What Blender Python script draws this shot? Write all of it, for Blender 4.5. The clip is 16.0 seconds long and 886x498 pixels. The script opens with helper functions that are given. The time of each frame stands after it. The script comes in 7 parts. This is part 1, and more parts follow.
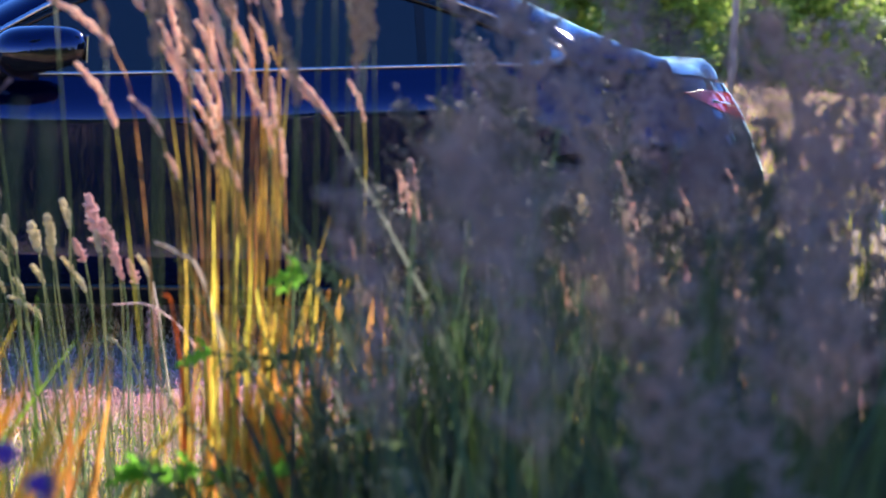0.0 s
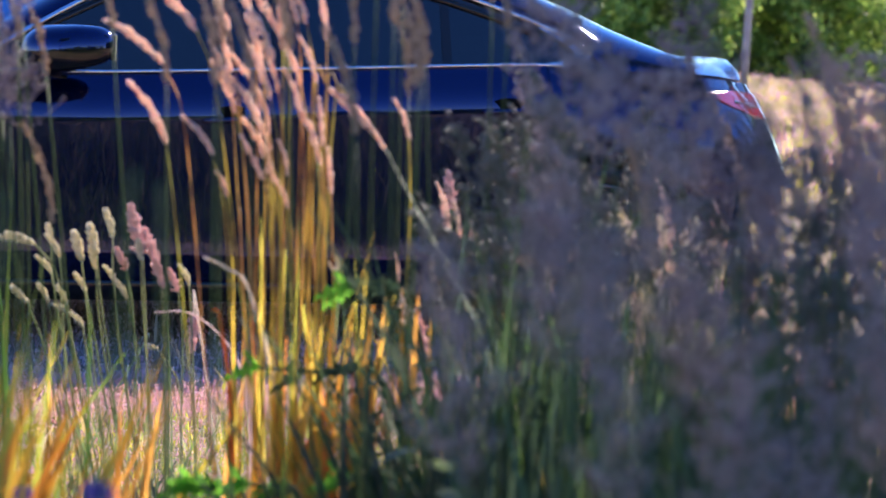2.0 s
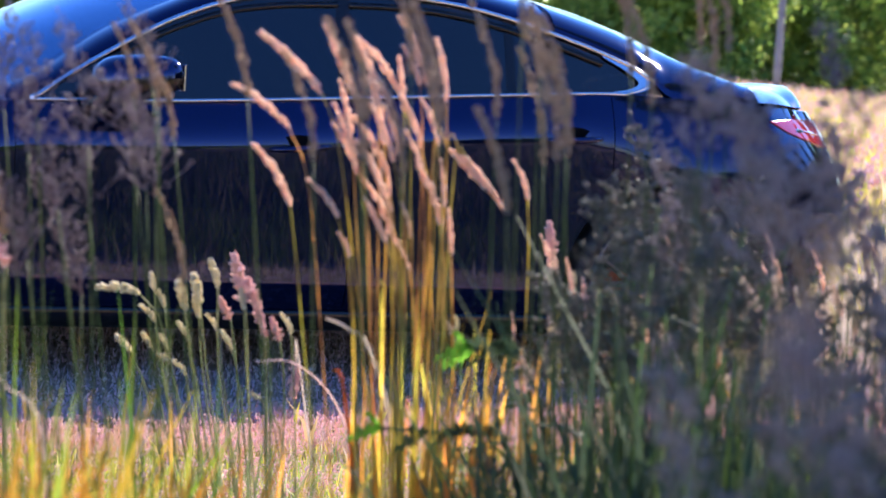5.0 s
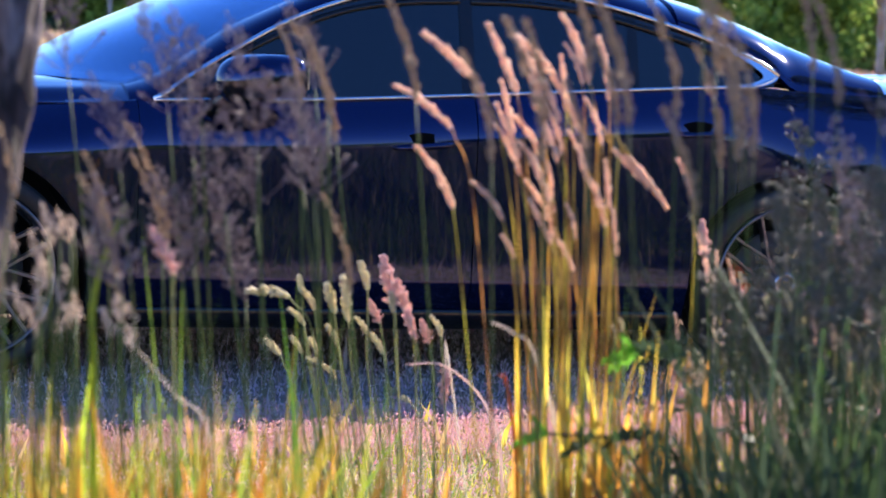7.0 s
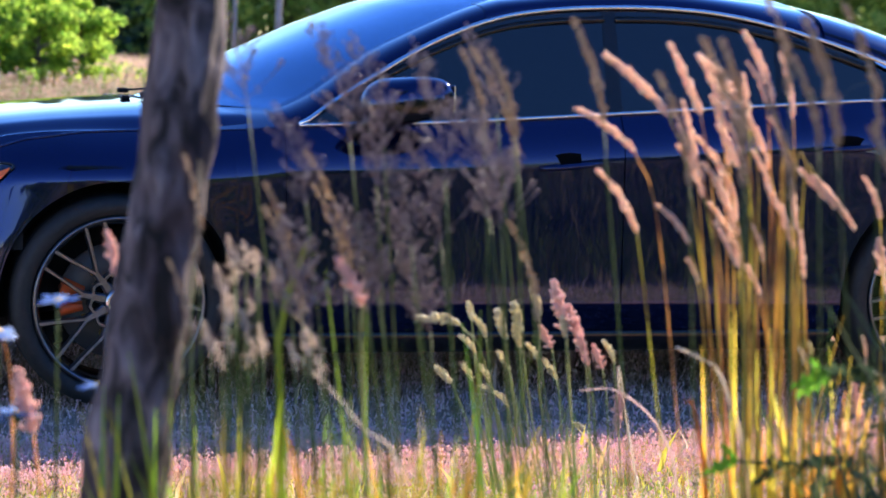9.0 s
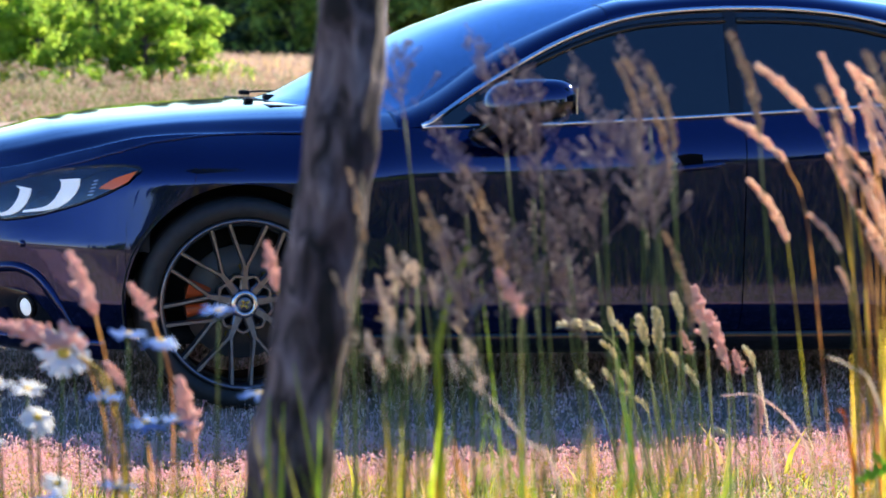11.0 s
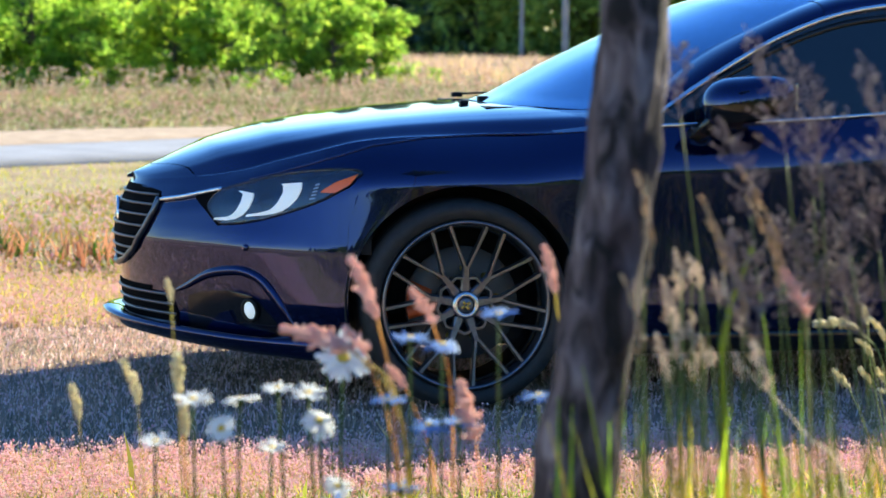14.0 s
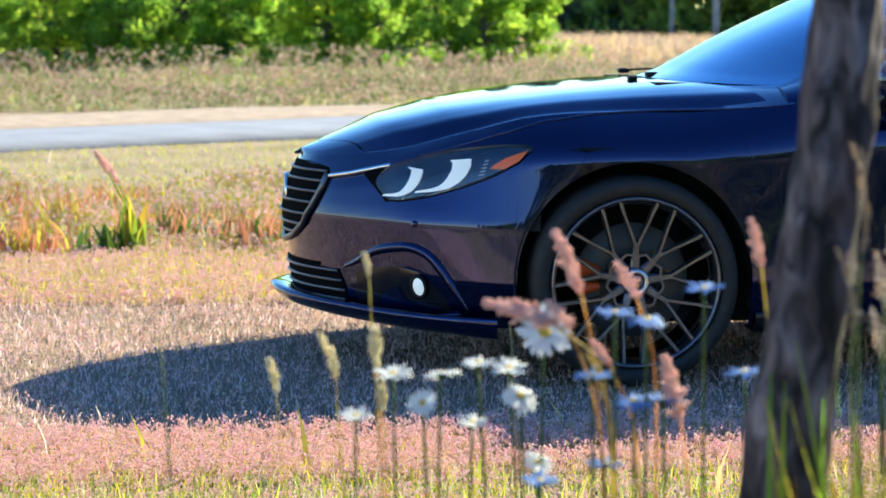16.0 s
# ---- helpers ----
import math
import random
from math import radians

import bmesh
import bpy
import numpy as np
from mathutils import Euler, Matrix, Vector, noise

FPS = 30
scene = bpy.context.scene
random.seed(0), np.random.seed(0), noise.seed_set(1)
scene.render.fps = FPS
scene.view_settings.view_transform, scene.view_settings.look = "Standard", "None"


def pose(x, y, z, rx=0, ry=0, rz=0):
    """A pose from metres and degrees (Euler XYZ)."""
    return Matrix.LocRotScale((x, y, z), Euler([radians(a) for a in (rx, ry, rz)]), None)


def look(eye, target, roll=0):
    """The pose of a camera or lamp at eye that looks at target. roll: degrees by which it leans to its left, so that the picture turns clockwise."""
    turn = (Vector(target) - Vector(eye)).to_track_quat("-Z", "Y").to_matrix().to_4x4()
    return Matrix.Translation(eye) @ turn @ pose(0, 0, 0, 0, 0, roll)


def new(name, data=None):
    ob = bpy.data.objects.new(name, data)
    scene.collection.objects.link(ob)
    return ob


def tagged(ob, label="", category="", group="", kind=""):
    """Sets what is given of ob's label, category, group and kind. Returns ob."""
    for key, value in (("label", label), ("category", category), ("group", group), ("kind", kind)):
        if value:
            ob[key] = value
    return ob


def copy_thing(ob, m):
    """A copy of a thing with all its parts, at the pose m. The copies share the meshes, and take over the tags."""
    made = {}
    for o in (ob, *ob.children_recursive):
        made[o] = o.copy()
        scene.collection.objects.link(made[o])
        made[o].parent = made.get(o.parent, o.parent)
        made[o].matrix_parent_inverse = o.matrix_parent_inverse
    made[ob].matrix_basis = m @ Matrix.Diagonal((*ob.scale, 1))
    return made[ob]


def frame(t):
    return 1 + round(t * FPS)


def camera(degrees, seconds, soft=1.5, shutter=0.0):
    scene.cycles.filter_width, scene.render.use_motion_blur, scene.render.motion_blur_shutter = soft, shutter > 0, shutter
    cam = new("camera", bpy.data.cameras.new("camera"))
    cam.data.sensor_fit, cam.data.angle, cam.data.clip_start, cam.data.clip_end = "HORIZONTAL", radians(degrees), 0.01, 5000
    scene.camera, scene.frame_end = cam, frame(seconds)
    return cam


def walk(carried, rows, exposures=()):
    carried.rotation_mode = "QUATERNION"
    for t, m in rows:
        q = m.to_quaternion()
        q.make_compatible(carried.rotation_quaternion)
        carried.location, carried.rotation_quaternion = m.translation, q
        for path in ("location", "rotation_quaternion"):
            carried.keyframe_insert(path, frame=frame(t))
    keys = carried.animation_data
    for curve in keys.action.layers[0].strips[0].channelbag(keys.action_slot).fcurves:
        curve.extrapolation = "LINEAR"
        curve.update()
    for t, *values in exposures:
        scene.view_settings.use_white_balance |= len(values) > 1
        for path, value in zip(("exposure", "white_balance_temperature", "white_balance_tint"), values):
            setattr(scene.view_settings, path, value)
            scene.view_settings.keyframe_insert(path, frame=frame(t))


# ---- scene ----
cam = camera(20.2, 16.0)
PATH = [
    (0, (-0.861, -7.872, 1.077), (-0.112, -6.025, 0.912), 3.0),
    (0.5, (-0.875, -7.873, 1.09), (-0.13, -6.025, 0.923), 3.1),
    (1, (-0.88, -7.834, 1.085), (-0.135, -5.986, 0.92), 3.1),
    (1.5, (-0.891, -7.814, 1.086), (-0.148, -5.965, 0.919), 3.3),
    (2, (-0.926, -7.901, 1.12), (-0.184, -6.052, 0.944), 3.4),
    (2.5, (-0.94, -7.896, 1.127), (-0.194, -6.049, 0.951), 3.5),
    (3, (-0.942, -7.837, 1.129), (-0.192, -5.991, 0.959), 3.6),
    (5.5, (-1.085, -7.867, 1.195), (-0.377, -6.005, 1.022), 3.4),
    (6, (-1.103, -7.845, 1.192), (-0.412, -5.976, 1.018), 3.2),
    (6.5, (-1.117, -7.819, 1.191), (-0.446, -5.943, 1.013), 3.1),
    (7, (-1.122, -7.779, 1.19), (-0.473, -5.895, 1.009), 2.8),
    (7.5, (-1.131, -7.757, 1.191), (-0.504, -5.867, 1.011), 2.4),
    (8, (-1.159, -7.745, 1.192), (-0.552, -5.847, 1.015), 2.0),
    (8.5, (-1.163, -7.721, 1.195), (-0.587, -5.814, 1.02), 1.6),
    (9, (-1.177, -7.699, 1.193), (-0.624, -5.784, 1.023), 1.5),
    (9.5, (-1.202, -7.708, 1.199), (-0.675, -5.786, 1.031), 1.3),
    (12, (-1.285, -7.716, 1.217), (-0.841, -5.774, 1.038), 1.1),
    (12.5, (-1.309, -7.719, 1.219), (-0.886, -5.772, 1.042), 0.9),
    (13, (-1.329, -7.72, 1.221), (-0.935, -5.767, 1.046), 0.6),
    (13.5, (-1.356, -7.72, 1.221), (-0.994, -5.761, 1.045), 0.3),
    (14, (-1.374, -7.707, 1.218), (-1.043, -5.743, 1.04), 0.1),
    (14.5, (-1.393, -7.714, 1.22), (-1.09, -5.745, 1.038), 0.1),
    (15, (-1.42, -7.725, 1.215), (-1.145, -5.753, 1.029), -0.0),
    (15.5, (-1.432, -7.707, 1.215), (-1.186, -5.732, 1.022), 0.0),
    (16, (-1.44, -7.664, 1.208), (-1.226, -5.685, 1.013), -0.1),
]
walk(cam, [(t, look(eye, target, roll)) for t, eye, target, roll in PATH], [(0, 1.45, 5800, 19), (9.0, 1.48, 6150, 14), (12.0, 1.48, 6400, 3), (16.0, 1.42, 6450, -7)])
cam.data.dof.use_dof = True
cam.data.dof.focus_distance = 6.7
cam.data.dof.aperture_fstop = 7.0

# ---- light ----
SUN_AZ, SUN_EL = math.atan2(0.80, 0.59), radians(30.5)
world = bpy.data.worlds.new("world")
scene.world = world
world.use_nodes = True
wn = world.node_tree.nodes
sky = wn.new("ShaderNodeTexSky")
sky.sky_type, sky.sun_disc = "NISHITA", False
sky.sun_elevation, sky.sun_rotation = SUN_EL, SUN_AZ
sky.air_density, sky.dust_density, sky.ozone_density = 1.0, 0.0, 3.0
wn["Background"].inputs["Strength"].default_value = 0.10
vivid = wn.new("ShaderNodeHueSaturation")
vivid.inputs["Saturation"].default_value = 1.25
vivid.inputs["Hue"].default_value = 0.514
world.node_tree.links.new(sky.outputs[0], vivid.inputs["Color"])
world.node_tree.links.new(vivid.outputs[0], wn["Background"].inputs["Color"])

sun_data = bpy.data.lights.new("sun", "SUN")
sun_data.energy, sun_data.angle, sun_data.color = 5.0, radians(0.53), (1.0, 0.87, 0.66)
sun_ob = new("sun", sun_data)
SUN_DIR = Vector((math.sin(SUN_AZ) * math.cos(SUN_EL), math.cos(SUN_AZ) * math.cos(SUN_EL), math.sin(SUN_EL)))
sun_ob.matrix_world = look(SUN_DIR * 30, (0, 0, 0))


# ---- mesh helpers ----
def mesh_ob(name, verts, faces, mats, parent=None, label="", smooth=True, index=None):
    me = bpy.data.meshes.new(name)
    me.from_pydata([tuple(v) for v in verts], [], [tuple(f) for f in faces])
    for m in (mats if isinstance(mats, (list, tuple)) else [mats]):
        me.materials.append(m)
    if smooth:
        me.polygons.foreach_set("use_smooth", [True] * len(me.polygons))
    if index is not None:
        me.polygons.foreach_set("material_index", index)
    me.update()
    ob = new(name, me)
    if parent is not None:
        ob.parent = parent
    if label:
        ob["label"] = label
    return ob


def part(name, bm, mat, parent, label="", smooth=False):
    me = bpy.data.meshes.new(name)
    bm.normal_update()
    bm.to_mesh(me)
    bm.free()
    for m in (mat if isinstance(mat, (list, tuple)) else [mat]):
        me.materials.append(m)
    if smooth:
        me.polygons.foreach_set("use_smooth", [True] * len(me.polygons))
    ob = new(name, me)
    if parent is not None:
        ob.parent = parent
    if label:
        ob["label"] = label
    return ob


def empty(name, label, category, at=(0, 0, 0), group="", kind=""):
    ob = new(name)
    ob.empty_display_size = 0.1
    ob.location = at
    return tagged(ob, label, category, group, kind)


def grid_mesh(P, flip=False, base=0):
    """Vertices and quads of an (n, m, 3) array."""
    n, m = P.shape[:2]
    i, j = np.meshgrid(np.arange(n - 1), np.arange(m - 1), indexing="ij")
    a = base + i * m + j
    q = np.stack([a, a + 1, a + m + 1, a + m], -1).reshape(-1, 4)
    return P.reshape(-1, 3), q if flip else q[:, ::-1]


def join_grids(grids):
    """grids: list of (P, flip). One vertex and one face array."""
    V, F, base = [], [], 0
    for P, flip in grids:
        v, q = grid_mesh(P, flip, base)
        V.append(v)
        F.append(q)
        base += len(v)
    return np.concatenate(V), np.concatenate(F)


def shell(name, grids, mat, parent, thick=0.01, label="", mod=True):
    v, f = join_grids(grids)
    ob = mesh_ob(name, v.tolist(), f.tolist(), mat, parent, label)
    seen = {}
    for p in ob.data.polygons:
        for k in p.edge_keys:
            seen[k] = seen.get(k, 0) + 1
    ob.data.edges.foreach_set("use_edge_sharp", [seen[e.key] == 1 for e in ob.data.edges])
    if mod:
        s = ob.modifiers.new("thick", "SOLIDIFY")
        s.thickness, s.offset = thick, -1
    return ob


def catmull(pts, n):
    """n points for each span of a smooth curve through the rows of pts."""
    p = np.asarray(pts, float)
    e = np.vstack([2 * p[0] - p[1], p, 2 * p[-1] - p[-2]])
    out = []
    for k in range(len(p) - 1):
        a, b, c, d = e[k], e[k + 1], e[k + 2], e[k + 3]
        t = np.linspace(0, 1, n, endpoint=False)[:, None]
        out.append(0.5 * (2 * b + (c - a) * t + (2 * a - 5 * b + 4 * c - d) * t**2 + (3 * b - a - 3 * c + d) * t**3))
    return np.vstack(out + [p[-1:]])


def tube(points, radius, sides=8, taper=None, flat=1.0, close=True):
    """Vertices and faces of a tube along points; taper: radius factor at each point."""
    P = np.asarray(points, float)
    T = np.gradient(P, axis=0)
    T /= np.linalg.norm(T, axis=1)[:, None] + 1e-12
    ref = np.eye(3)[[2, 0, 1]][int(np.argmin(np.abs(T[:, [2, 0, 1]]).max(0) - np.array([0.08, 0, 0])))]
    A = np.cross(T, ref)
    A /= np.linalg.norm(A, axis=1)[:, None] + 1e-12
    B = np.cross(A, T)
    r = radius * (np.ones(len(P)) if taper is None else np.asarray(taper, float))
    ang = np.linspace(0, 2 * np.pi, sides, endpoint=False)
    V = P[:, None] + r[:, None, None] * (np.cos(ang)[None, :, None] * A[:, None] + flat * np.sin(ang)[None, :, None] * B[:, None])
    n, m = V.shape[:2]
    F = [(i * m + j, i * m + (j + 1) % m, (i + 1) * m + (j + 1) % m, (i + 1) * m + j) for i in range(n - 1) for j in range(m)]
    if close:
        F += [tuple(range(m))[::-1], tuple((n - 1) * m + j for j in range(m))]
    return V.reshape(-1, 3).tolist(), F


def tube_ob(name, points, radius, mat, parent, label="", sides=8, taper=None, flat=1.0):
    v, f = tube(points, radius, sides, taper, flat)
    return mesh_ob(name, v, f, mat, parent, label)


def lathe(profile, n, axis_y=True):
    """(r, h) rows turned round the y axis."""
    ang = np.linspace(0, 2 * np.pi, n, endpoint=False)
    V = [(r * math.cos(a), h, r * math.sin(a)) for r, h in profile for a in ang]
    k = len(profile)
    F = [(i * n + j, i * n + (j + 1) % n, (i + 1) * n + (j + 1) % n, (i + 1) * n + j) for i in range(k - 1) for j in range(n)]
    return V, F


def box_bm(sx, sy, sz, at=(0, 0, 0), bevel=0.0, rot=None):
    bm = bmesh.new()
    bmesh.ops.create_cube(bm, size=1.0)
    bmesh.ops.scale(bm, vec=(sx, sy, sz), verts=bm.verts)
    if bevel:
        bmesh.ops.bevel(bm, geom=bm.edges[:], offset=bevel, segments=2, affect="EDGES", profile=0.5)
    if rot:
        bmesh.ops.rotate(bm, cent=(0, 0, 0), matrix=Euler([radians(a) for a in rot]).to_matrix(), verts=bm.verts)
    bmesh.ops.translate(bm, vec=at, verts=bm.verts)
    return bm


# ---- materials ----
def material(name, base=(0.5, 0.5, 0.5), rough=0.5, metal=0.0, **extra):
    m = bpy.data.materials.new(name)
    m.use_nodes = True
    b = m.node_tree.nodes["Principled BSDF"]
    b.inputs["Base Color"].default_value = (*base, 1)
    b.inputs["Roughness"].default_value = rough
    b.inputs["Metallic"].default_value = metal
    for key, value in extra.items():
        b.inputs[key.replace("_", " ")].default_value = value
    return m


def nodes_of(m):
    return m.node_tree.nodes, m.node_tree.links, m.node_tree.nodes["Principled BSDF"]


def add_noise(m, scale, colors, detail=6, space="Object", bump=0.0, bump_dist=0.01, rough=None, scale2=None, colors2=None):
    """Colour ramp over noise at one or two scales, with bump."""
    n, l, b = nodes_of(m)
    tc = n.new("ShaderNodeTexCoord")
    def ramp_of(sc, cols, det):
        t = n.new("ShaderNodeTexNoise")
        t.inputs["Scale"].default_value, t.inputs["Detail"].default_value = sc, det
        l.new(tc.outputs[space], t.inputs["Vector"])
        r = n.new("ShaderNodeValToRGB")
        e = r.color_ramp.elements
        while len(e) < len(cols):
            e.new(0.5)
        for k, (pos, c) in enumerate(cols):
            e[k].position, e[k].color = pos, (*c, 1)
        l.new(t.outputs["Fac"], r.inputs["Fac"])
        return t, r
    t, r = ramp_of(scale, colors, detail)
    out = r.outputs["Color"]
    if scale2:
        _, r2 = ramp_of(scale2, colors2, 4)
        mx = n.new("ShaderNodeMix")
        mx.data_type, mx.blend_type = "RGBA", "MULTIPLY"
        mx.inputs["Factor"].default_value = 1.0
        l.new(out, mx.inputs["A"])
        l.new(r2.outputs["Color"], mx.inputs["B"])
        out = mx.outputs["Result"]
    l.new(out, b.inputs["Base Color"])
    if bump:
        bp = n.new("ShaderNodeBump")
        bp.inputs["Strength"].default_value, bp.inputs["Distance"].default_value = bump, bump_dist
        l.new(t.outputs["Fac"], bp.inputs["Height"])
        l.new(bp.outputs["Normal"], b.inputs["Normal"])
    if rough:
        mr = n.new("ShaderNodeMapRange")
        mr.inputs["To Min"].default_value, mr.inputs["To Max"].default_value = rough
        l.new(t.outputs["Fac"], mr.inputs["Value"])
        l.new(mr.outputs["Result"], b.inputs["Roughness"])
    return m


def plant_material(name, colors, translucent=0.45, rough=0.55, random_source="island", noise_scale=0.0, noise_cols=None):
    """A leaf surface that lets light through; colours vary from piece to piece."""
    m = bpy.data.materials.new(name)
    m.use_nodes = True
    n, l, b = nodes_of(m)
    r = n.new("ShaderNodeValToRGB")
    e = r.color_ramp.elements
    while len(e) < len(colors):
        e.new(0.5)
    for k, c in enumerate(colors):
        e[k].position, e[k].color = k / max(1, len(colors) - 1), (*c, 1)
    if random_source == "island":
        g = n.new("ShaderNodeNewGeometry")
        l.new(g.outputs["Random Per Island"], r.inputs["Fac"])
    elif random_source == "object":
        g = n.new("ShaderNodeObjectInfo")
        l.new(g.outputs["Random"], r.inputs["Fac"])
    col = r.outputs["Color"]
    if noise_scale:
        tc = n.new("ShaderNodeTexCoord")
        t = n.new("ShaderNodeTexNoise")
        t.inputs["Scale"].default_value, t.inputs["Detail"].default_value = noise_scale, 4
        l.new(tc.outputs["Object"], t.inputs["Vector"])
        r2 = n.new("ShaderNodeValToRGB")
        for k, (pos, c) in enumerate(noise_cols):
            r2.color_ramp.elements[k].position, r2.color_ramp.elements[k].color = pos, (*c, 1)
        l.new(t.outputs["Fac"], r2.inputs["Fac"])
        mx = n.new("ShaderNodeMix")
        mx.data_type, mx.blend_type = "RGBA", "MULTIPLY"
        mx.inputs["Factor"].default_value = 1.0
        l.new(col, mx.inputs["A"])
        l.new(r2.outputs["Color"], mx.inputs["B"])
        col = mx.outputs["Result"]
    b.inputs["Roughness"].default_value = rough
    b.inputs["Specular IOR Level"].default_value = 0.3
    l.new(col, b.inputs["Base Color"])
    tr = n.new("ShaderNodeBsdfTranslucent")
    l.new(col, tr.inputs["Color"])
    mix = n.new("ShaderNodeMixShader")
    mix.inputs["Fac"].default_value = translucent
    l.new(b.outputs[0], mix.inputs[1])
    l.new(tr.outputs[0], mix.inputs[2])
    l.new(mix.outputs[0], n["Material Output"].inputs["Surface"])
    return m


# car
M_PAINT = material("blue_paint", (0.010, 0.035, 0.28), 0.09, 0.85, Coat_Weight=1.0, Coat_Roughness=0.012, Coat_IOR=1.46)
nn, ll, bb = nodes_of(M_PAINT)
_tc, _nz = nn.new("ShaderNodeTexCoord"), nn.new("ShaderNodeTexNoise")
_nz.inputs["Scale"].default_value, _nz.inputs["Detail"].default_value = 900, 2
_rp = nn.new("ShaderNodeValToRGB")
_rp.color_ramp.elements[0].position, _rp.color_ramp.elements[0].color = 0.35, (0.0005, 0.0048, 0.053, 1)
_rp.color_ramp.elements[1].position, _rp.color_ramp.elements[1].color = 0.7, (0.0013, 0.0112, 0.105, 1)
ll.new(_tc.outputs["Object"], _nz.inputs["Vector"])
ll.new(_nz.outputs["Fac"], _rp.inputs["Fac"])
ll.new(_rp.outputs["Color"], bb.inputs["Base Color"])
M_BLACK = material("black_plastic", (0.006, 0.006, 0.007), 0.5, Specular_IOR_Level=0.25)
M_GLOSSBLACK = material("gloss_black", (0.008, 0.008, 0.010), 0.12)
# flat black standing in for the shaded depth of grille, intake and recesses
M_RECESS_BLACK = material("flat_recess_black", (0.004, 0.004, 0.005), 0.9, Specular_IOR_Level=0.05)
M_UNDER = material("underbody_black", (0.006, 0.006, 0.007), 0.8)
M_CHROME = material("chrome", (0.82, 0.84, 0.88), 0.12, 1.0)
M_GUN = add_noise(material("gunmetal_alloy", (0.20, 0.19, 0.20), 0.30, 0.9), 60, [(0.3, (0.12, 0.125, 0.15)), (0.7, (0.18, 0.19, 0.22))], rough=(0.25, 0.4))
M_LIP = add_noise(material("machined_lip", (0.30, 0.30, 0.33), 0.3, 0.9), 80, [(0.3, (0.12, 0.125, 0.15)), (0.7, (0.18, 0.185, 0.22))], rough=(0.25, 0.38))
M_BARREL = material("polished_barrel", (0.40, 0.41, 0.45), 0.16, 1.0)
M_SILVER = material("machined_silver", (0.62, 0.62, 0.66), 0.25, 1.0)
M_DISC = material("brake_disc_steel", (0.10, 0.095, 0.09), 0.55, 0.6)
M_ORANGE = material("orange_caliper", (0.50, 0.075, 0.012), 0.4)
M_GOLD = material("gold_anodised", (0.70, 0.48, 0.12), 0.3, 1.0)
M_TYRE = add_noise(material("tyre_rubber", (0.012, 0.012, 0.013), 0.7), 40, [(0.3, (0.010, 0.010, 0.011)), (0.7, (0.022, 0.021, 0.021))], bump=0.2, bump_dist=0.002)
M_GLASS = material("tinted_glass", (0.008, 0.012, 0.022), 0.02, 0.0, Transmission_Weight=1.0, IOR=1.75)
# blue metallic base puts a brighter sky reflection into the glass
M_SCREEN = material("sky_blue_windscreen", (0.60, 0.75, 0.95), 0.015, 0.70, Transmission_Weight=1.0, IOR=1.6)
M_CLEAR = material("lamp_cover", (0.95, 0.97, 1.0), 0.02, 0.0, Transmission_Weight=1.0, IOR=1.3)
M_LAMPIN = material("lamp_housing", (0.07, 0.08, 0.10), 0.22, 0.7)
M_DRL = material("lit_lamp", (0.9, 0.95, 1.0), 0.3, 0.0, Emission_Color=(0.85, 0.94, 1.0, 1), Emission_Strength=0.14)
M_AMBER = material("amber_reflector", (0.85, 0.15, 0.015), 0.25, 0.0, Coat_Weight=0.6)
M_RED = material("red_lens", (0.45, 0.01, 0.03), 0.12, 0.0, Coat_Weight=1.0)
M_SEAT = add_noise(material("seat_cloth", (0.03, 0.03, 0.032), 0.8), 90, [(0.3, (0.02, 0.02, 0.022)), (0.7, (0.05, 0.048, 0.045))])
M_GRILLE = material("grille_slat", (0.16, 0.16, 0.17), 0.3, 0.7)
M_DARKTEXT = material("pale_marking", (0.55, 0.58, 0.62), 0.4)

# ground
M_GROUND = add_noise(material("dry_ground", (0.3, 0.22, 0.12), 0.95), 1.3,
                     [(0.25, (0.17, 0.13, 0.07)), (0.45, (0.32, 0.235, 0.15)), (0.62, (0.42, 0.29, 0.22)), (0.8, (0.26, 0.24, 0.10))],
                     detail=10, bump=0.6, bump_dist=0.04, scale2=14, colors2=[(0.3, (0.6, 0.55, 0.5)), (0.7, (1.0, 1.0, 1.0))])
M_ROAD = add_noise(material("asphalt", (0.07, 0.07, 0.075), 0.8), 2.0, [(0.3, (0.27, 0.28, 0.35)), (0.7, (0.35, 0.36, 0.44))], bump=0.3, bump_dist=0.01,
                   scale2=60, colors2=[(0.3, (0.75, 0.75, 0.75)), (0.7, (1, 1, 1))])
M_SHOULDER = add_noise(material("gravel_shoulder", (0.4, 0.3, 0.24), 0.95), 5, [(0.3, (0.30, 0.22, 0.17)), (0.7, (0.48, 0.36, 0.29))], bump=0.5, bump_dist=0.03)
M_BARK = add_noise(material("weathered_bark", (0.14, 0.12, 0.11), 0.9), 38, [(0.36, (0.017, 0.013, 0.013)), (0.45, (0.080, 0.061, 0.066)), (0.55, (0.162, 0.126, 0.134)), (0.70, (0.30, 0.245, 0.255))],
                   detail=12, bump=1.0, bump_dist=0.006, scale2=11, colors2=[(0.42, (0.36, 0.30, 0.30)), (0.58, (1, 1, 1))])
_n, _l, _ = nodes_of(M_BARK)
_mp = _n.new("ShaderNodeMapping")
_mp.inputs["Scale"].default_value = (1.0, 1.0, 0.42)
_tc2 = _n.new("ShaderNodeTexCoord")
_l.new(_tc2.outputs["Object"], _mp.inputs["Vector"])
for _k in [k for k in _n if k.bl_idname == "ShaderNodeTexNoise"]:
    _l.new(_mp.outputs["Vector"], _k.inputs["Vector"])
    _k.inputs["Distortion"].default_value = 0.8
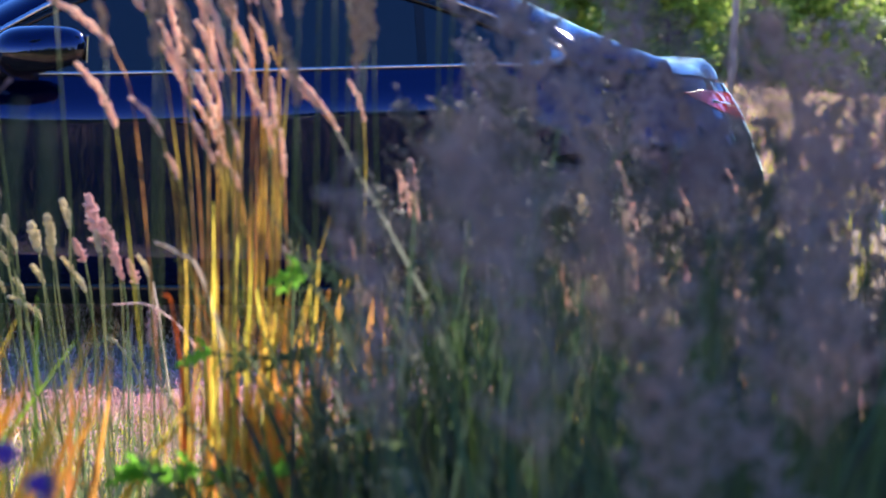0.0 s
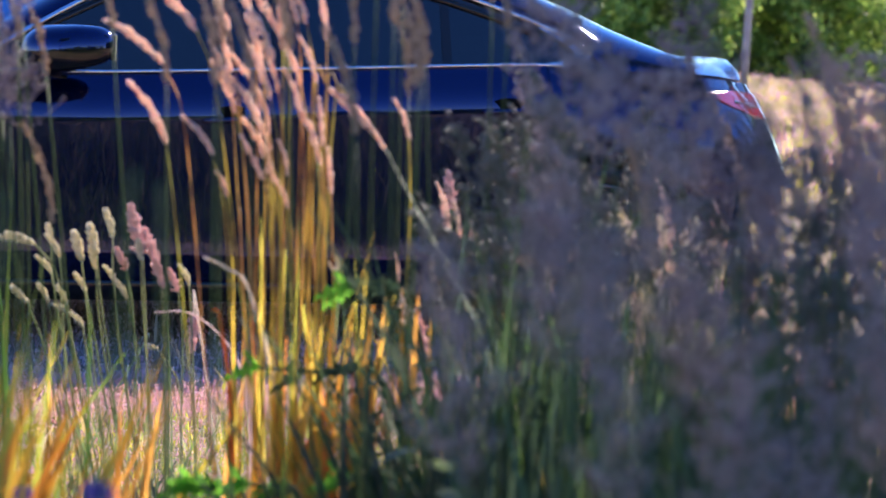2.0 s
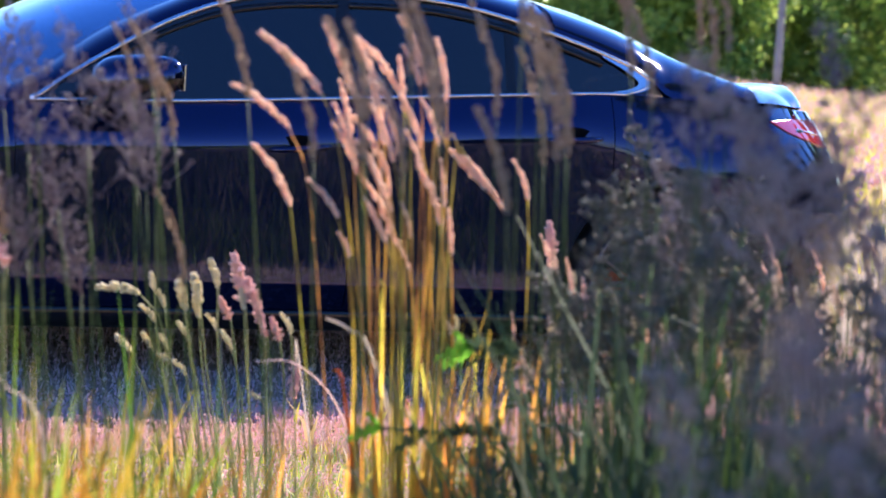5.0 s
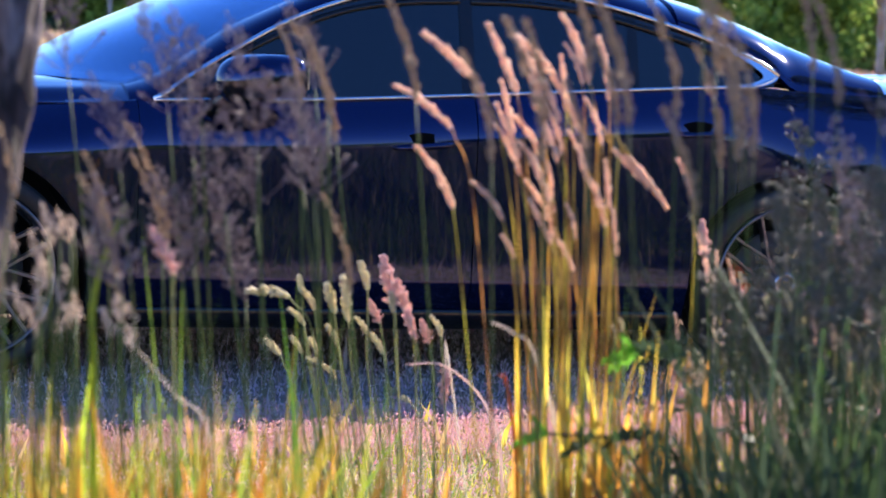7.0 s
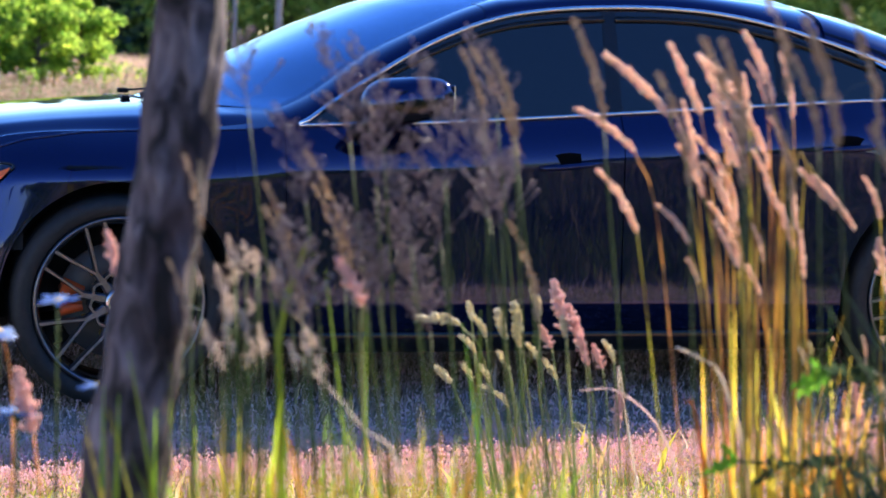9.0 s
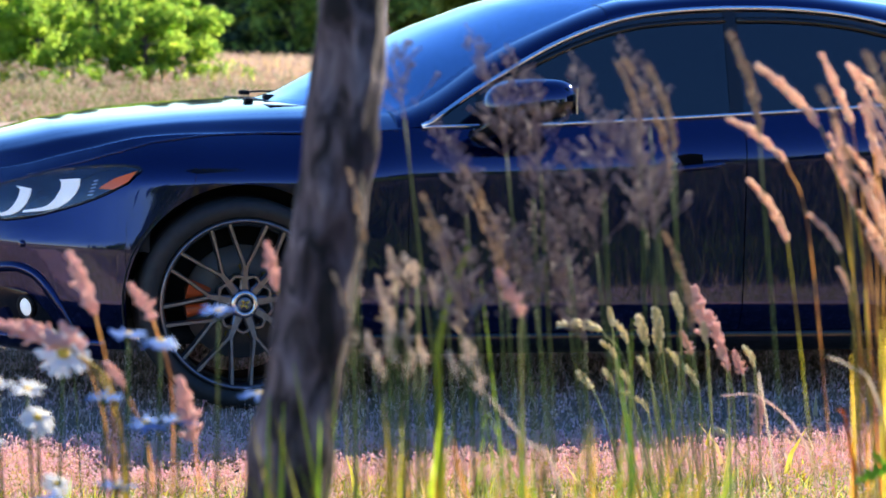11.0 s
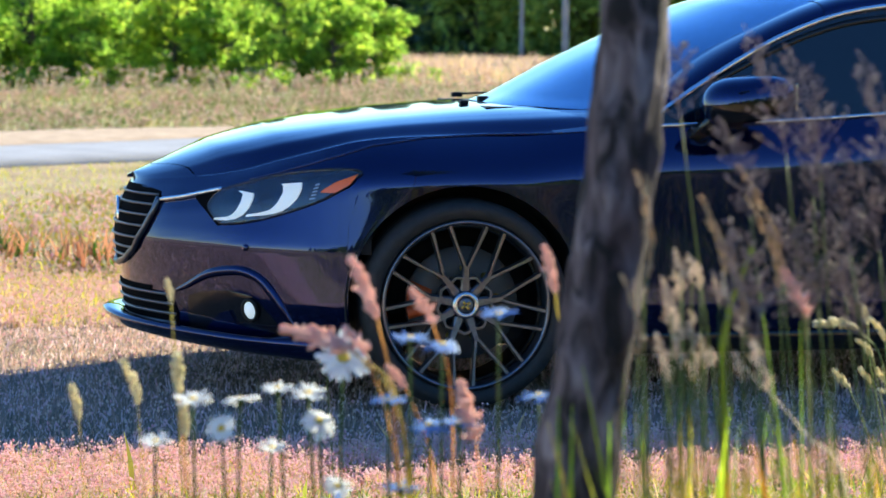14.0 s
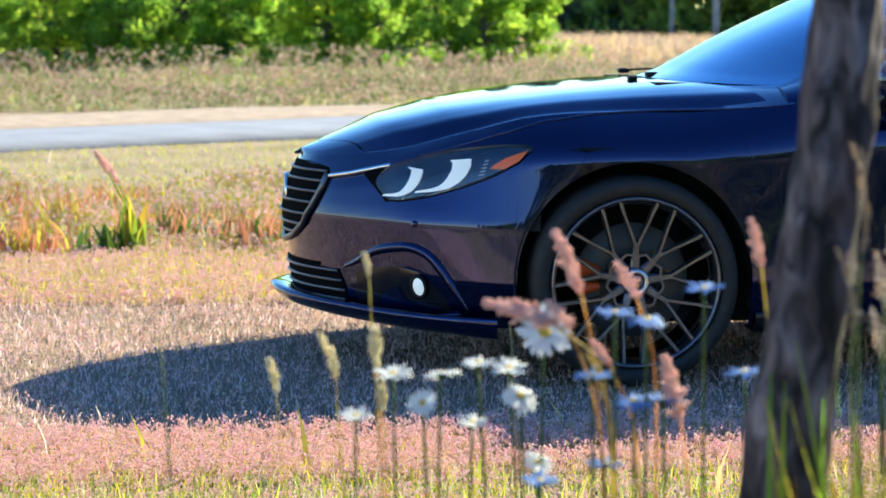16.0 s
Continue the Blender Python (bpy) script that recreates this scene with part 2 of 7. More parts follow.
M_BARK2 = add_noise(material("forest_bark", (0.10, 0.08, 0.06), 0.9), 6, [(0.3, (0.05, 0.04, 0.03)), (0.7, (0.16, 0.13, 0.10))], bump=0.6, bump_dist=0.03)
M_POLE = add_noise(material("grey_pole_wood", (0.30, 0.28, 0.27), 0.85), 3, [(0.3, (0.22, 0.21, 0.22)), (0.7, (0.40, 0.38, 0.38))])


# ---- the car: nose towards -x, near flank at y = 0, centre line at y = CY ----
CY = 0.92
car = empty("car", "dark blue four-door sedan with gunmetal alloy wheels, parked on dry grass", "car", (1.4, CY, 0))

# outline in plan: x, half width, height of the upper edge, inset of the upper edge
PLAN = catmull([
    (-1.045, 0.00, 0.700, 0.020), (-1.035, 0.10, 0.701, 0.020), (-1.000, 0.22, 0.707, 0.025), (-0.930, 0.36, 0.716, 0.040),
    (-0.850, 0.48, 0.728, 0.050), (-0.760, 0.60, 0.748, 0.065), (-0.670, 0.70, 0.776, 0.080), (-0.550, 0.79, 0.810, 0.092),
    (-0.450, 0.85, 0.836, 0.100), (-0.350, 0.885, 0.853, 0.110), (-0.200, 0.905, 0.867, 0.112), (0.0, 0.915, 0.873, 0.112),
    (0.20, 0.920, 0.874, 0.100), (0.40, 0.920, 0.886, 0.080), (0.60, 0.920, 0.900, 0.060), (1.04, 0.920, 0.915, 0.060),
    (1.64, 0.920, 0.952, 0.060), (2.14, 0.920, 0.986, 0.060), (2.58, 0.920, 1.013, 0.064), (2.83, 0.918, 1.012, 0.085),
    (3.10, 0.905, 1.004, 0.100), (3.30, 0.880, 0.998, 0.100), (3.50, 0.820, 0.992, 0.090), (3.65, 0.720, 0.985, 0.070),
    (3.76, 0.580, 0.980, 0.050), (3.83, 0.400, 0.980, 0.040), (3.87, 0.200, 0.980, 0.030), (3.88, 0.00, 0.980, 0.030)], 24)
ARC = np.r_[0, np.cumsum(np.hypot(*np.diff(PLAN[:, :2], axis=0).T))]
_tan = np.gradient(PLAN[:, :2], axis=0)
_tan[0], _tan[-1] = (0, 1), (0, -1)
_tan /= np.linalg.norm(_tan, axis=1)[:, None]
NORM = np.stack([-_tan[:, 1], _tan[:, 0]], 1)  # outwards
WHEEL_R, WHEELS_X, ARCH_R = 0.335, (0.0, 2.83), 0.372
SILL = 0.185


def plan_at(a):
    return [np.interp(a, ARC, PLAN[:, k]) for k in range(4)] + [np.interp(a, ARC, NORM[:, k]) for k in range(2)]


def arc_of_x(x):
    """Arc length where the flank passes x."""
    k0 = np.argmin(np.abs(PLAN[:, 0] - x) + (PLAN[:, 1] < 0.3) * 9)
    return ARC[k0]


def low_edge(x):
    z = np.full(np.shape(x), SILL)
    for wx in WHEELS_X:
        d = np.clip(ARCH_R**2 - (x - wx) ** 2, 0, None)
        z = np.maximum(z, np.where(d > 0, 0.345 + np.sqrt(d), 0))
    return z


def inset(z, x, w, zt, it):
    u = zt - z
    front = np.clip((-0.45 - x) / 0.3, 0, 1)
    rear = np.clip((x - 3.3) / 0.35, 0, 1)
    side = 1 - np.maximum(front, rear)
    d = it * np.clip(1 - u / (0.16 - 0.04 * front + 0.11 * np.clip((x - 2.5) / 0.4, 0, 1)), 0, 1) ** 2
    d = d + side * (0.002 * np.clip((0.79 - z) / 0.55, 0, 1) ** 1.1 + 0.003 * np.clip((0.42 - z) / 0.24, 0, 1) ** 2)
    d = d + side * 0.045 * np.clip((0.325 - z) / 0.14, 0, 1)
    d = d + (front + 0.6 * rear) * 0.050 * np.clip((0.56 - z) / 0.36, 0, 1) ** 1.2
    d = d + 0.022 * np.clip((0.28 - z) / 0.10, 0, 1.3) ** 2
    d = d - front * 0.030
    lean = np.clip((-0.16 - x) / 0.50, 0, 1)
    d = d + lean * 0.048 * np.clip((z - 0.515) / 0.185, 0, 1) - lean * (1 - front) * 0.012
    d = d + rear * 0.13 * np.clip((z - 0.64) / 0.34, 0, 1)
    for wx in WHEELS_X:  # arches flare a little
        r = np.hypot(x - wx, z - 0.345)
        d = d - 0.0015 * np.exp(-(((r - ARCH_R) / 0.06) ** 2)) * side
    return d


def skin(a, z, side=-1, lift=0.0):
    """Place on the lower body at arc a and height z; side -1 is the near flank."""
    x, w, zt, it, nx, nw = plan_at(a)
    d = inset(z, x, w, zt, it) - lift
    X, W = x - nx * d, w - nw * d
    return np.stack([X - 1.4 + 0 * z, side * W + 0 * z, z + 0 * a], -1)


def column_grid(a, rows, side, z0=None, z1=None, lip=True):
    a = np.asarray(a, float)
    x, _, zt, _, _, _ = plan_at(a)
    lo = low_edge(x) if z0 is None else np.full(len(a), z0) if np.isscalar(z0) else z0
    hi = zt if z1 is None else np.full(len(a), z1) if np.isscalar(z1) else z1
    t = np.linspace(0, 1, rows)
    t = 1 - (1 - t) ** 1.25
    Z = lo[:, None] + (hi - lo)[:, None] * t
    P = skin(np.repeat(a[:, None], rows, 1), Z, side)
    return P


def flank(name, x0, x1, cols, rows=34, gap=0.0018, label=""):
    """A panel of the flank on both sides, one object for each side."""
    out = []
    for side in (-1, 1):
        a = np.linspace(arc_of_x(x0) + gap, arc_of_x(x1) - gap, cols)
        xs = plan_at(a)[0]
        for wx in WHEELS_X:  # more columns at the arch's ends
            for e in (wx - ARCH_R, wx + ARCH_R):
                if x0 + 0.02 < e < x1 - 0.02:
                    c = arc_of_x(e)
                    a = np.union1d(a, c + np.array([-0.012, -0.004, -0.001, 0.0005, 0.002, 0.005, 0.01, 0.018]))
        P = column_grid(a, rows, side)
        out.append((P, side == 1))
    return out


def both(name, grids, mat=None, thick=0.012, label=""):
    return [shell(name, [g], mat or M_PAINT, car, thick, label) for g in grids]


# fenders with their crown, doors, quarters
A_FB = arc_of_x(-0.40)  # bumper ends in front of the arch
def zc_hood(x):
    return np.interp(x, [-1.045, -1.0, -0.935, -0.75, -0.557, -0.36, -0.163, 0.037, 0.157, 0.30, 0.5],
                     [0.700, 0.722, 0.750, 0.829, 0.879, 0.909, 0.932, 0.949, 0.957, 0.962, 0.965])


_top = skin(ARC, PLAN[:, 2], -1)
_fr = PLAN[:, 0] < 0.75
TOPX, TOPW, TOPZ = _top[_fr, 0] + 1.4, -_top[_fr, 1], _top[_fr, 2]
_o = np.argsort(TOPX)
TOPX, TOPW, TOPZ = TOPX[_o], TOPW[_o], TOPZ[_o]


CROSS = catmull([(0, 1), (0.22, 0.992), (0.45, 0.958), (0.62, 0.90), (0.74, 0.81), (0.84, 0.66), (0.895, 0.54), (0.925, 0.38), (0.97, 0.06), (0.985, 0.0), (1.0, 0.0)], 8)


def hood_z(x, q):
    ze = np.interp(x, TOPX, TOPZ)
    zc = np.maximum(zc_hood(x), ze + 0.004)
    fall = np.interp(q, CROSS[:, 0], CROSS[:, 1])
    soft = np.clip((x + 1.02) / 0.30, 0, 1)
    return ze + (zc - ze) * (fall * soft + (1 - q**2.4) * (1 - soft))


def hood_grid(q0, q1, side, p0=0.0, p1=1.0, n=70, m=22, nose=None):
    q = np.linspace(q0, q1, m)[None, :]
    p = np.linspace(p0, p1, n)[:, None]
    xf = -1.03 + 0.0 * q if nose is None else nose(q)
    xr = 0.17 + 0.30 * q**2 if nose is None or p1 == 1.0 else nose(q)
    if nose is not None and p1 != 1.0:
        xf = -1.026 + 0.0 * q
        x = xf + (xr - xf) * (np.linspace(0, 1, n)[:, None] ** 1.6)
    else:
        x = xf + (xr - xf) * p
    w = np.interp(x, TOPX, TOPW) * q
    return np.stack([x - 1.4, side * w, hood_z(x, q + 0 * x)], -1)


SEAM = lambda q: -0.945 + 0.13 * q**2  # where the bonnet's front edge lies
bonnet = [hood_grid(0.0, 0.80, s, nose=lambda q: SEAM(q) + 0.004) for s in (-1, 1)]
shell("bonnet", [(np.concatenate([bonnet[0][:, ::-1], bonnet[1][:, 1:]], 1), False)], M_PAINT, car, 0.012)
nose_cap = [hood_grid(0.0, 1.0, s, p1=0.5, nose=SEAM, n=24) for s in (-1, 1)]
for s, g in zip((-1, 1), flank("fender", -0.40, 0.52, 64, gap=0.0002)):
    crown = hood_grid(0.8012, 1.0, s, nose=lambda q: SEAM(q) + 0.004, m=18)
    shell("fender", [g, (crown, s == -1)], M_PAINT, car, 0.010)
a_front = np.linspace(0, A_FB - 0.0002, 74)
bump = [column_grid(a_front, 40, s) for s in (-1, 1)]
shell("front_bumper", [(bump[0], False), (bump[1], True), (nose_cap[0], True), (nose_cap[1], False)], M_PAINT, car, 0.012)
front_doors = both("front_door", flank("front_door", 0.52, 1.665, 40, 80))
rear_doors = both("rear_door", flank("rear_door", 1.665, 2.62, 40, 80))
both("rear_quarter", flank("rear_quarter", 2.62, 3.42, 54))
a_rear = np.linspace(arc_of_x(3.42) + 0.0025, ARC[-1], 50)
rb = [column_grid(a_rear, 34, s) for s in (-1, 1)]
shell("rear_bumper", [(rb[0], False), (rb[1], True)], M_PAINT, car, 0.012)
for s in (-1, 1):  # side skirts
    a = np.linspace(arc_of_x(0.39), arc_of_x(2.44), 40)
    rows = [skin(a, np.full(len(a), z), s, lift) for z, lift in ((0.235, 0.004), (0.225, 0.016), (0.175, 0.022), (0.165, 0.01), (0.17, -0.12))]
    shell("side_skirt", [(np.stack(rows, 1)[:, ::-1], s == 1)], M_GLOSSBLACK, car, 0.006)

for s in (-1, 1):  # raised crease from the lamp back to the door
    cx = np.linspace(-0.70, 0.50, 40)
    cz = np.interp(cx, [-0.75, -0.60, -0.455, -0.297, -0.114, 0.083, 0.30, 0.50], [0.713, 0.755, 0.800, 0.841, 0.866, 0.875, 0.878, 0.890])
    ca = np.array([arc_of_x(x) for x in cx])
    tube_ob("fender_crease", skin(ca, cz, s, 0.0005).tolist(), 0.0042, M_PAINT, car, "", 8, np.interp(cx, [-0.70, -0.5, 0.2, 0.5], [0.3, 1, 1, 0.3]))

# roof, pillars, glass: height and half width along the car
def glass_w(x, z):
    return 0.860 - 0.315 * (z - np.interp(x, [0.4, 0.6, 1.04, 1.64, 2.14, 2.58, 2.83, 3.3], [0.886, 0.900, 0.915, 0.952, 0.986, 1.013, 1.012, 1.0])) - 0.05 * np.clip((x - 2.4) / 0.8, 0, 1)


UPPER = catmull([(0.585, 0.903), (0.70, 0.981), (0.82, 1.056), (1.04, 1.177), (1.25, 1.256), (1.44, 1.290), (1.66, 1.305), (1.86, 1.306), (2.05, 1.292),
                 (2.23, 1.259), (2.42, 1.210), (2.60, 1.155), (2.73, 1.106), (2.80, 1.062)], 10)


def upper_line(n, x0, x1, off=0.0):
    x = np.linspace(x0, x1, n)
    z = np.interp(x, UPPER[:, 0], UPPER[:, 1])
    return np.stack([x - 1.4, glass_w(x, z) + off, z], -1)


def mirror_y(P, s):
    Q = np.array(P, float)
    Q[..., 1] *= s
    return Q


def ruled(A, B, m, bulge=0.0, axis=(0, 0, 1)):
    t = np.linspace(0, 1, m)[None, :, None]
    return A[:, None] * (1 - t) + B[:, None] * t + (bulge * 4 * t * (1 - t)) * np.asarray(axis, float)


def roof_c(x):
    return np.interp(x, *np.array([(0.2, 0.958), (0.28, 0.985), (0.47, 1.088), (0.56, 1.131), (0.665, 1.178), (0.77, 1.226), (0.97, 1.303), (1.08, 1.335), (1.25, 1.368),
                                   (1.5, 1.392), (1.8, 1.402), (2.1, 1.398), (2.4, 1.372), (2.7, 1.315), (2.93, 1.245), (3.17, 1.15), (3.30, 1.092), (3.5, 1.075)]).T)


NX = 40
edge_ws = catmull([(0.50, 0.655, 0.945), (0.63, 0.640, 0.998), (0.82, 0.625, 1.124), (0.97, 0.615, 1.200), (1.15, 0.60, 1.278), (1.28, 0.585, 1.322)], 12)
t_ws = np.linspace(0, 1, NX)
edge_ws = np.stack([np.interp(t_ws, np.linspace(0, 1, len(edge_ws)), edge_ws[:, k]) for k in range(3)], 1)
ctr_x = np.linspace(0.20, 1.22, NX)
ctr_ws = np.stack([ctr_x, 0 * ctr_x, roof_c(ctr_x)], 1)


def windscreen_grid(m=26):
    """From edge to edge, bowed between them."""
    q = np.linspace(-1, 1, 2 * m + 1)
    P = np.zeros((NX, len(q), 3))
    for j, s in enumerate(q):
        k = abs(s)
        P[:, j] = ctr_ws * (1 - k**3.4) + edge_ws * k**3.4
        P[:, j, 1] = edge_ws[:, 1] * s
        P[:, j, 0] -= 1.4
    return P


shell("windscreen", [(windscreen_grid(), False)], M_SCREEN, car, 0.005)
for s in (-1, 1):
    out = upper_line(NX, 0.50, 1.25)
    out[:, 1] = np.where(out[:, 0] + 1.4 < 0.585, 0.845, out[:, 1])
    out[:, 2] = np.where(out[:, 0] + 1.4 < 0.585, np.interp(out[:, 0] + 1.4, [0.5, 0.585], [0.893, 0.903]), out[:, 2])
    inn = edge_ws.copy()
    inn[:, 0] -= 1.4
    shell("a_pillar", [(mirror_y(ruled(out, inn, 12, 0.045, (0, 0.7, 0.35)), s), s == 1)], M_PAINT, car, 0.02)
    # cowl corner between the bonnet, the fender and the pillar
    c0 = np.stack([np.linspace(0.30, 0.52, 10), np.interp(np.linspace(0.30, 0.52, 10), TOPX, TOPW) - 0.002, np.interp(np.linspace(0.30, 0.52, 10), TOPX, TOPZ) - 0.001], 1)
    c1 = np.stack([np.linspace(0.30, 0.52, 10), np.linspace(0.50, 0.655, 10), np.linspace(0.948, 0.947, 10)], 1)
    for c in (c0, c1):
        c[:, 0] -= 1.4
    shell("cowl_corner", [(mirror_y(ruled(c0, c1, 6, 0.012), s), s == 1)], M_PAINT, car, 0.02)

# roof
rx = np.linspace(1.22, 2.42, 40)
rail = np.stack([rx, np.interp(rx, [1.22, 1.5, 2.1, 2.42], [0.59, 0.575, 0.565, 0.53]), np.interp(rx, [1.22, 1.28, 1.52, 1.72, 1.93, 2.24, 2.42], [1.305, 1.322, 1.347, 1.360, 1.361, 1.343, 1.322])], 1)
q = np.linspace(-1, 1, 31)
R = np.zeros((40, 31, 3))
for j, s in enumerate(q):
    R[:, j, 0] = rx - 1.4
    R[:, j, 1] = rail[:, 1] * s
    R[:, j, 2] = roof_c(rx) * (1 - abs(s) ** 2.2) + rail[:, 2] * abs(s) ** 2.2
shell("roof", [(R, False)], M_PAINT, car, 0.012)
for s in (-1, 1):
    out = upper_line(40, 1.22, 2.42)
    inn = rail - np.array([1.4, 0, 0])
    shell("roof_rail", [(mirror_y(ruled(out, inn, 12, 0.060, (0, 0.75, 0.28)), s), s == 1)], M_PAINT, car, 0.02)

# rear window and c pillars
bw = np.linspace(0, 1, 30)
edge_b = np.stack([2.42 + 0.82 * bw, np.interp(bw, [0, 1], [0.53, 0.50]), np.interp(2.42 + 0.82 * bw, [2.42, 2.70, 2.93, 3.17, 3.24], [1.322, 1.255, 1.182, 1.096, 1.072])], 1)
cb = np.stack([2.42 + 0.93 * bw, 0 * bw, roof_c(2.42 + 0.93 * bw)], 1)
q = np.linspace(-1, 1, 31)
RW = np.stack([cb * (1 - k**2) + edge_b * k**2 for k in np.abs(q)], 1)
RW[..., 1] = edge_b[:, 1][:, None] * q
RW[..., 0] -= 1.4
shell("rear_window", [(RW, False)], M_GLASS, car, 0.005)
qa = skin(ARC, PLAN[:, 2], 1)
_b = (PLAN[:, 0] > 2.5) & (PLAN[:, 1] > 0.3)
QX, QW, QZ = qa[_b, 0] + 1.4, qa[_b, 1], qa[_b, 2]
for s in (-1, 1):
    x = np.linspace(2.42, 3.24, 30)
    z_up = np.where(x < 2.80, np.interp(x, UPPER[:, 0], UPPER[:, 1]), np.interp(x, [2.80, 2.86, 3.24], [1.062, 1.012, 0.999]))
    out = np.stack([x - 1.4, np.where(x < 2.80, glass_w(x, z_up), np.interp(x, QX, QW)), z_up], -1)
    out[:, 1] = np.convolve(np.pad(out[:, 1], 2, "edge"), np.ones(5) / 5, "valid")
    inn = edge_b - np.array([1.4, 0, 0])
    shell("c_pillar", [(mirror_y(ruled(out, inn, 16, 0.080, (0, 0.7, 0.3)), s), s == 1)], M_PAINT, car, 0.02)

# boot lid with its raised lip
bx = np.linspace(0, 1, 26)[:, None]
bq = np.linspace(-1, 1, 41)[None, :]
x0 = 3.345 - 0.11 * bq**2
x1 = 3.745 - 0.16 * np.abs(bq) ** 2.5
X = x0 + (x1 - x0) * bx
W = np.interp(X, QX, QW) * bq * 0.94
ZL = np.interp(bx, [0, 0.25, 0.7, 0.92, 1.0], [1.074, 1.060, 1.058, 1.070, 1.066]) + 0 * bq
Z = ZL - (ZL - np.interp(X, QX, QZ) - 0.012) * np.abs(bq) ** 5
face = []
for z, dx in ((1.05, 0.004), (1.0, -0.02), (0.95, -0.005), (0.90, 0.012)):
    face.append(np.stack([x1[0] + dx, W[-1] * 0.99, np.minimum(z, Z[-1] - 0.004) + 0 * x1[0]], -1))
top_grid = np.stack([X, W, Z], -1)
P = np.concatenate([top_grid, np.stack(face, 0)], 0)
P[..., 0] -= 1.4
shell("boot_lid", [(P, False)], M_PAINT, car, 0.012)

# side windows and bright trim
for s in (-1, 1):
    n = 60
    x = np.linspace(0.60, 2.79, n)
    zl = np.interp(x, PLAN[180:470, 0], PLAN[180:470, 2]) + 0.008
    zu = np.maximum(np.interp(x, UPPER[:, 0], UPPER[:, 1]) - 0.004, zl + 0.001)
    zl = np.minimum(zl, zu)
    for name, xa, xb, door in (("quarter_light", 0.60, 0.765, front_doors), ("window_pane", 0.775, 1.630, front_doors), ("window_pane", 1.668, 2.235, rear_doors), ("quarter_light", 2.262, 2.785, rear_doors)):
        xs = np.linspace(xa, xb, 30)
        lo, hi = np.interp(xs, x, zl), np.interp(xs, x, zu)
        t = np.linspace(0, 1, 12)[None, :]
        Z = lo[:, None] * (1 - t) + hi[:, None] * t
        P = np.stack([np.repeat(xs[:, None] - 1.4, 12, 1), glass_w(xs[:, None], Z) - 0.008, Z], -1)
        shell(name, [(mirror_y(P, s), s == 1)], M_GLASS, door[0 if s == -1 else 1], 0.004)
    for name, xa, xb, inset_w in (("b_pillar", 1.625, 1.672, -0.005), ("window_bar", 2.232, 2.265, -0.006), ("window_bar", 0.762, 0.778, -0.005)):
        xs = np.linspace(xa, xb, 4)
        lo, hi = np.interp(xs, x, zl), np.interp(xs, x, zu)
        t = np.linspace(0, 1, 12)[None, :]
        Z = lo[:, None] * (1 - t) + hi[:, None] * t
        P = np.stack([np.repeat(xs[:, None] - 1.4, 12, 1), glass_w(xs[:, None], Z) + inset_w, Z], -1)
        shell(name, [(mirror_y(P, s), s == 1)], M_GLOSSBLACK, car, 0.02)
    up = upper_line(70, 0.575, 2.80, 0.004)
    xs = np.linspace(0.575, 2.70, 60)
    lowz = np.interp(xs, PLAN[180:470, 0], PLAN[180:470, 2]) + 0.002
    low = np.stack([xs - 1.4, glass_w(xs, lowz) + 0.006, lowz], -1)
    tube_ob("window_trim", mirror_y(up, s).tolist(), 0.0085, M_CHROME, car, "bright metal window trim", 6)
    tube_ob("window_trim", mirror_y(low, s).tolist(), 0.0065, M_CHROME, car, "bright metal window trim", 6)
    # wide rear end of the trim
    kk = catmull([(2.66, 1.018), (2.73, 1.030), (2.79, 1.064), (2.735, 1.104)], 8)
    tri = np.stack([kk[:, 0] - 1.4, glass_w(kk[:, 0], kk[:, 1]) + 0.005, kk[:, 1]], -1)
    tube_ob("window_trim", mirror_y(tri, s).tolist(), 0.005, M_CHROME, car, "bright metal window trim", 6)
    oc = catmull([(2.60, 1.155), (2.73, 1.106), (2.80, 1.062), (2.74, 1.026), (2.62, 1.014)], 8)
    ic = catmull([(2.60, 1.143), (2.69, 1.098), (2.738, 1.060), (2.70, 1.036), (2.62, 1.021)], 8)
    kt = np.linspace(0, 1, 4)[None, :, None]
    pl = oc[:, None] * (1 - kt) + ic[:, None] * kt
    pl = np.stack([pl[..., 0] - 1.4, glass_w(pl[..., 0], pl[..., 1]) + 0.006, pl[..., 1]], -1)
    shell("window_trim", [(mirror_y(pl, s), s == -1)], M_CHROME, car, 0.004, "wide satin metal end of the window trim")
    inner = catmull([(0.84, 1.045), (1.06, 1.152), (1.26, 1.222), (1.45, 1.252), (1.63, 1.264)], 8)
    fr = np.stack([inner[:, 0] - 1.4, glass_w(inner[:, 0], inner[:, 1]) - 0.004, inner[:, 1]], -1)
    tube_ob("window_frame", mirror_y(fr, s).tolist(), 0.011, M_GLOSSBLACK, car, "", 6)
    inner = catmull([(1.67, 1.264), (1.86, 1.266), (2.05, 1.252), (2.23, 1.219), (2.42, 1.17), (2.60, 1.115)], 8)
    fr = np.stack([inner[:, 0] - 1.4, glass_w(inner[:, 0], inner[:, 1]) - 0.004, inner[:, 1]], -1)
    tube_ob("window_frame", mirror_y(fr, s).tolist(), 0.011, M_GLOSSBLACK, car, "", 6)

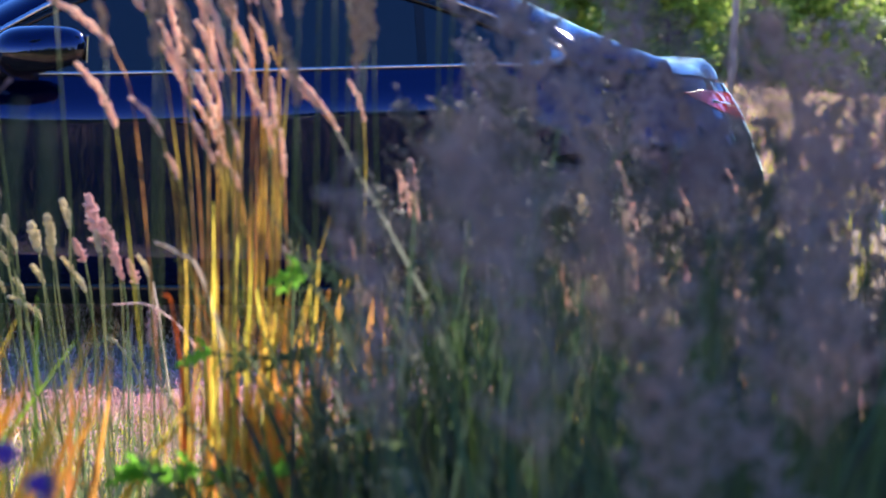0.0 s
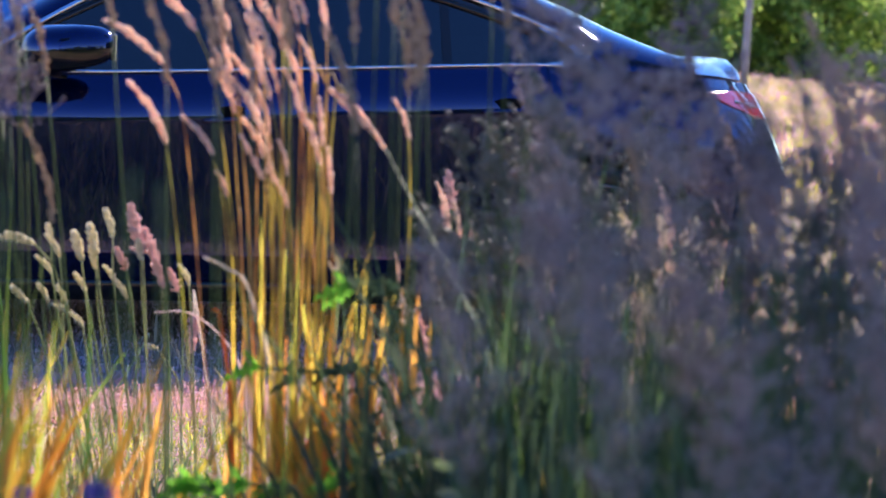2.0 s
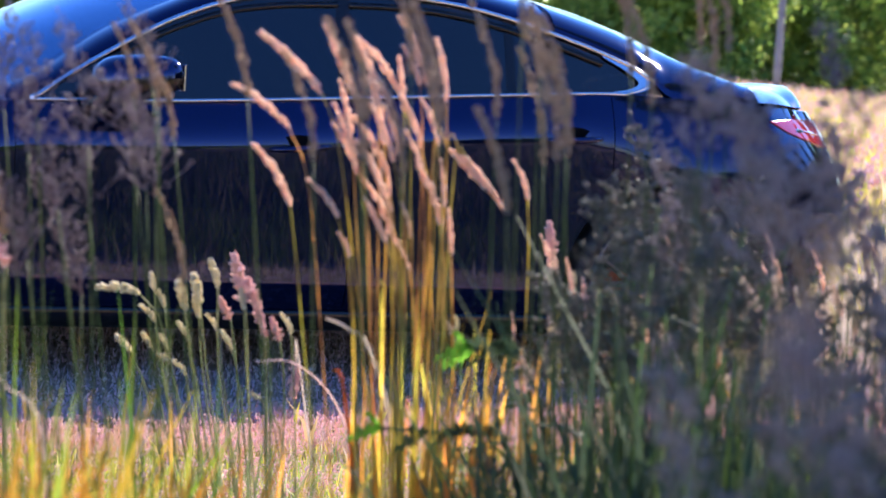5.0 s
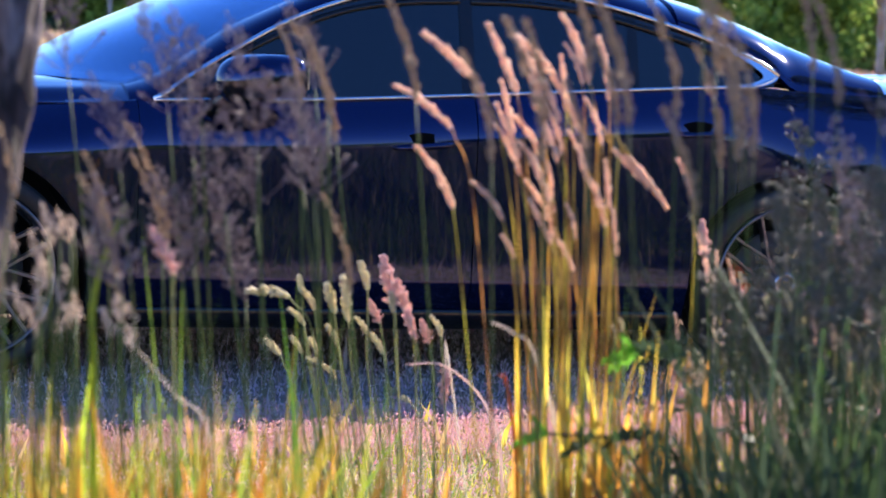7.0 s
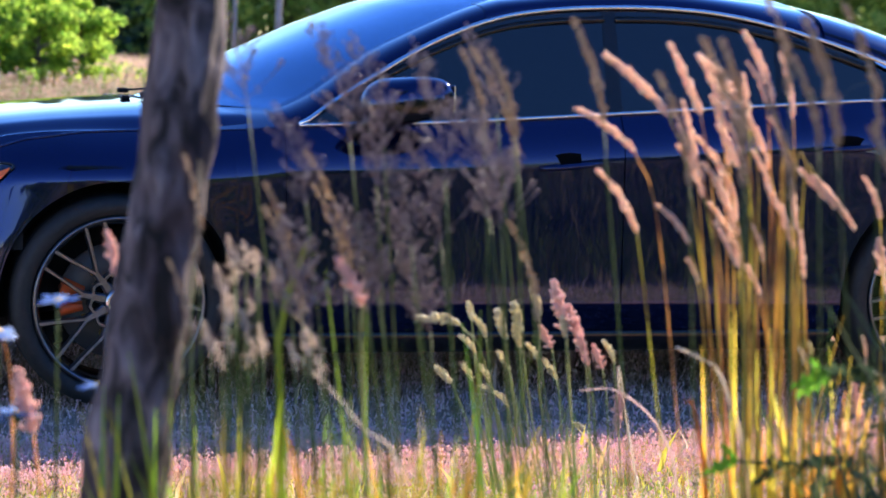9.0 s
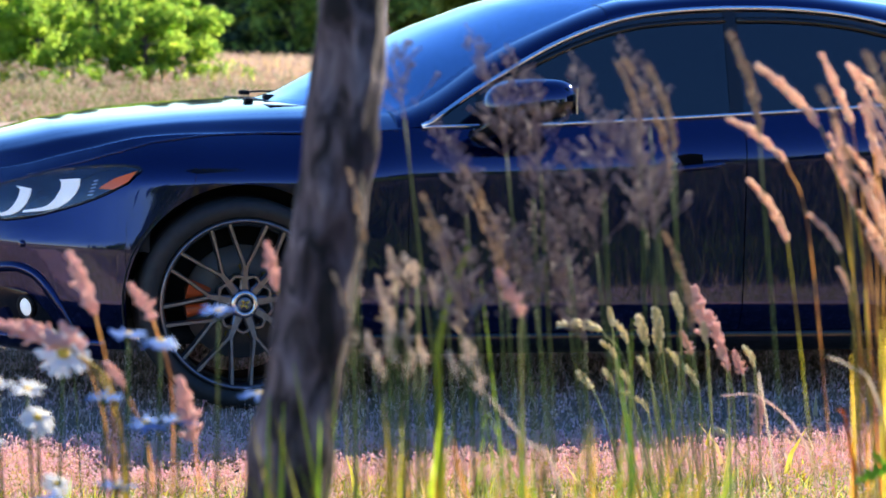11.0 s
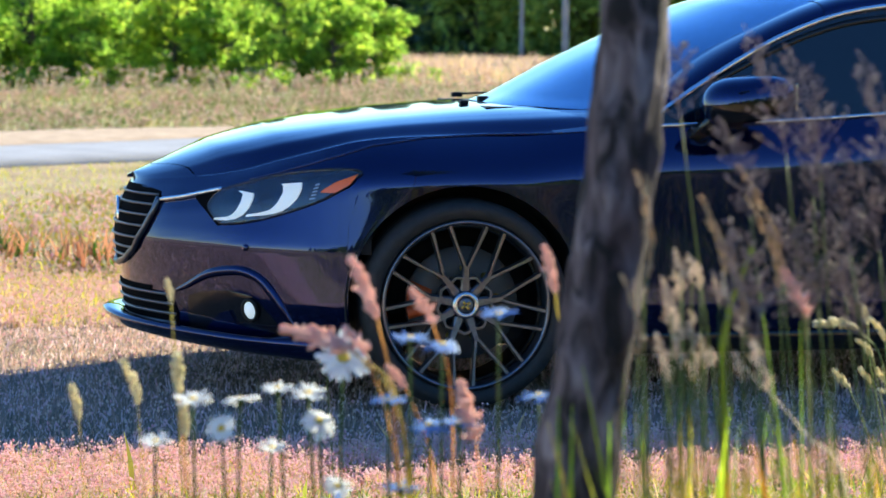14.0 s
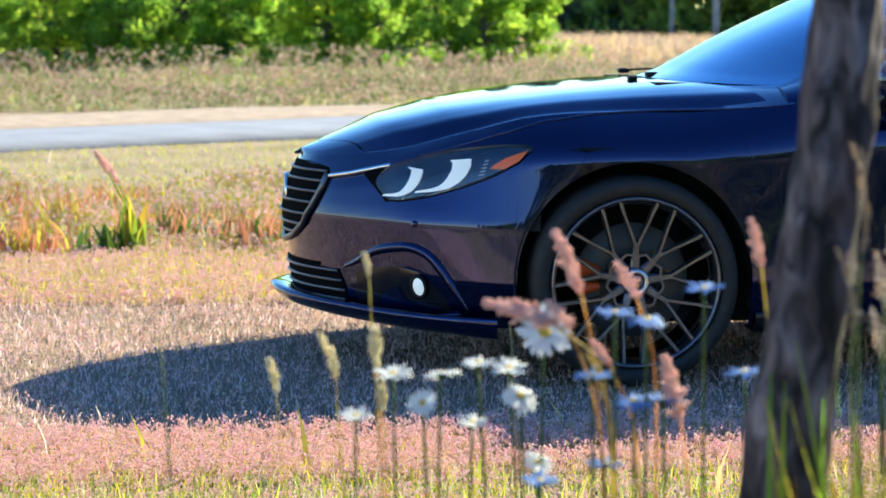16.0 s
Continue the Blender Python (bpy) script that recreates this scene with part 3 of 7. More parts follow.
# handles
def handle(x, z, tilt, door, s):
    a = np.linspace(-1, 1, 13)
    pts = np.stack([x + a * 0.105 - 1.4, 0.918 + 0.030 * (1 - a**4), z + a * 0.105 * tilt], -1)
    tube_ob("handle", mirror_y(pts, s).tolist(), 0.0115, M_PAINT, door, "body-coloured door handle", 8, 1 - 0.35 * a**2, 1.0)
    # flat black patch and ring stand in for shade in the handle's hollow
    cup = np.stack([x - 1.4 + 0.08 * np.cos(np.linspace(0, 2 * np.pi, 20)), np.full(20, 0.906), z - 0.008 + 0.030 * np.sin(np.linspace(0, 2 * np.pi, 20))], -1)
    rr = np.linspace(0, 1, 6)[None, :]
    th = np.linspace(0, 2 * np.pi, 25)[:, None]
    dark_patch = np.stack([x - 1.4 + 0.078 * np.cos(th) * rr, 0.9225 - 0.006 * rr + 0 * th, z + 0.010 + 0.034 * np.sin(th) * rr], -1)
    shell("handle_dark_patch", [(mirror_y(dark_patch, s), s == -1)], M_RECESS_BLACK, door, 0.002)
    tube_ob("handle_dark_ring", mirror_y(np.vstack([cup, cup[:2]]), s).tolist(), 0.003, M_BLACK, door, "", 5)


for s, k in ((-1, 0), (1, 1)):
    handle(1.475, 0.782, 0.09, front_doors[k], s)
    handle(2.465, 0.852, 0.07, rear_doors[k], s)

# door mirrors
for s, k in ((-1, 0), (1, 1)):
    def mirror_shell(z0, z1, mat, nm, grow=1.0):
        th, ph = np.meshgrid(np.linspace(0, 2 * np.pi, 33), np.linspace(z0, z1, 12), indexing="ij")
        sx = np.sign(np.cos(th)) * np.abs(np.cos(th)) ** np.where(np.cos(th) > 0, 0.45, 0.85)
        r = np.cos(ph) ** np.where(np.cos(th) > 0, 0.35, 0.65)
        X = 0.880 + 0.150 * sx * r * grow
        Y = 1.045 + 0.120 * np.sin(th) * r * grow
        Zm = 0.992 + 0.074 * np.sin(ph) * (1 - 0.16 * sx) + 0.014 * sx
        P = np.stack([X - 1.4, Y, Zm], -1)
        return shell(nm, [(mirror_y(P, s), s == -1)], mat, mirror_ob, 0.004)
    mirror_ob = tube_ob("wing_mirror", mirror_y(catmull([(0.76 - 1.4, 0.86, 0.870), (0.785 - 1.4, 0.925, 0.900), (0.83 - 1.4, 1.0, 0.945)], 6), s).tolist(), 0.042, M_GLOSSBLACK, car, "blue and black wing mirror", 10, None, 0.7)
    mirror_shell(-0.05, math.pi / 2, M_PAINT, "mirror_cap")
    mirror_shell(-math.pi / 2, -0.07, M_GLOSSBLACK, "mirror_base", 0.985)
    gl = box_bm(0.006, 0.17, 0.085, (1.012 - 1.4, s * 1.045, 1.000), 0.002)
    part("mirror_glass", gl, M_CHROME, mirror_ob)

# underside, inner arches, interior
part("floor_pan", box_bm(3.7, 1.5, 0.06, (0.2, 0, 0.22), 0.02), M_UNDER, car)
for wx in WHEELS_X:
    for s in (-1, 1):
        th = np.linspace(-0.25, math.pi + 0.25, 24)
        A = np.stack([wx - 1.4 + 0.385 * np.cos(th), np.full(24, s * 0.895), 0.345 + 0.385 * np.sin(th)], -1)
        B = A.copy()
        B[:, 1] = s * 0.58
        shell("wheel_arch", [(ruled(A, B, 4), s == -1), (np.stack([B, np.repeat([[wx - 1.4, s * 0.58, 0.3]], 24, 0)], 1), False)], M_UNDER, car, 0.004)


def seat_at(x, y, w, rear=False):
    base = box_bm(0.50, w, 0.16, (x - 1.4, y, 0.52), 0.04)
    st = part("seat", base, M_SEAT, car, "", True)
    part("backrest", box_bm(0.13, w, 0.60, (x + 0.30 - 1.4, y, 0.80), 0.05, None), M_SEAT, st, "", True)
    for k in ((0,) if not rear else (-0.33, 0.33)):
        part("headrest", box_bm(0.09, 0.26, 0.17, (x + 0.36 - 1.4, y + k, 1.17), 0.035), M_SEAT, st, "", True)


seat_at(1.30, -0.38, 0.5)
seat_at(1.30, 0.38, 0.5)
seat_at(2.20, 0.0, 1.3, True)
part("dashboard", box_bm(0.45, 1.36, 0.28, (0.78 - 1.4, 0, 0.80), 0.08), M_BLACK, car, "", True)
v, f = tube([(1.05 - 1.4 - 0.06 * math.sin(a), -0.38 + 0.185 * math.cos(a), 0.90 + 0.175 * math.sin(a)) for a in np.linspace(0, 2 * math.pi, 30)], 0.014)
mesh_ob("steering_wheel", v, f, M_BLACK, car)


# wheels
def spoke_verts(pts, wid, y0, y1):
    """A bar along pts (r, angle), wid wide, between depths y0 (front) and y1."""
    P = np.array([(r * math.cos(a), r * math.sin(a)) for r, a in pts])
    T = np.gradient(P, axis=0)
    T /= np.linalg.norm(T, axis=1)[:, None]
    N = np.stack([-T[:, 1], T[:, 0]], 1)
    V, F = [], []
    for k in range(len(P)):
        w = wid[k] / 2
        for off, dy in ((-1, y1[k]), (-1, y0[k] + 0.006), (-0.6, y0[k]), (0.6, y0[k]), (1, y0[k] + 0.006), (1, y1[k])):
            q_ = P[k] + N[k] * w * off
            V.append((q_[0], dy, q_[1]))
    for k in range(len(P) - 1):
        for j in range(5):
            F.append((k * 6 + j, k * 6 + j + 1, (k + 1) * 6 + j + 1, (k + 1) * 6 + j))
    return V, F


def build_wheel():
    """At the origin, face towards -y."""
    root = tube_ob("wheel", [(0, 0.04, 0), (0, 0.2, 0)], 0.07, M_BLACK, None, "gunmetal mesh alloy wheel with a low-profile tyre", 20)
    R = WHEEL_R
    prof = [(0.262, 0.19), (0.268, 0.0), (0.280, -0.022), (0.305, -0.030), (0.322, -0.020), (0.331, 0.0), (0.335, 0.02), (0.335, 0.19), (0.32, 0.22), (0.27, 0.22)]
    v, f = lathe(prof, 72)
    tyre = mesh_ob("tyre", v, f, M_TYRE, root)
    for k in (0.045, 0.09, 0.135):
        v, f = lathe([(0.3352, k - 0.004), (0.3362, k - 0.003), (0.3362, k + 0.003), (0.3352, k + 0.004)], 48)
        mesh_ob("tread_groove", v, f, M_UNDER, tyre)
    v, f = lathe([(0.252, 0.02), (0.255, 0.0), (0.2585, -0.020), (0.264, -0.027), (0.2705, -0.024), (0.272, -0.012), (0.2715, 0.0)], 90)
    rim = mesh_ob("rim", v, f, M_LIP, root, "lighter machined rim lip")
    v, f = lathe([(0.2525, 0.018), (0.243, 0.03), (0.238, 0.08), (0.238, 0.19)], 90)
    mesh_ob("barrel", v, f, M_BARREL, rim)
    n = 9
    for k in range(n):
        c = math.pi / 2 - 0.03 + k * 2 * math.pi / n
        V, F = [], []
        for pts, wid in (([(0.045, c), (0.085, c), (0.118, c)], (0.034, 0.026, 0.022)),
                         ([(0.118, c + 0.03), (0.15, c + 0.113), (0.20, c + 0.189), (0.258, c + 0.232)], (0.014, 0.0125, 0.0125, 0.016)),
                         ([(0.118, c - 0.03), (0.15, c - 0.113), (0.20, c - 0.189), (0.258, c - 0.232)], (0.014, 0.0125, 0.0125, 0.016)),
                         ([(0.075, c + 0.02), (0.086, c + 0.16), (0.092, c + math.pi / n), (0.086, c + 2 * math.pi / n - 0.16), (0.075, c + 2 * math.pi / n - 0.02)], (0.012,) * 5)):
            y0 = [(-0.018 + 0.020 * (1 - abs(r - 0.05) / 0.21) if r > 0.05 else 0.002) for r, _ in pts]
            y1 = [y + 0.034 for y in y0]
            a, b = spoke_verts(pts, wid, y0, y1)
            F += [tuple(i + len(V) for i in q_) for q_ in b]
            V += a
        mesh_ob("spoke", V, F, M_GUN, rim, smooth=False)
    v, f = lathe([(0.0, -0.010), (0.020, -0.010), (0.0235, -0.008), (0.024, 0.002)], 40)
    mesh_ob("centre_cap", v, f, M_GUN, rim)
    v, f = lathe([(0.026, 0.0), (0.0265, -0.012), (0.030, -0.016), (0.040, -0.015), (0.0445, -0.008), (0.046, 0.012)], 40)
    mesh_ob("cap_ring", v, f, M_SILVER, rim, "bright machined centre ring")
    # plain emblem on the cap
    for k in range(4):
        a = k * math.pi / 2 + 0.6
        mesh_ob("cap_emblem", *tube([(0.004 * math.cos(a), -0.012, 0.004 * math.sin(a)), (0.016 * math.cos(a), -0.012, 0.016 * math.sin(a))], 0.0045, 6), M_GOLD, rim)
    v, f = lathe([(0.07, 0.075), (0.085, 0.072), (0.180, 0.072), (0.182, 0.078), (0.180, 0.098), (0.085, 0.098)], 60)
    disc = mesh_ob("brake_disc", v, f, M_DISC, root)
    v, f = lathe([(0.05, 0.045), (0.082, 0.05), (0.088, 0.072)], 30)
    mesh_ob("disc_hat", v, f, M_BLACK, disc)
    for k in range(9):
        a = k * 2 * math.pi / 9 + 0.15
        mesh_ob("bolt", *tube([(0.112 * math.cos(a), 0.062, 0.112 * math.sin(a)), (0.112 * math.cos(a), 0.074, 0.112 * math.sin(a))], 0.012, 8), M_GOLD, disc, "gold disc bolt")
    for t0, t1 in ((-0.42, -0.05), (0.02, 0.28)):  # the caliper shows as two blocks
        th = np.linspace(math.pi + t0, math.pi + t1, 12)
        rr = np.linspace(0.108, 0.180, 5)
        P = np.stack([np.outer(np.cos(th), rr), 0.045 + 0.012 * np.outer(np.abs(np.linspace(-1, 1, 12)) ** 3, np.ones(5)), np.outer(np.sin(th), rr)], -1)
        shell("caliper", [(P, True)], M_ORANGE, root, 0.05, "orange brake caliper")
    return root


wheel = build_wheel()
for s in (-1, 1):
    for wx in WHEELS_X:
        m = Matrix.Translation((wx - 1.4, s * 0.905, WHEEL_R + 0.004)) @ (Matrix.Rotation(math.pi, 4, "Z") if s == 1 else Matrix.Identity(4))
        if s == -1 and wx == 0.0:
            wheel.matrix_basis = m
            wheel.parent = car
        else:
            copy_thing(wheel, m).parent = car


# ---- details on the car's skin; outlines in arc length and height ----
def patch(name, outline, mat, side, lift, parent, thick=0.006, rows=14, cols=10, label=""):
    """A smooth piece that follows the skin within an outline."""
    p = np.array(outline, float)
    q_ = np.vstack([p, p[:1]])
    lo, hi = p[:, 1].min(), p[:, 1].max()
    grid = []
    for z in np.linspace(lo + 1e-4, hi - 1e-4, rows):
        hits = [q_[k, 0] + (z - q_[k, 1]) / (q_[k + 1, 1] - q_[k, 1]) * (q_[k + 1, 0] - q_[k, 0])
                for k in range(len(p)) if (q_[k, 1] - z) * (q_[k + 1, 1] - z) <= 0 and q_[k, 1] != q_[k + 1, 1]]
        grid.append(np.stack([np.linspace(min(hits), max(hits), cols), np.full(cols, z)], -1))
    g = np.array(grid).transpose(1, 0, 2)
    P = skin(g[..., 0], g[..., 1], side, lift)
    return shell(name, [(P, side == 1)], mat, parent, thick, label)


def smooth_outline(pts, n=5):
    p = list(pts)
    return catmull(p + p[:1], n)[:-1]


LAMP = [(0.703, 0.587), (0.640, 0.640), (0.671, 0.689), (0.792, 0.722), (0.928, 0.750), (1.059, 0.766), (1.165, 0.769), (1.205, 0.760), (1.178, 0.738), (1.127, 0.700), (1.051, 0.664), (0.947, 0.630), (0.843, 0.603), (0.753, 0.588)]
DRL_IN = [(0.752, 0.692), (0.820, 0.690), (0.824, 0.668), (0.816, 0.642), (0.795, 0.617), (0.765, 0.603), (0.730, 0.597), (0.676, 0.597), (0.680, 0.604), (0.728, 0.606), (0.752, 0.615), (0.770, 0.634), (0.781, 0.660), (0.778, 0.682)]
DRL_OUT = [(0.915, 0.721), (0.996, 0.725), (0.999, 0.704), (0.988, 0.676), (0.964, 0.650), (0.930, 0.631), (0.890, 0.621), (0.808, 0.612), (0.812, 0.620), (0.872, 0.628), (0.900, 0.640), (0.920, 0.660), (0.934, 0.690), (0.930, 0.712)]
AMBER = [(1.195, 0.756), (1.123, 0.731), (1.080, 0.706), (1.070, 0.696), (1.119, 0.696), (1.165, 0.720)]
GRILLE = [(0.0, 0.688), (0.20, 0.686), (0.340, 0.676), (0.364, 0.652), (0.359, 0.613), (0.321, 0.548), (0.261, 0.482), (0.172, 0.437), (0.083, 0.418), (0.0, 0.414)]
INTAKE = [(0.0, 0.352), (0.189, 0.352), (0.369, 0.357), (0.440, 0.337), (0.470, 0.277), (0.450, 0.215), (0.286, 0.200), (0.0, 0.198)]
FOG_RECESS = [(0.535, 0.339), (0.649, 0.366), (0.772, 0.369), (0.834, 0.354), (0.885, 0.308), (0.930, 0.245), (0.906, 0.230), (0.719, 0.216), (0.540, 0.212), (0.520, 0.262)]
BROW = [(0.470, 0.352), (0.537, 0.375), (0.643, 0.418), (0.739, 0.436), (0.807, 0.436), (0.868, 0.410), (0.925, 0.345), (0.962, 0.280), (0.985, 0.236)]
TAIL = [(4.815, 0.952), (5.05, 0.957), (5.42, 0.946), (5.52, 0.905), (5.44, 0.850), (5.15, 0.872), (4.95, 0.905)]


def edge_at(outline, z):
    p = np.array(outline)
    k = p[:, 0] > 0.01
    o = np.argsort(p[k, 1])
    return np.interp(z, p[k, 1][o], p[k, 0][o])


for s in (-1, 1):
    lamp = patch("headlight", smooth_outline(LAMP), M_LAMPIN, s, 0.004, car, 0.012, 18, 22, "dark headlight with two white lit hooks")
    # flat black patch stands in for the dark gap between lamp and wing trim
    patch("lamp_gap_patch", [(0.545, 0.664), (0.600, 0.684), (0.690, 0.696), (0.700, 0.640), (0.735, 0.583), (0.690, 0.578), (0.625, 0.622)], M_RECESS_BLACK, s, 0.0025, car, 0.004, 14, 8)
    patch("daylight_strip", DRL_IN, M_DRL, s, 0.010, lamp, 0.005, 18, 6, "white lit hook-shaped strip")
    patch("daylight_strip", DRL_OUT, M_DRL, s, 0.010, lamp, 0.005, 18, 6, "white lit hook-shaped strip")
    patch("side_marker", AMBER, M_AMBER, s, 0.0175, lamp, 0.004, 8, 8, "amber marker")
    patch("lamp_cover", smooth_outline(LAMP), M_CLEAR, s, 0.016, lamp, 0.003, 18, 22)
    for k in range(5):  # small pale markings inside the lamp that cannot be read
        patch("marking", [(1.030 + 0.004 * k, 0.672 + 0.011 * k), (1.050 + 0.003 * k, 0.674 + 0.011 * k), (1.050 + 0.003 * k, 0.680 + 0.011 * k), (1.030 + 0.004 * k, 0.678 + 0.011 * k)], M_DARKTEXT, s, 0.0065, lamp, 0.001, 3, 3)
    for c, r in ((0.872, 0.024),):
        th = np.linspace(0, 2 * np.pi, 24)
        ring = skin(c + r * np.cos(th), 0.662 + r * 0.8 * np.sin(th) - (0.86 - c) * 0.16, s, 0.0055)
        tube_ob("reflector_ring", ring.tolist(), 0.002, M_LAMPIN, lamp, "", 6)
    # lip round the lamp
    outl = smooth_outline(LAMP)
    tube_ob("headlight_surround", skin(np.r_[outl[:, 0], outl[:1, 0]], np.r_[outl[:, 1], outl[:1, 1]], s, 0.006).tolist(), 0.004, M_GLOSSBLACK, car, "", 6)
    # bright wing from the grille to the lamp and round the grille
    gz = np.linspace(0.416, 0.652, 24)
    line_a = np.r_[np.linspace(0.0, edge_at(GRILLE, 0.416), 5)[:-1], edge_at(GRILLE, gz)]
    line_z = np.r_[np.full(4, 0.415), gz]
    tube_ob("grille_frame", skin(line_a, line_z, s, 0.008).tolist(), 0.0105, M_GUN, car, "satin metal grille frame", 8)
    wa = np.linspace(0.366, 0.665, 14)
    tube_ob("wing_trim", skin(wa, np.interp(wa, [0.366, 0.488, 0.665], [0.645, 0.661, 0.694]), s, 0.008).tolist(), 0.0075, M_CHROME, car, "bright metal wing trim", 8)
    # fog lamp on a flat dark patch that stands in for its recess
    rec = patch("fog_recess", smooth_outline(FOG_RECESS), M_GLOSSBLACK, s, 0.003, car, 0.008, 16, 18)
    patch("fog_blade", [(0.60, 0.228), (0.70, 0.300), (0.735, 0.305), (0.76, 0.262), (0.90, 0.240), (0.89, 0.228)], M_PAINT, s, 0.012, rec, 0.01, 10, 10)
    th = np.linspace(0, 2 * np.pi, 25)
    for nm, r0, mat, lift, rad in (("fog_lamp_ring", 0.034, M_BLACK, 0.012, 0.006),):
        tube_ob(nm, skin(0.824 + 0.027 * np.cos(th), 0.312 + r0 * np.sin(th), s, lift).tolist(), rad, mat, rec, "", 6)
    rr = np.linspace(0.0, 1.0, 7)[None, :]
    P = skin(0.824 + 0.0245 * np.cos(th)[:, None] * rr, 0.312 + 0.031 * np.sin(th)[:, None] * rr, s, 0.010) 
    bulge = (0.012 * (1 - rr**2))[..., None] * np.array([-0.75, 0.55 * s, 0.0])
    shell("fog_lamp", [(P + bulge, s == -1)], M_DRL, rec, 0.002, "round white lit fog lamp")
    b = catmull(BROW, 6)
    tube_ob("bumper_fold", skin(b[:, 0], b[:, 1], s, -0.002).tolist(), 0.017, M_PAINT, car, "", 10, np.interp(np.linspace(0, 1, len(b)), [0, 0.3, 0.7, 1], [0.35, 1, 1, 0.5]), 1.0)
    # tail lamp
    tl = patch("tail_light", smooth_outline(TAIL), M_RED, s, 0.006, car, 0.02, 14, 22, "red tail light")
    patch("tail_light_band", [(4.99, 0.912), (5.46, 0.886), (5.46, 0.899), (5.0, 0.925)], M_CHROME, s, 0.008, tl, 0.003, 4, 14)
    # parking sensor
    mesh_ob("parking_sensor", *tube([skin(np.array(0.815), np.array(0.514), s, 0.0).tolist(), skin(np.array(0.815), np.array(0.514), s, 0.003).tolist()], 0.012, 14), M_PAINT, car)
    # lower lip line
    la = np.linspace(0.53, 0.96, 20)
    tube_ob("lip_line", skin(la, np.interp(la, [0.53, 0.75, 0.96], [0.205, 0.209, 0.228]), s, 0.006).tolist(), 0.006, M_PAINT, car, "", 6)

# grille with slats, both halves in one
def both_halves(name, outline, mat, lift, rows, label=""):
    grids = []
    p = np.array(outline)
    for s in (-1, 1):
        zs = np.linspace(p[:, 1].min() + 1e-3, p[:, 1].max() - 1e-3, rows)
        g = np.stack([np.stack([np.linspace(0, edge_at(outline, z), 14), np.full(14, z)], -1) for z in zs], 1)
        grids.append((skin(g[..., 0], g[..., 1], s, lift), s == 1))
    return shell(name, grids, mat, car, 0.004, label)


grille = both_halves("grille", GRILLE, M_RECESS_BLACK, 0.003, 20, "black grille with dark satin slats")
for z in (0.660, 0.628, 0.592, 0.555, 0.515, 0.478, 0.448):
    e = edge_at(GRILLE, z) - 0.006
    a = np.linspace(-e, e, 31)
    pts = np.where((a < 0)[:, None], skin(np.abs(a), np.full(31, z), -1, 0.007), skin(np.abs(a), np.full(31, z), 1, 0.007))
    tube_ob("slat", pts.tolist(), 0.0042, M_GRILLE, grille, "", 6)
intake = both_halves("lower_intake", INTAKE, M_RECESS_BLACK, 0.004, 14, "black lower air intake with slats")
for z in (0.335, 0.303, 0.271, 0.240):
    e = edge_at(INTAKE, z) - 0.006
    a = np.linspace(-e, e, 31)
    pts = np.where((a < 0)[:, None], skin(np.abs(a), np.full(31, z), -1, 0.007), skin(np.abs(a), np.full(31, z), 1, 0.007))
    tube_ob("slat", pts.tolist(), 0.0048, M_GRILLE, intake, "", 6)
th = np.linspace(0, 2 * np.pi, 30)
ring = np.stack([np.full(30, -1.058 - 1.4), 0.072 * np.cos(th), 0.575 + 0.056 * np.sin(th)], -1)
tube_ob("emblem", ring.tolist(), 0.007, M_CHROME, grille, "plain chrome oval emblem", 8)
tube_ob("emblem", [(-1.056 - 1.4, -0.055, 0.59), (-1.06 - 1.4, 0, 0.565), (-1.056 - 1.4, 0.055, 0.59)], 0.006, M_CHROME, grille, "plain chrome oval emblem", 8)

# front splitter
sa = np.linspace(0, 1.10, 60)
reach = 0.058 * np.clip(1 - (sa / 1.08) ** 3, 0, 1) + 0.010
gr = []
for s in (-1, 1):
    rows = []
    for z, k in ((0.238, -0.05), (0.246, 0.2), (0.252, 0.75), (0.246, 1.0), (0.232, 0.97), (0.205, 0.6), (0.190, 0.0), (0.186, -0.8)):
        zz = np.full(len(sa), z) + 0.012 * (1 - sa / 1.1) - 0.030 * (sa / 1.1)
        x, w, zt, it, nx, nw = plan_at(sa)
        d = reach * k
        rows.append(np.stack([x + nx * d - 1.4, s * (w + nw * d), zz], -1))
    gr.append((np.stack(rows, 1), s == -1))
shell("splitter", gr, M_PAINT, car, 0.004)

# black liner added behind the panel gaps to keep light out of them
gr = []
for s in (-1, 1):
    for x0, x1 in ((0.40, 2.42),):
        a = np.linspace(arc_of_x(x0), arc_of_x(x1), 60)
        zt = plan_at(a)[2]
        t = np.linspace(0, 1, 8)[None, :]
        Z = 0.2 + (zt - 0.035 - 0.2)[:, None] * t
        gr.append((skin(np.repeat(a[:, None], 8, 1), Z, s, -0.028), s == 1))
shell("gap_liner", gr, M_UNDER, car, 0.004)
for s in (-1, 1):
    for x0, x1, za, zb in ((-0.42, -0.30, 0.5, 0.80), (3.36, 3.5, 0.25, 0.95)):
        a = np.linspace(arc_of_x(x0), arc_of_x(x1), 8)
        t = np.linspace(0, 1, 8)[None, :]
        shell("gap_liner", [(skin(np.repeat(a[:, None], 8, 1), za + (zb - za) * t + 0 * a[:, None], s, -0.022), s == 1)], M_UNDER, car, 0.004)
part("bulkhead", box_bm(0.5, 0.8, 0.34, (-0.35 - 1.4, 0, 0.42), 0.05), M_UNDER, car)
part("boot_box", box_bm(0.75, 1.2, 0.55, (3.2 - 1.4, 0, 0.62), 0.05), M_UNDER, car)

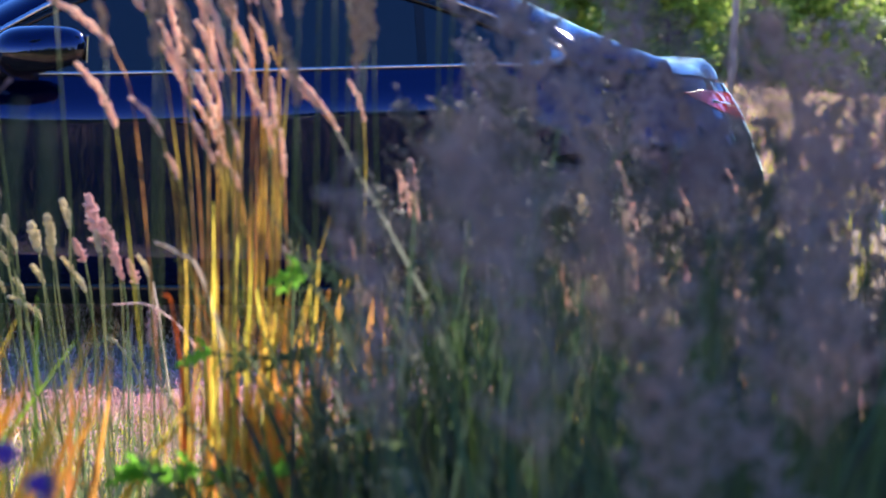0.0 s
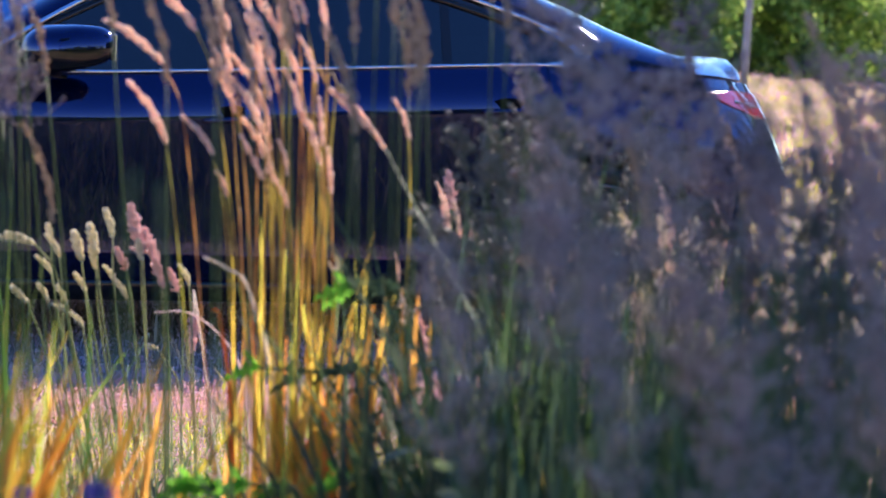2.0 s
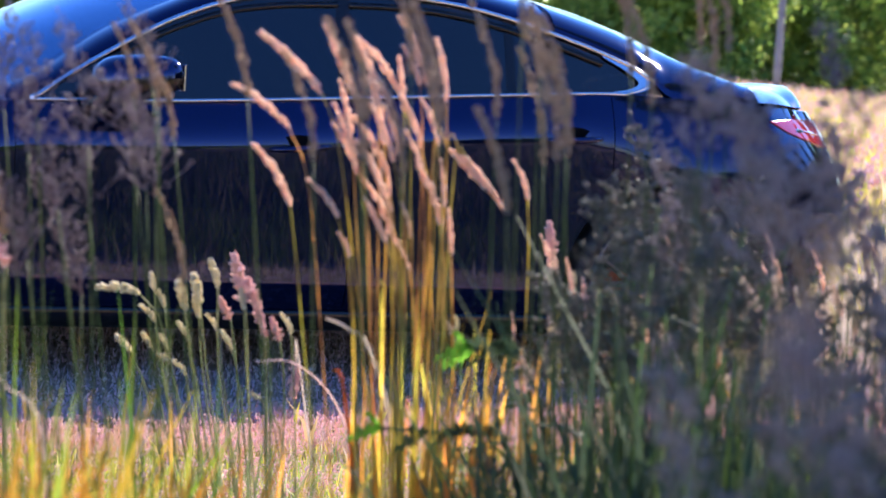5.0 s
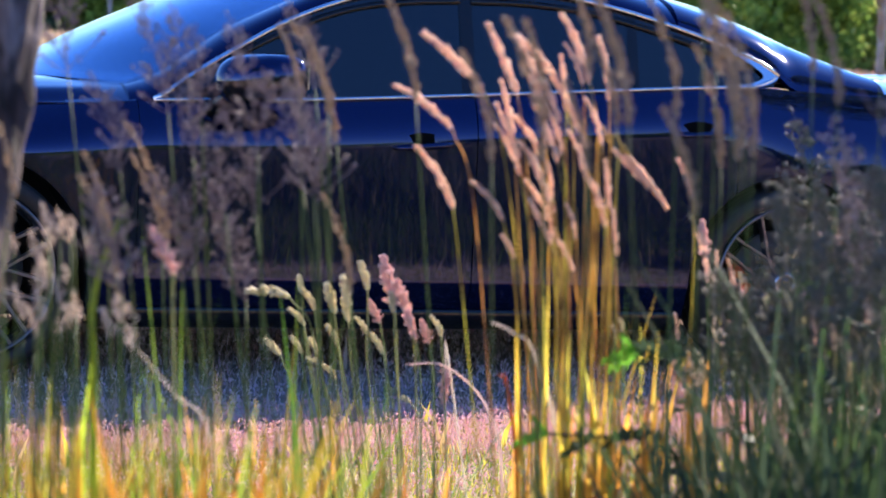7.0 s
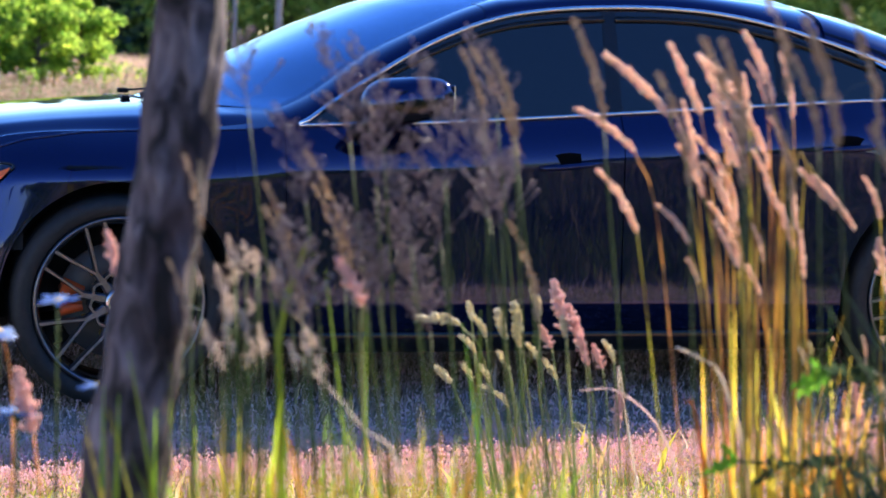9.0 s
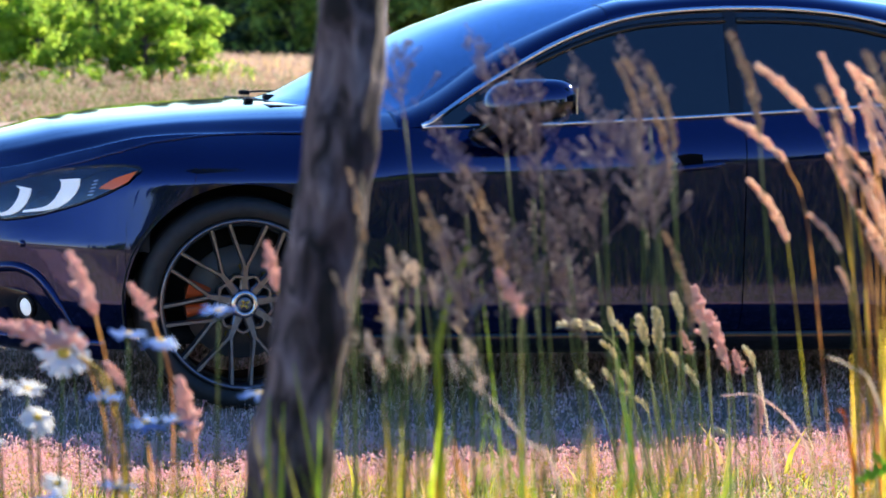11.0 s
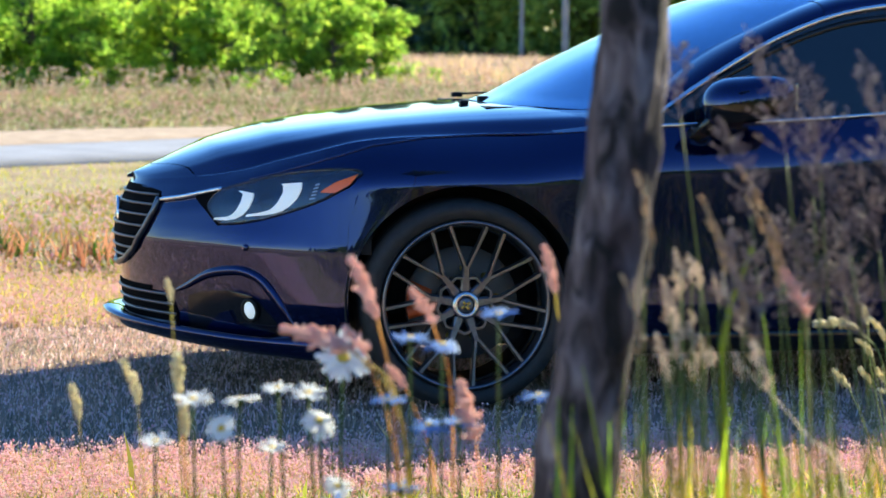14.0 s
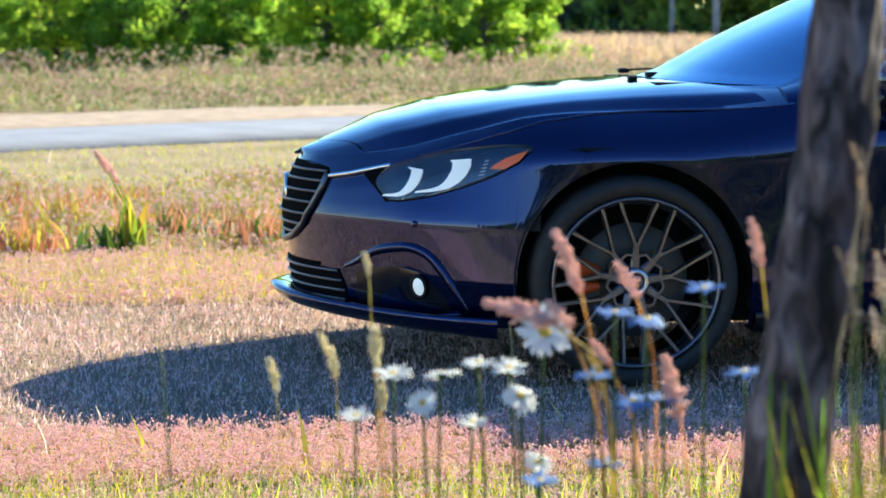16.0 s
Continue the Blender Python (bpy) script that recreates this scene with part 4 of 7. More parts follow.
# wipers and washer nozzles at the foot of the windscreen
for y0, y1 in ((0.02, -0.56), (0.56, 0.02)):
    pts = catmull([(0.235 - 1.4, y0, 0.968), (0.30 - 1.4, (y0 + y1) / 2 + 0.1, 0.976), (0.42 - 1.4, y1 + 0.06, 0.975)], 8)
    w = tube_ob("wiper", pts.tolist(), 0.0045, M_BLACK, car, "black wiper", 6)
    part("wiper_joint", box_bm(0.04, 0.04, 0.018, (0.225 - 1.4, y0, 0.966), 0.006), M_BLACK, w)
part("washer_nozzle", box_bm(0.03, 0.05, 0.014, (0.12 - 1.4, -0.18, 0.960), 0.005), M_BLACK, car)
part("cowl_panel", box_bm(0.16, 1.0, 0.01, (0.22 - 1.4, 0, 0.948), 0.003), M_BLACK, car)


# ---- ground, road ----
def ground_z(x, y):
    roll = 0.22 * np.sin(x * 0.11 + 1.0) * np.clip((y - 25) / 20, 0, 1)
    bank = 0.55 * np.exp(-(((x - 30) / 7) ** 2) - ((y - 62) / 14) ** 2)
    rough = 0.05 * np.sin(x * 1.9 + y * 0.7) * np.sin(y * 1.3 - x * 0.4) * np.clip((y - 2.5) / 2, 0, 1) * np.clip((11 - y) / 2, 0, 1)
    return roll + bank + rough


xs = np.r_[-500, -150, -60, np.linspace(-30, 50, 150), 70, 150, 500]
ys = np.r_[-500, -120, -40, np.linspace(-14, 20, 120), np.linspace(21, 90, 60), 140, 250, 500, 900]
X, Y = np.meshgrid(xs, ys, indexing="ij")
v, f = grid_mesh(np.stack([X, Y, ground_z(X, Y)], -1))
ground = tagged(mesh_ob("ground", v.tolist(), f.tolist(), M_GROUND), "dry pinkish grassland around the parked car", "ground", kind="structure")

ROAD = catmull([(-60, -14), (-30, -1), (-12, 8.6), (-3.0, 14.6), (1.0, 17.3), (5, 21), (8, 27), (9.5, 40), (9, 60)], 14)
T = np.gradient(ROAD, axis=0)
T /= np.linalg.norm(T, axis=1)[:, None]
N = np.stack([-T[:, 1], T[:, 0]], 1)


def ribbon(name, half0, half1, h, mat, label, cat):
    offs = np.linspace(half0, half1, 6)
    P = np.stack([np.stack([ROAD[:, 0] + N[:, 0] * o, ROAD[:, 1] + N[:, 1] * o, ground_z(ROAD[:, 0], ROAD[:, 1]) + h * (1 - abs(k - 2.5) / 6)], -1) for k, o in enumerate(offs)], 1)
    v, f = grid_mesh(P)
    ob = mesh_ob(name, v.tolist(), f.tolist(), mat)
    s = ob.modifiers.new("thick", "SOLIDIFY")
    s.thickness, s.offset = 0.12, -1
    return tagged(ob, label, cat, kind="structure")


ribbon("road", -1.25, 1.25, 0.09, M_ROAD, "narrow grey-blue asphalt lane", "road")
ribbon("verge", 1.26, 4.2, 0.07, M_SHOULDER, "bare pinkish gravel verge beside the lane", "verge")


# ---- grass as masses ----
def blades(name, label, n, place, h, wid, mats, seed, lean=0.35, heads=None, clump=0.0):
    """n blades as slim triangles; place(rng, n) gives x, y. heads: (share, size, how many, material slot)."""
    rng = np.random.default_rng(seed)
    x, y = place(rng, n)
    if clump:
        x, y = x + rng.normal(0, clump, n), y + rng.normal(0, clump, n)
    hh = h[0] + (h[1] - h[0]) * rng.random(n) ** 1.4
    z = ground_z(x, y) - 0.005
    az = rng.random(n) * 2 * np.pi
    ln = rng.random(n) * lean * hh
    la = rng.random(n) * 2 * np.pi
    w = wid * (0.6 + 0.8 * rng.random(n)) / 2
    b = np.stack([x, y, z], 1)
    side = np.stack([np.cos(az) * w, np.sin(az) * w, 0 * w], 1)
    mid = b + np.stack([np.cos(la) * ln * 0.3, np.sin(la) * ln * 0.3, hh * 0.55], 1)
    tip = b + np.stack([np.cos(la) * ln, np.sin(la) * ln, hh], 1)
    V = np.stack([b - side, b + side, mid + side * 0.8, mid - side * 0.8, tip], 1).reshape(-1, 3)
    base = np.arange(n)[:, None] * 5
    quads = (base + np.array([[0, 1, 2, 3]])).tolist()
    tris = (base + np.array([[3, 2, 4]])).tolist()
    faces = quads + tris
    slot = rng.integers(0, heads[3] if heads else len(mats), n)
    idx = slot.tolist() + slot.tolist()
    if heads:
        share, size, many, first = heads
        pick = rng.random(n) < share
        cs = np.repeat(tip[pick], many, 0)
        k = len(cs)
        down = rng.random(k)[:, None]
        cs = cs * (1 - 0.28 * down) + np.repeat(b[pick], many, 0) * 0.28 * down + rng.normal(0, 1, (k, 3)) * np.array([size * 2.2, size * 2.2, size * 0.9])
        sz = size * (0.5 + rng.random(k))[:, None]
        o = np.array([(1, 0, 0), (-0.5, 0.87, 0), (-0.5, -0.87, 0), (0, 0, 1.1), (0, 0, -1.1)])
        hv = (cs[:, None] + sz[:, None] * o[None]).reshape(-1, 3)
        hb = len(V) + np.arange(k)[:, None] * 5
        tf = np.concatenate([hb + np.array([t]) for t in ((0, 1, 3), (1, 2, 3), (2, 0, 3), (1, 0, 4), (2, 1, 4), (0, 2, 4))], 0)
        V = np.concatenate([V, hv])
        faces += tf.tolist()
        idx += np.tile(rng.integers(first, len(mats), k), 6).tolist()
    ob = mesh_ob(name, V.tolist(), faces, mats, None, "", False, idx)
    return tagged(ob, label, "grass", kind="stuff")


def rect(x0, x1, y0, y1):
    return lambda rng, n: (rng.uniform(x0, x1, n), rng.uniform(y0, y1, n))


def soft(x0, x1, y0, y1, blur):
    """A patch whose edges fade and wander."""
    return lambda rng, n: (rng.uniform(x0, x1, n) + rng.normal(0, blur, n), rng.uniform(y0, y1, n) + rng.normal(0, blur, n))


def wedge(x0, x1, y0, y1, slope0, slope1):
    """x limits that slide with y."""
    def f(rng, n):
        y = rng.uniform(y0, y1, n)
        return x0 + slope0 * (y - y0) + rng.random(n) * ((x1 + slope1 * (y - y0)) - (x0 + slope0 * (y - y0))), y
    return f


def patchy(place, scale, keep, seed):
    """Keeps places where a smooth noise is high."""
    def f(rng, n):
        x, y = place(rng, n * 3)
        g = np.sin(x * scale + seed) * np.sin(y * scale * 0.8 + 2 * seed) + 0.5 * np.sin(x * scale * 2.3 + y * scale * 1.7)
        k = np.argsort(-(g + rng.normal(0, keep, len(x))))[:n]
        return x[k], y[k]
    return f


G_STRAW = plant_material("straw", [(0.62, 0.44, 0.20), (0.75, 0.58, 0.30), (0.66, 0.46, 0.28)], 0.45)
G_YELLOW = plant_material("yellow_green_grass", [(0.60, 0.58, 0.08), (0.72, 0.62, 0.10), (0.42, 0.48, 0.07)], 0.5)
G_GREEN = plant_material("green_grass", [(0.20, 0.32, 0.05), (0.30, 0.42, 0.07), (0.12, 0.22, 0.05)], 0.5)
G_PINK = plant_material("pink_seed", [(0.93, 0.64, 0.66), (0.96, 0.78, 0.79), (0.88, 0.53, 0.57)], 0.45)
G_PALE = plant_material("pale_seed", [(0.88, 0.72, 0.60), (0.82, 0.64, 0.52)], 0.4)
G_RED = plant_material("russet_dock", [(0.52, 0.20, 0.11), (0.60, 0.30, 0.17), (0.45, 0.18, 0.10)], 0.4)
G_GREY = plant_material("grey_dry_grass", [(0.24, 0.20, 0.16), (0.33, 0.27, 0.23), (0.18, 0.18, 0.13)], 0.3)
G_DULL = plant_material("dull_sage_grass", [(0.36, 0.38, 0.20), (0.50, 0.46, 0.30), (0.30, 0.36, 0.16)], 0.4)
G_FIELD = plant_material("pink_tan_field", [(0.56, 0.37, 0.30), (0.66, 0.46, 0.37), (0.50, 0.37, 0.26)], 0.4)
G_SAGE = plant_material("sage_grass", [(0.52, 0.56, 0.30), (0.70, 0.66, 0.46), (0.42, 0.48, 0.22)], 0.45)

blades("short_grass", "short grass with dense pink seed heads in the sun", 24000, rect(-3.2, 3.8, -1.45, -0.72), (0.02, 0.075), 0.0030, [G_STRAW, G_YELLOW, G_STRAW, G_PINK, G_PINK, G_PALE], 1, 0.7, (0.75, 0.0034, 6, 3))
blades("short_grass", "short yellow-green grass with a few pink seed heads", 38000, rect(-3.2, 3.6, -2.9, -1.40), (0.02, 0.075), 0.0038, [G_YELLOW, G_SAGE, G_YELLOW, G_GREEN, G_PINK, G_PALE], 9, 0.8, (0.22, 0.0034, 6, 4))
blades("short_grass", "low grey dry turf under the parked car", 90000, rect(-4.2, 4.2, -0.75, 2.6), (0.012, 0.045), 0.005, [G_FIELD, G_PINK, G_FIELD, G_GREY, G_PINK, G_PALE], 2, 1.0, (0.12, 0.0045, 2, 4))
blades("short_grass", "dry turf with pale pink seed heads", 34000, wedge(-4.5, 1.0, 2.4, 5.0, -0.1, 0.35), (0.02, 0.07), 0.005, [G_STRAW, G_YELLOW, G_PINK, G_PALE], 3, 0.6, (0.35, 0.006, 3, 2))
blades("meadow_grass", "russet and straw meadow grass in the sun", 30000, patchy(wedge(-5.0, 2.2, 4.3, 9.5, -0.1, 0.35), 1.6, 0.6, 1.0), (0.03, 0.13), 0.007, [G_FIELD, G_RED, G_SAGE, G_YELLOW, G_DULL, G_PINK, G_YELLOW, G_PALE, G_SAGE], 4, 0.9, (0.42, 0.010, 4, 5), 0.05)
blades("meadow_grass", "yellow-green grass beside the lane", 30000, wedge(-6.5, 3.5, 8.0, 15.5, -0.1, 0.35), (0.012, 0.045), 0.008, [G_YELLOW, G_DULL, G_SAGE, G_YELLOW], 5, 0.9)
blades("tall_dry_grass", "tall pale dry grass in front of the bushes", 60000, patchy(wedge(-7.5, 6.5, 21.0, 34.0, -0.1, 0.3), 0.9, 1.3, 2.0), (0.04, 0.22), 0.008, [G_SAGE, G_DULL, G_DULL, G_SAGE, G_GREEN, G_FIELD, G_PALE], 6, 0.5, (0.26, 0.016, 4, 4), 0.05)
blades("plume_grass", "tall loose plumes of pinkish grass along the bushes", 1900, patchy(wedge(-7.5, 7.0, 25.0, 34.5, -0.1, 0.3), 1.3, 0.25, 5.0), (0.15, 0.58), 0.010, [G_SAGE, G_DULL, G_GREEN, G_FIELD, G_PALE, G_PALE, G_SAGE], 15, 0.6, (0.6, 0.020, 6, 3), 0.2)
blades("meadow_grass", "green tufts in the pale grass before the bushes", 6000, patchy(wedge(-7.5, 6.0, 21.0, 33.0, -0.1, 0.3), 0.7, 0.3, 8.0), (0.08, 0.26), 0.012, [G_GREEN, G_SAGE, G_YELLOW], 16, 0.6, None, 0.15)
blades("field_grass", "pink-tan dry grass of the far field", 26000, wedge(3.0, 14.0, 34.0, 63.0, 0.06, 0.38), (0.15, 0.38), 0.03, [G_FIELD, G_FIELD, G_STRAW], 7, 0.4)
blades("field_grass", "yellow and tan grass of the open field", 40000, wedge(6.0, 13.0, 9.0, 66.0, 0.32, 0.70), (0.10, 0.32), 0.022, [G_YELLOW, G_STRAW, G_PALE, G_YELLOW, G_PINK], 8, 0.5, (0.3, 0.02, 2, 4))

# thin dry grass round about, on the sides that the camera never faces
blades("dry_grass", "thin pale dry grass on open ground", 60000, patchy(soft(-14, 13, -20, -3.2, 1.5), 0.7, 1.2, 3.0), (0.04, 0.16), 0.012, [G_STRAW, G_PALE, G_STRAW, G_YELLOW], 12, 0.7)
blades("dry_grass", "thin pale dry grass on open ground", 24000, patchy(soft(-15, -4.5, -3, 14, 1.0), 0.9, 1.2, 4.0), (0.03, 0.14), 0.012, [G_STRAW, G_PALE, G_PINK], 13, 0.7)
blades("dry_grass", "thin pale dry grass on open ground", 24000, patchy(soft(5.0, 14, -3.5, 9, 0.8), 0.9, 1.2, 5.0), (0.03, 0.14), 0.012, [G_STRAW, G_PALE, G_YELLOW], 14, 0.7)


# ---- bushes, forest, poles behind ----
# cool dark noise in the leaf colour stands in for shaded gaps between clumps
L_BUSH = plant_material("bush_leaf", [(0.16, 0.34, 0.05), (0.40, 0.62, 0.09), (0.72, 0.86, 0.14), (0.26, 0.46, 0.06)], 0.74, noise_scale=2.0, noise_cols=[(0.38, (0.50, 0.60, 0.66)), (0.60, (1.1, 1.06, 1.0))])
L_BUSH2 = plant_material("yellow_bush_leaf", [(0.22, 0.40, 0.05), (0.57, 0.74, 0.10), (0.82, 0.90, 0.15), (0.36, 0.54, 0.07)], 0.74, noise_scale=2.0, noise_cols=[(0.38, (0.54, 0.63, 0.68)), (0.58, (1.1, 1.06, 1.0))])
L_OAK = plant_material("broadleaf", [(0.16, 0.27, 0.06), (0.28, 0.42, 0.08), (0.52, 0.60, 0.14)], 0.55)
L_FIR = plant_material("fir_needles", [(0.04, 0.08, 0.06), (0.08, 0.14, 0.08), (0.17, 0.25, 0.10)], 0.4)
L_CROWN = plant_material("tree_leaf", [(0.06, 0.11, 0.02), (0.10, 0.17, 0.03), (0.15, 0.22, 0.04)], 0.4)


def leaf_cloud(centres, radii, per, size, rng, flat=0.7):
    """Bent leaves (two triangles) scattered about the centres."""
    C = np.repeat(np.asarray(centres, float), per, 0)
    r = np.repeat(np.asarray(radii, float), per)
    n = len(C)
    d = rng.normal(0, 1, (n, 3))
    d /= np.linalg.norm(d, axis=1)[:, None]
    P = C + d * (r * rng.random(n) ** 0.45)[:, None] * np.array([1, 1, flat])
    a = rng.normal(0, 1, (n, 3))
    a /= np.linalg.norm(a, axis=1)[:, None]
    b = np.cross(a, rng.normal(0, 1, (n, 3)))
    b /= np.linalg.norm(b, axis=1)[:, None]
    c = np.cross(a, b)
    s = size * (0.6 + 0.8 * rng.random(n))[:, None]
    V = np.stack([P - a * s * 0.5, P + b * s * 0.30 + c * s * 0.10, P + a * s * 0.5, P - b * s * 0.30 + c * s * 0.10], 1).reshape(-1, 3)
    base = np.arange(n)[:, None] * 4
    return V, np.concatenate([base + np.array([[0, 1, 2]]), base + np.array([[0, 2, 3]])])


def limb_set(rng, h, n, spread, r0, lean=0.0):
    """A trunk and limbs; returns tubes joined and the limbs' ends."""
    V, F, ends = [], [], []
    trunk = [(lean * t * t + 0.03 * math.sin(5 * t), 0.03 * math.cos(4 * t), h * t) for t in np.linspace(-0.03, 0.75, 9)]
    sets = [(trunk, r0, np.linspace(1.15, 0.45, 9))]
    for k in range(n):
        t0 = 0.12 + 0.6 * rng.random()
        b = np.array([lean * t0 * t0, 0, h * t0])
        az = rng.random() * 2 * math.pi
        ln = spread * (0.6 + 0.5 * rng.random()) * (1.05 - 0.5 * t0)
        e = b + np.array([math.cos(az) * ln, math.sin(az) * ln, ln * (0.35 + 0.5 * rng.random())])
        m = (b + e) / 2 + np.array([0, 0, -0.08 * ln])
        pts = catmull([b, m, e], 4)
        sets.append((pts, r0 * 0.42, np.linspace(1, 0.25, len(pts))))
        ends += [e, (e + m) / 2, m]
    for pts, r, tp in sets:
        v, f = tube(pts, r, 6, tp)
        F += [tuple(i + len(V) for i in q_) for q_ in f]
        V += v
    return V, F, np.array(ends)


def make_bush(seed, h, spread, mat, name="bush", label="bright green leafy bush in full sun", per=64, size=0.10):
    rng = np.random.default_rng(seed)
    root = empty(name, label, "bush", (0, 0, 0), "bushes beyond the lane")
    V, F, ends = limb_set(rng, h, 22, spread, 0.05)
    mesh_ob("trunk", V, F, M_BARK2, root)
    extra = np.stack([rng.normal(0, spread * 0.45, 26), rng.normal(0, spread * 0.45, 26), rng.uniform(0.15, 1.0, 26) * h], 1)
    low = np.stack([rng.normal(0, spread * 0.55, 34), rng.normal(0, spread * 0.55, 34), rng.uniform(0.05, 0.28, 34) * h], 1)
    extra = np.concatenate([extra, low])
    k = np.clip(1.15 - extra[:, 2] / h, 0.25, 1.0)
    extra[:, :2] *= k[:, None] ** 0.6
    c = np.concatenate([ends, extra])
    v, f = leaf_cloud(c, rng.uniform(0.12, 0.30, len(c)) * spread, per, size * 0.9, rng)
    v[:, 2] = np.abs(v[:, 2] - 0.05) + 0.05
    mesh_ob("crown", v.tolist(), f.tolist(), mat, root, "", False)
    return root


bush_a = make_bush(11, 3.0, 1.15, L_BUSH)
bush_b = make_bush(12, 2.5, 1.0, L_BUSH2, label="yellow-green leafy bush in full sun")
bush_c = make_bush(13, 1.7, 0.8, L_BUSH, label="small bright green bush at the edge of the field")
bush_a.matrix_basis = pose(3.2, 36.6, 0, 0, 0, 20)
bush_b.matrix_basis = pose(1.2, 35.4, 0, 0, 0, 70)
bush_c.matrix_basis = pose(4.75, 36.0, 0, 0, 0, 0)
rb_ = random.Random(5)
for k, (x, y, kind) in enumerate([(-1.2, 35.0, 0), (-3.4, 34.6, 1), (-5.5, 34.4, 0), (-7.8, 34, 0), (0.2, 37.5, 0), (2.3, 37.8, 1), (-2.4, 37.6, 0), (-4.6, 37.2, 0), (-6.8, 37, 1), (-10, 34, 0), (-12.5, 33, 1),
                                  (-0.3, 34.0, 2), (2.0, 34.6, 2), (-4.4, 33.3, 2), (4.0, 37.4, 1), (3.9, 35.2, 2), (-2.2, 33.6, 2)]):
    src = (bush_a, bush_b, bush_c)[kind]
    m = pose(x, y, 0, 0, 0, rb_.uniform(0, 360)) @ Matrix.Diagonal((*(rb_.uniform(0.85, 1.15),) * 3, 1))
    ob = copy_thing(src, m)
    ob.scale = (rb_.uniform(0.85, 1.15),) * 3


def make_fir(seed, h):
    rng = np.random.default_rng(seed)
    root = empty("fir_tree", "tall dark fir tree at the edge of the forest", "tree", (0, 0, 0), "forest edge")
    v, f = tube([(0.05 * math.sin(t * 6), 0.0, h * t) for t in np.linspace(-0.01, 0.97, 10)], 0.17, 8, np.linspace(1.2, 0.12, 10))
    mesh_ob("trunk", v, f, M_BARK2, root)
    cs, rs = [], []
    for k in range(110):
        t = rng.random() ** 0.8
        az, ln = rng.random() * 2 * math.pi, 2.1 * (1.02 - t) * (0.7 + 0.4 * rng.random()) + 0.15
        for q_ in (0.35, 0.62, 0.88):
            cs.append((math.cos(az) * ln * q_, math.sin(az) * ln * q_, h * (0.03 + 0.95 * t) - 0.22 * ln * q_))
            rs.append(0.36 - 0.16 * q_)
    v, f = leaf_cloud(cs, rs, 13, 0.26, rng, 0.5)
    mesh_ob("crown", v.tolist(), f.tolist(), L_FIR, root, "", False)
    return root


def make_broadleaf(seed, h):
    rng = np.random.default_rng(seed)
    root = empty("broadleaf_tree", "green broadleaf tree at the field's edge", "tree", (0, 0, 0), "field edge trees")
    V, F, ends = limb_set(rng, h, 30, 2.4, 0.14)
    mesh_ob("trunk", V, F, M_BARK2, root)
    extra = np.stack([rng.normal(0, 1.2, 40), rng.normal(0, 1.2, 40), rng.uniform(0.10, 1.0, 40) * h], 1)
    c = np.concatenate([ends, extra])
    v, f = leaf_cloud(c, rng.uniform(0.45, 0.95, len(c)), 55, 0.24, rng)
    v[:, 2] = np.abs(v[:, 2] - 0.1) + 0.1
    mesh_ob("crown", v.tolist(), f.tolist(), L_OAK, root, "", False)
    return root


fir_a, fir_b = make_fir(21, 5.6), make_fir(22, 4.6)
oak_a, oak_b = make_broadleaf(23, 4.4), make_broadleaf(24, 3.6)
fir_a.matrix_basis, fir_b.matrix_basis = pose(9.0, 68, 0), pose(11.2, 66.5, 0)
oak_a.matrix_basis, oak_b.matrix_basis = pose(31.0, 62, 0), pose(36.5, 64, 0)
for k in range(46):
    x = -14 + k * 0.98 + rb_.uniform(-0.5, 0.5)
    y = 67.5 + (k % 3) * 2.6 + rb_.uniform(-1, 1) + max(0, (x - 20)) * 0.1
    if abs(x - 14.8) < 0.6 and k % 3 == 0:
        continue
    copy_thing((fir_a, fir_b)[k % 2], pose(x, y, -0.1, 0, 0, rb_.uniform(0, 360)))
for x, y, k in ((15.5, 66.0, 1), (12.0, 65.5, 1), (17.6, 65.8, 0), (19.2, 66.5, 1), (27.6, 65, 0), (33.5, 66, 1), (34.2, 61, 0), (39.5, 62.5, 0), (42.0, 66, 1), (24.0, 67, 1), (45, 63, 0), (29.5, 68.5, 0), (37.8, 69, 0), (48.5, 66, 1), (20.6, 68, 0)):
    copy_thing((oak_a, oak_b)[k], pose(x, y, -0.1, 0, 0, rb_.uniform(0, 360)))
for k in range(26):
    x = 22 + k * 1.35 + rb_.uniform(-0.6, 0.6)
    copy_thing((fir_a, fir_b)[k % 2], pose(x, 74 + (k % 2) * 3, -0.1, 0, 0, rb_.uniform(0, 360)))
# woods on the far side of the camera, seen in the paintwork alone
for k in range(34):
    x = -34 + k * 2.0 + rb_.uniform(-0.8, 0.8)
    copy_thing((fir_a, fir_b, oak_a)[k % 3], pose(x, -34 - (k % 4) * 2.2, -0.1, 0, 0, rb_.uniform(0, 360)))


def pole(name, x, y, h, r, label, mat):
    root = empty(name, label, "pole", (x, y, 0))
    v, f = tube([(0.012 * t, 0, h * t - 0.1) for t in np.linspace(0, 1, 8)], r, 12, np.linspace(1.0, 0.75, 8))
    mesh_ob("shaft", v, f, mat, root)
    part("cap", box_bm(r * 1.9, r * 1.9, 0.04, (0.012, 0, h - 0.09), 0.01), mat, root)
    return root


pole("utility_pole", 27.8, 45.0, 7.5, 0.095, "grey weathered utility pole standing in the field", M_POLE)
pole("tree_trunk_pole", 13.9, 62.0, 6.5, 0.11, "bare grey trunk standing at the forest edge", M_POLE)
pole("tree_trunk_pole", 12.75, 62.6, 5.8, 0.07, "slim pale trunk standing at the forest edge", M_POLE)

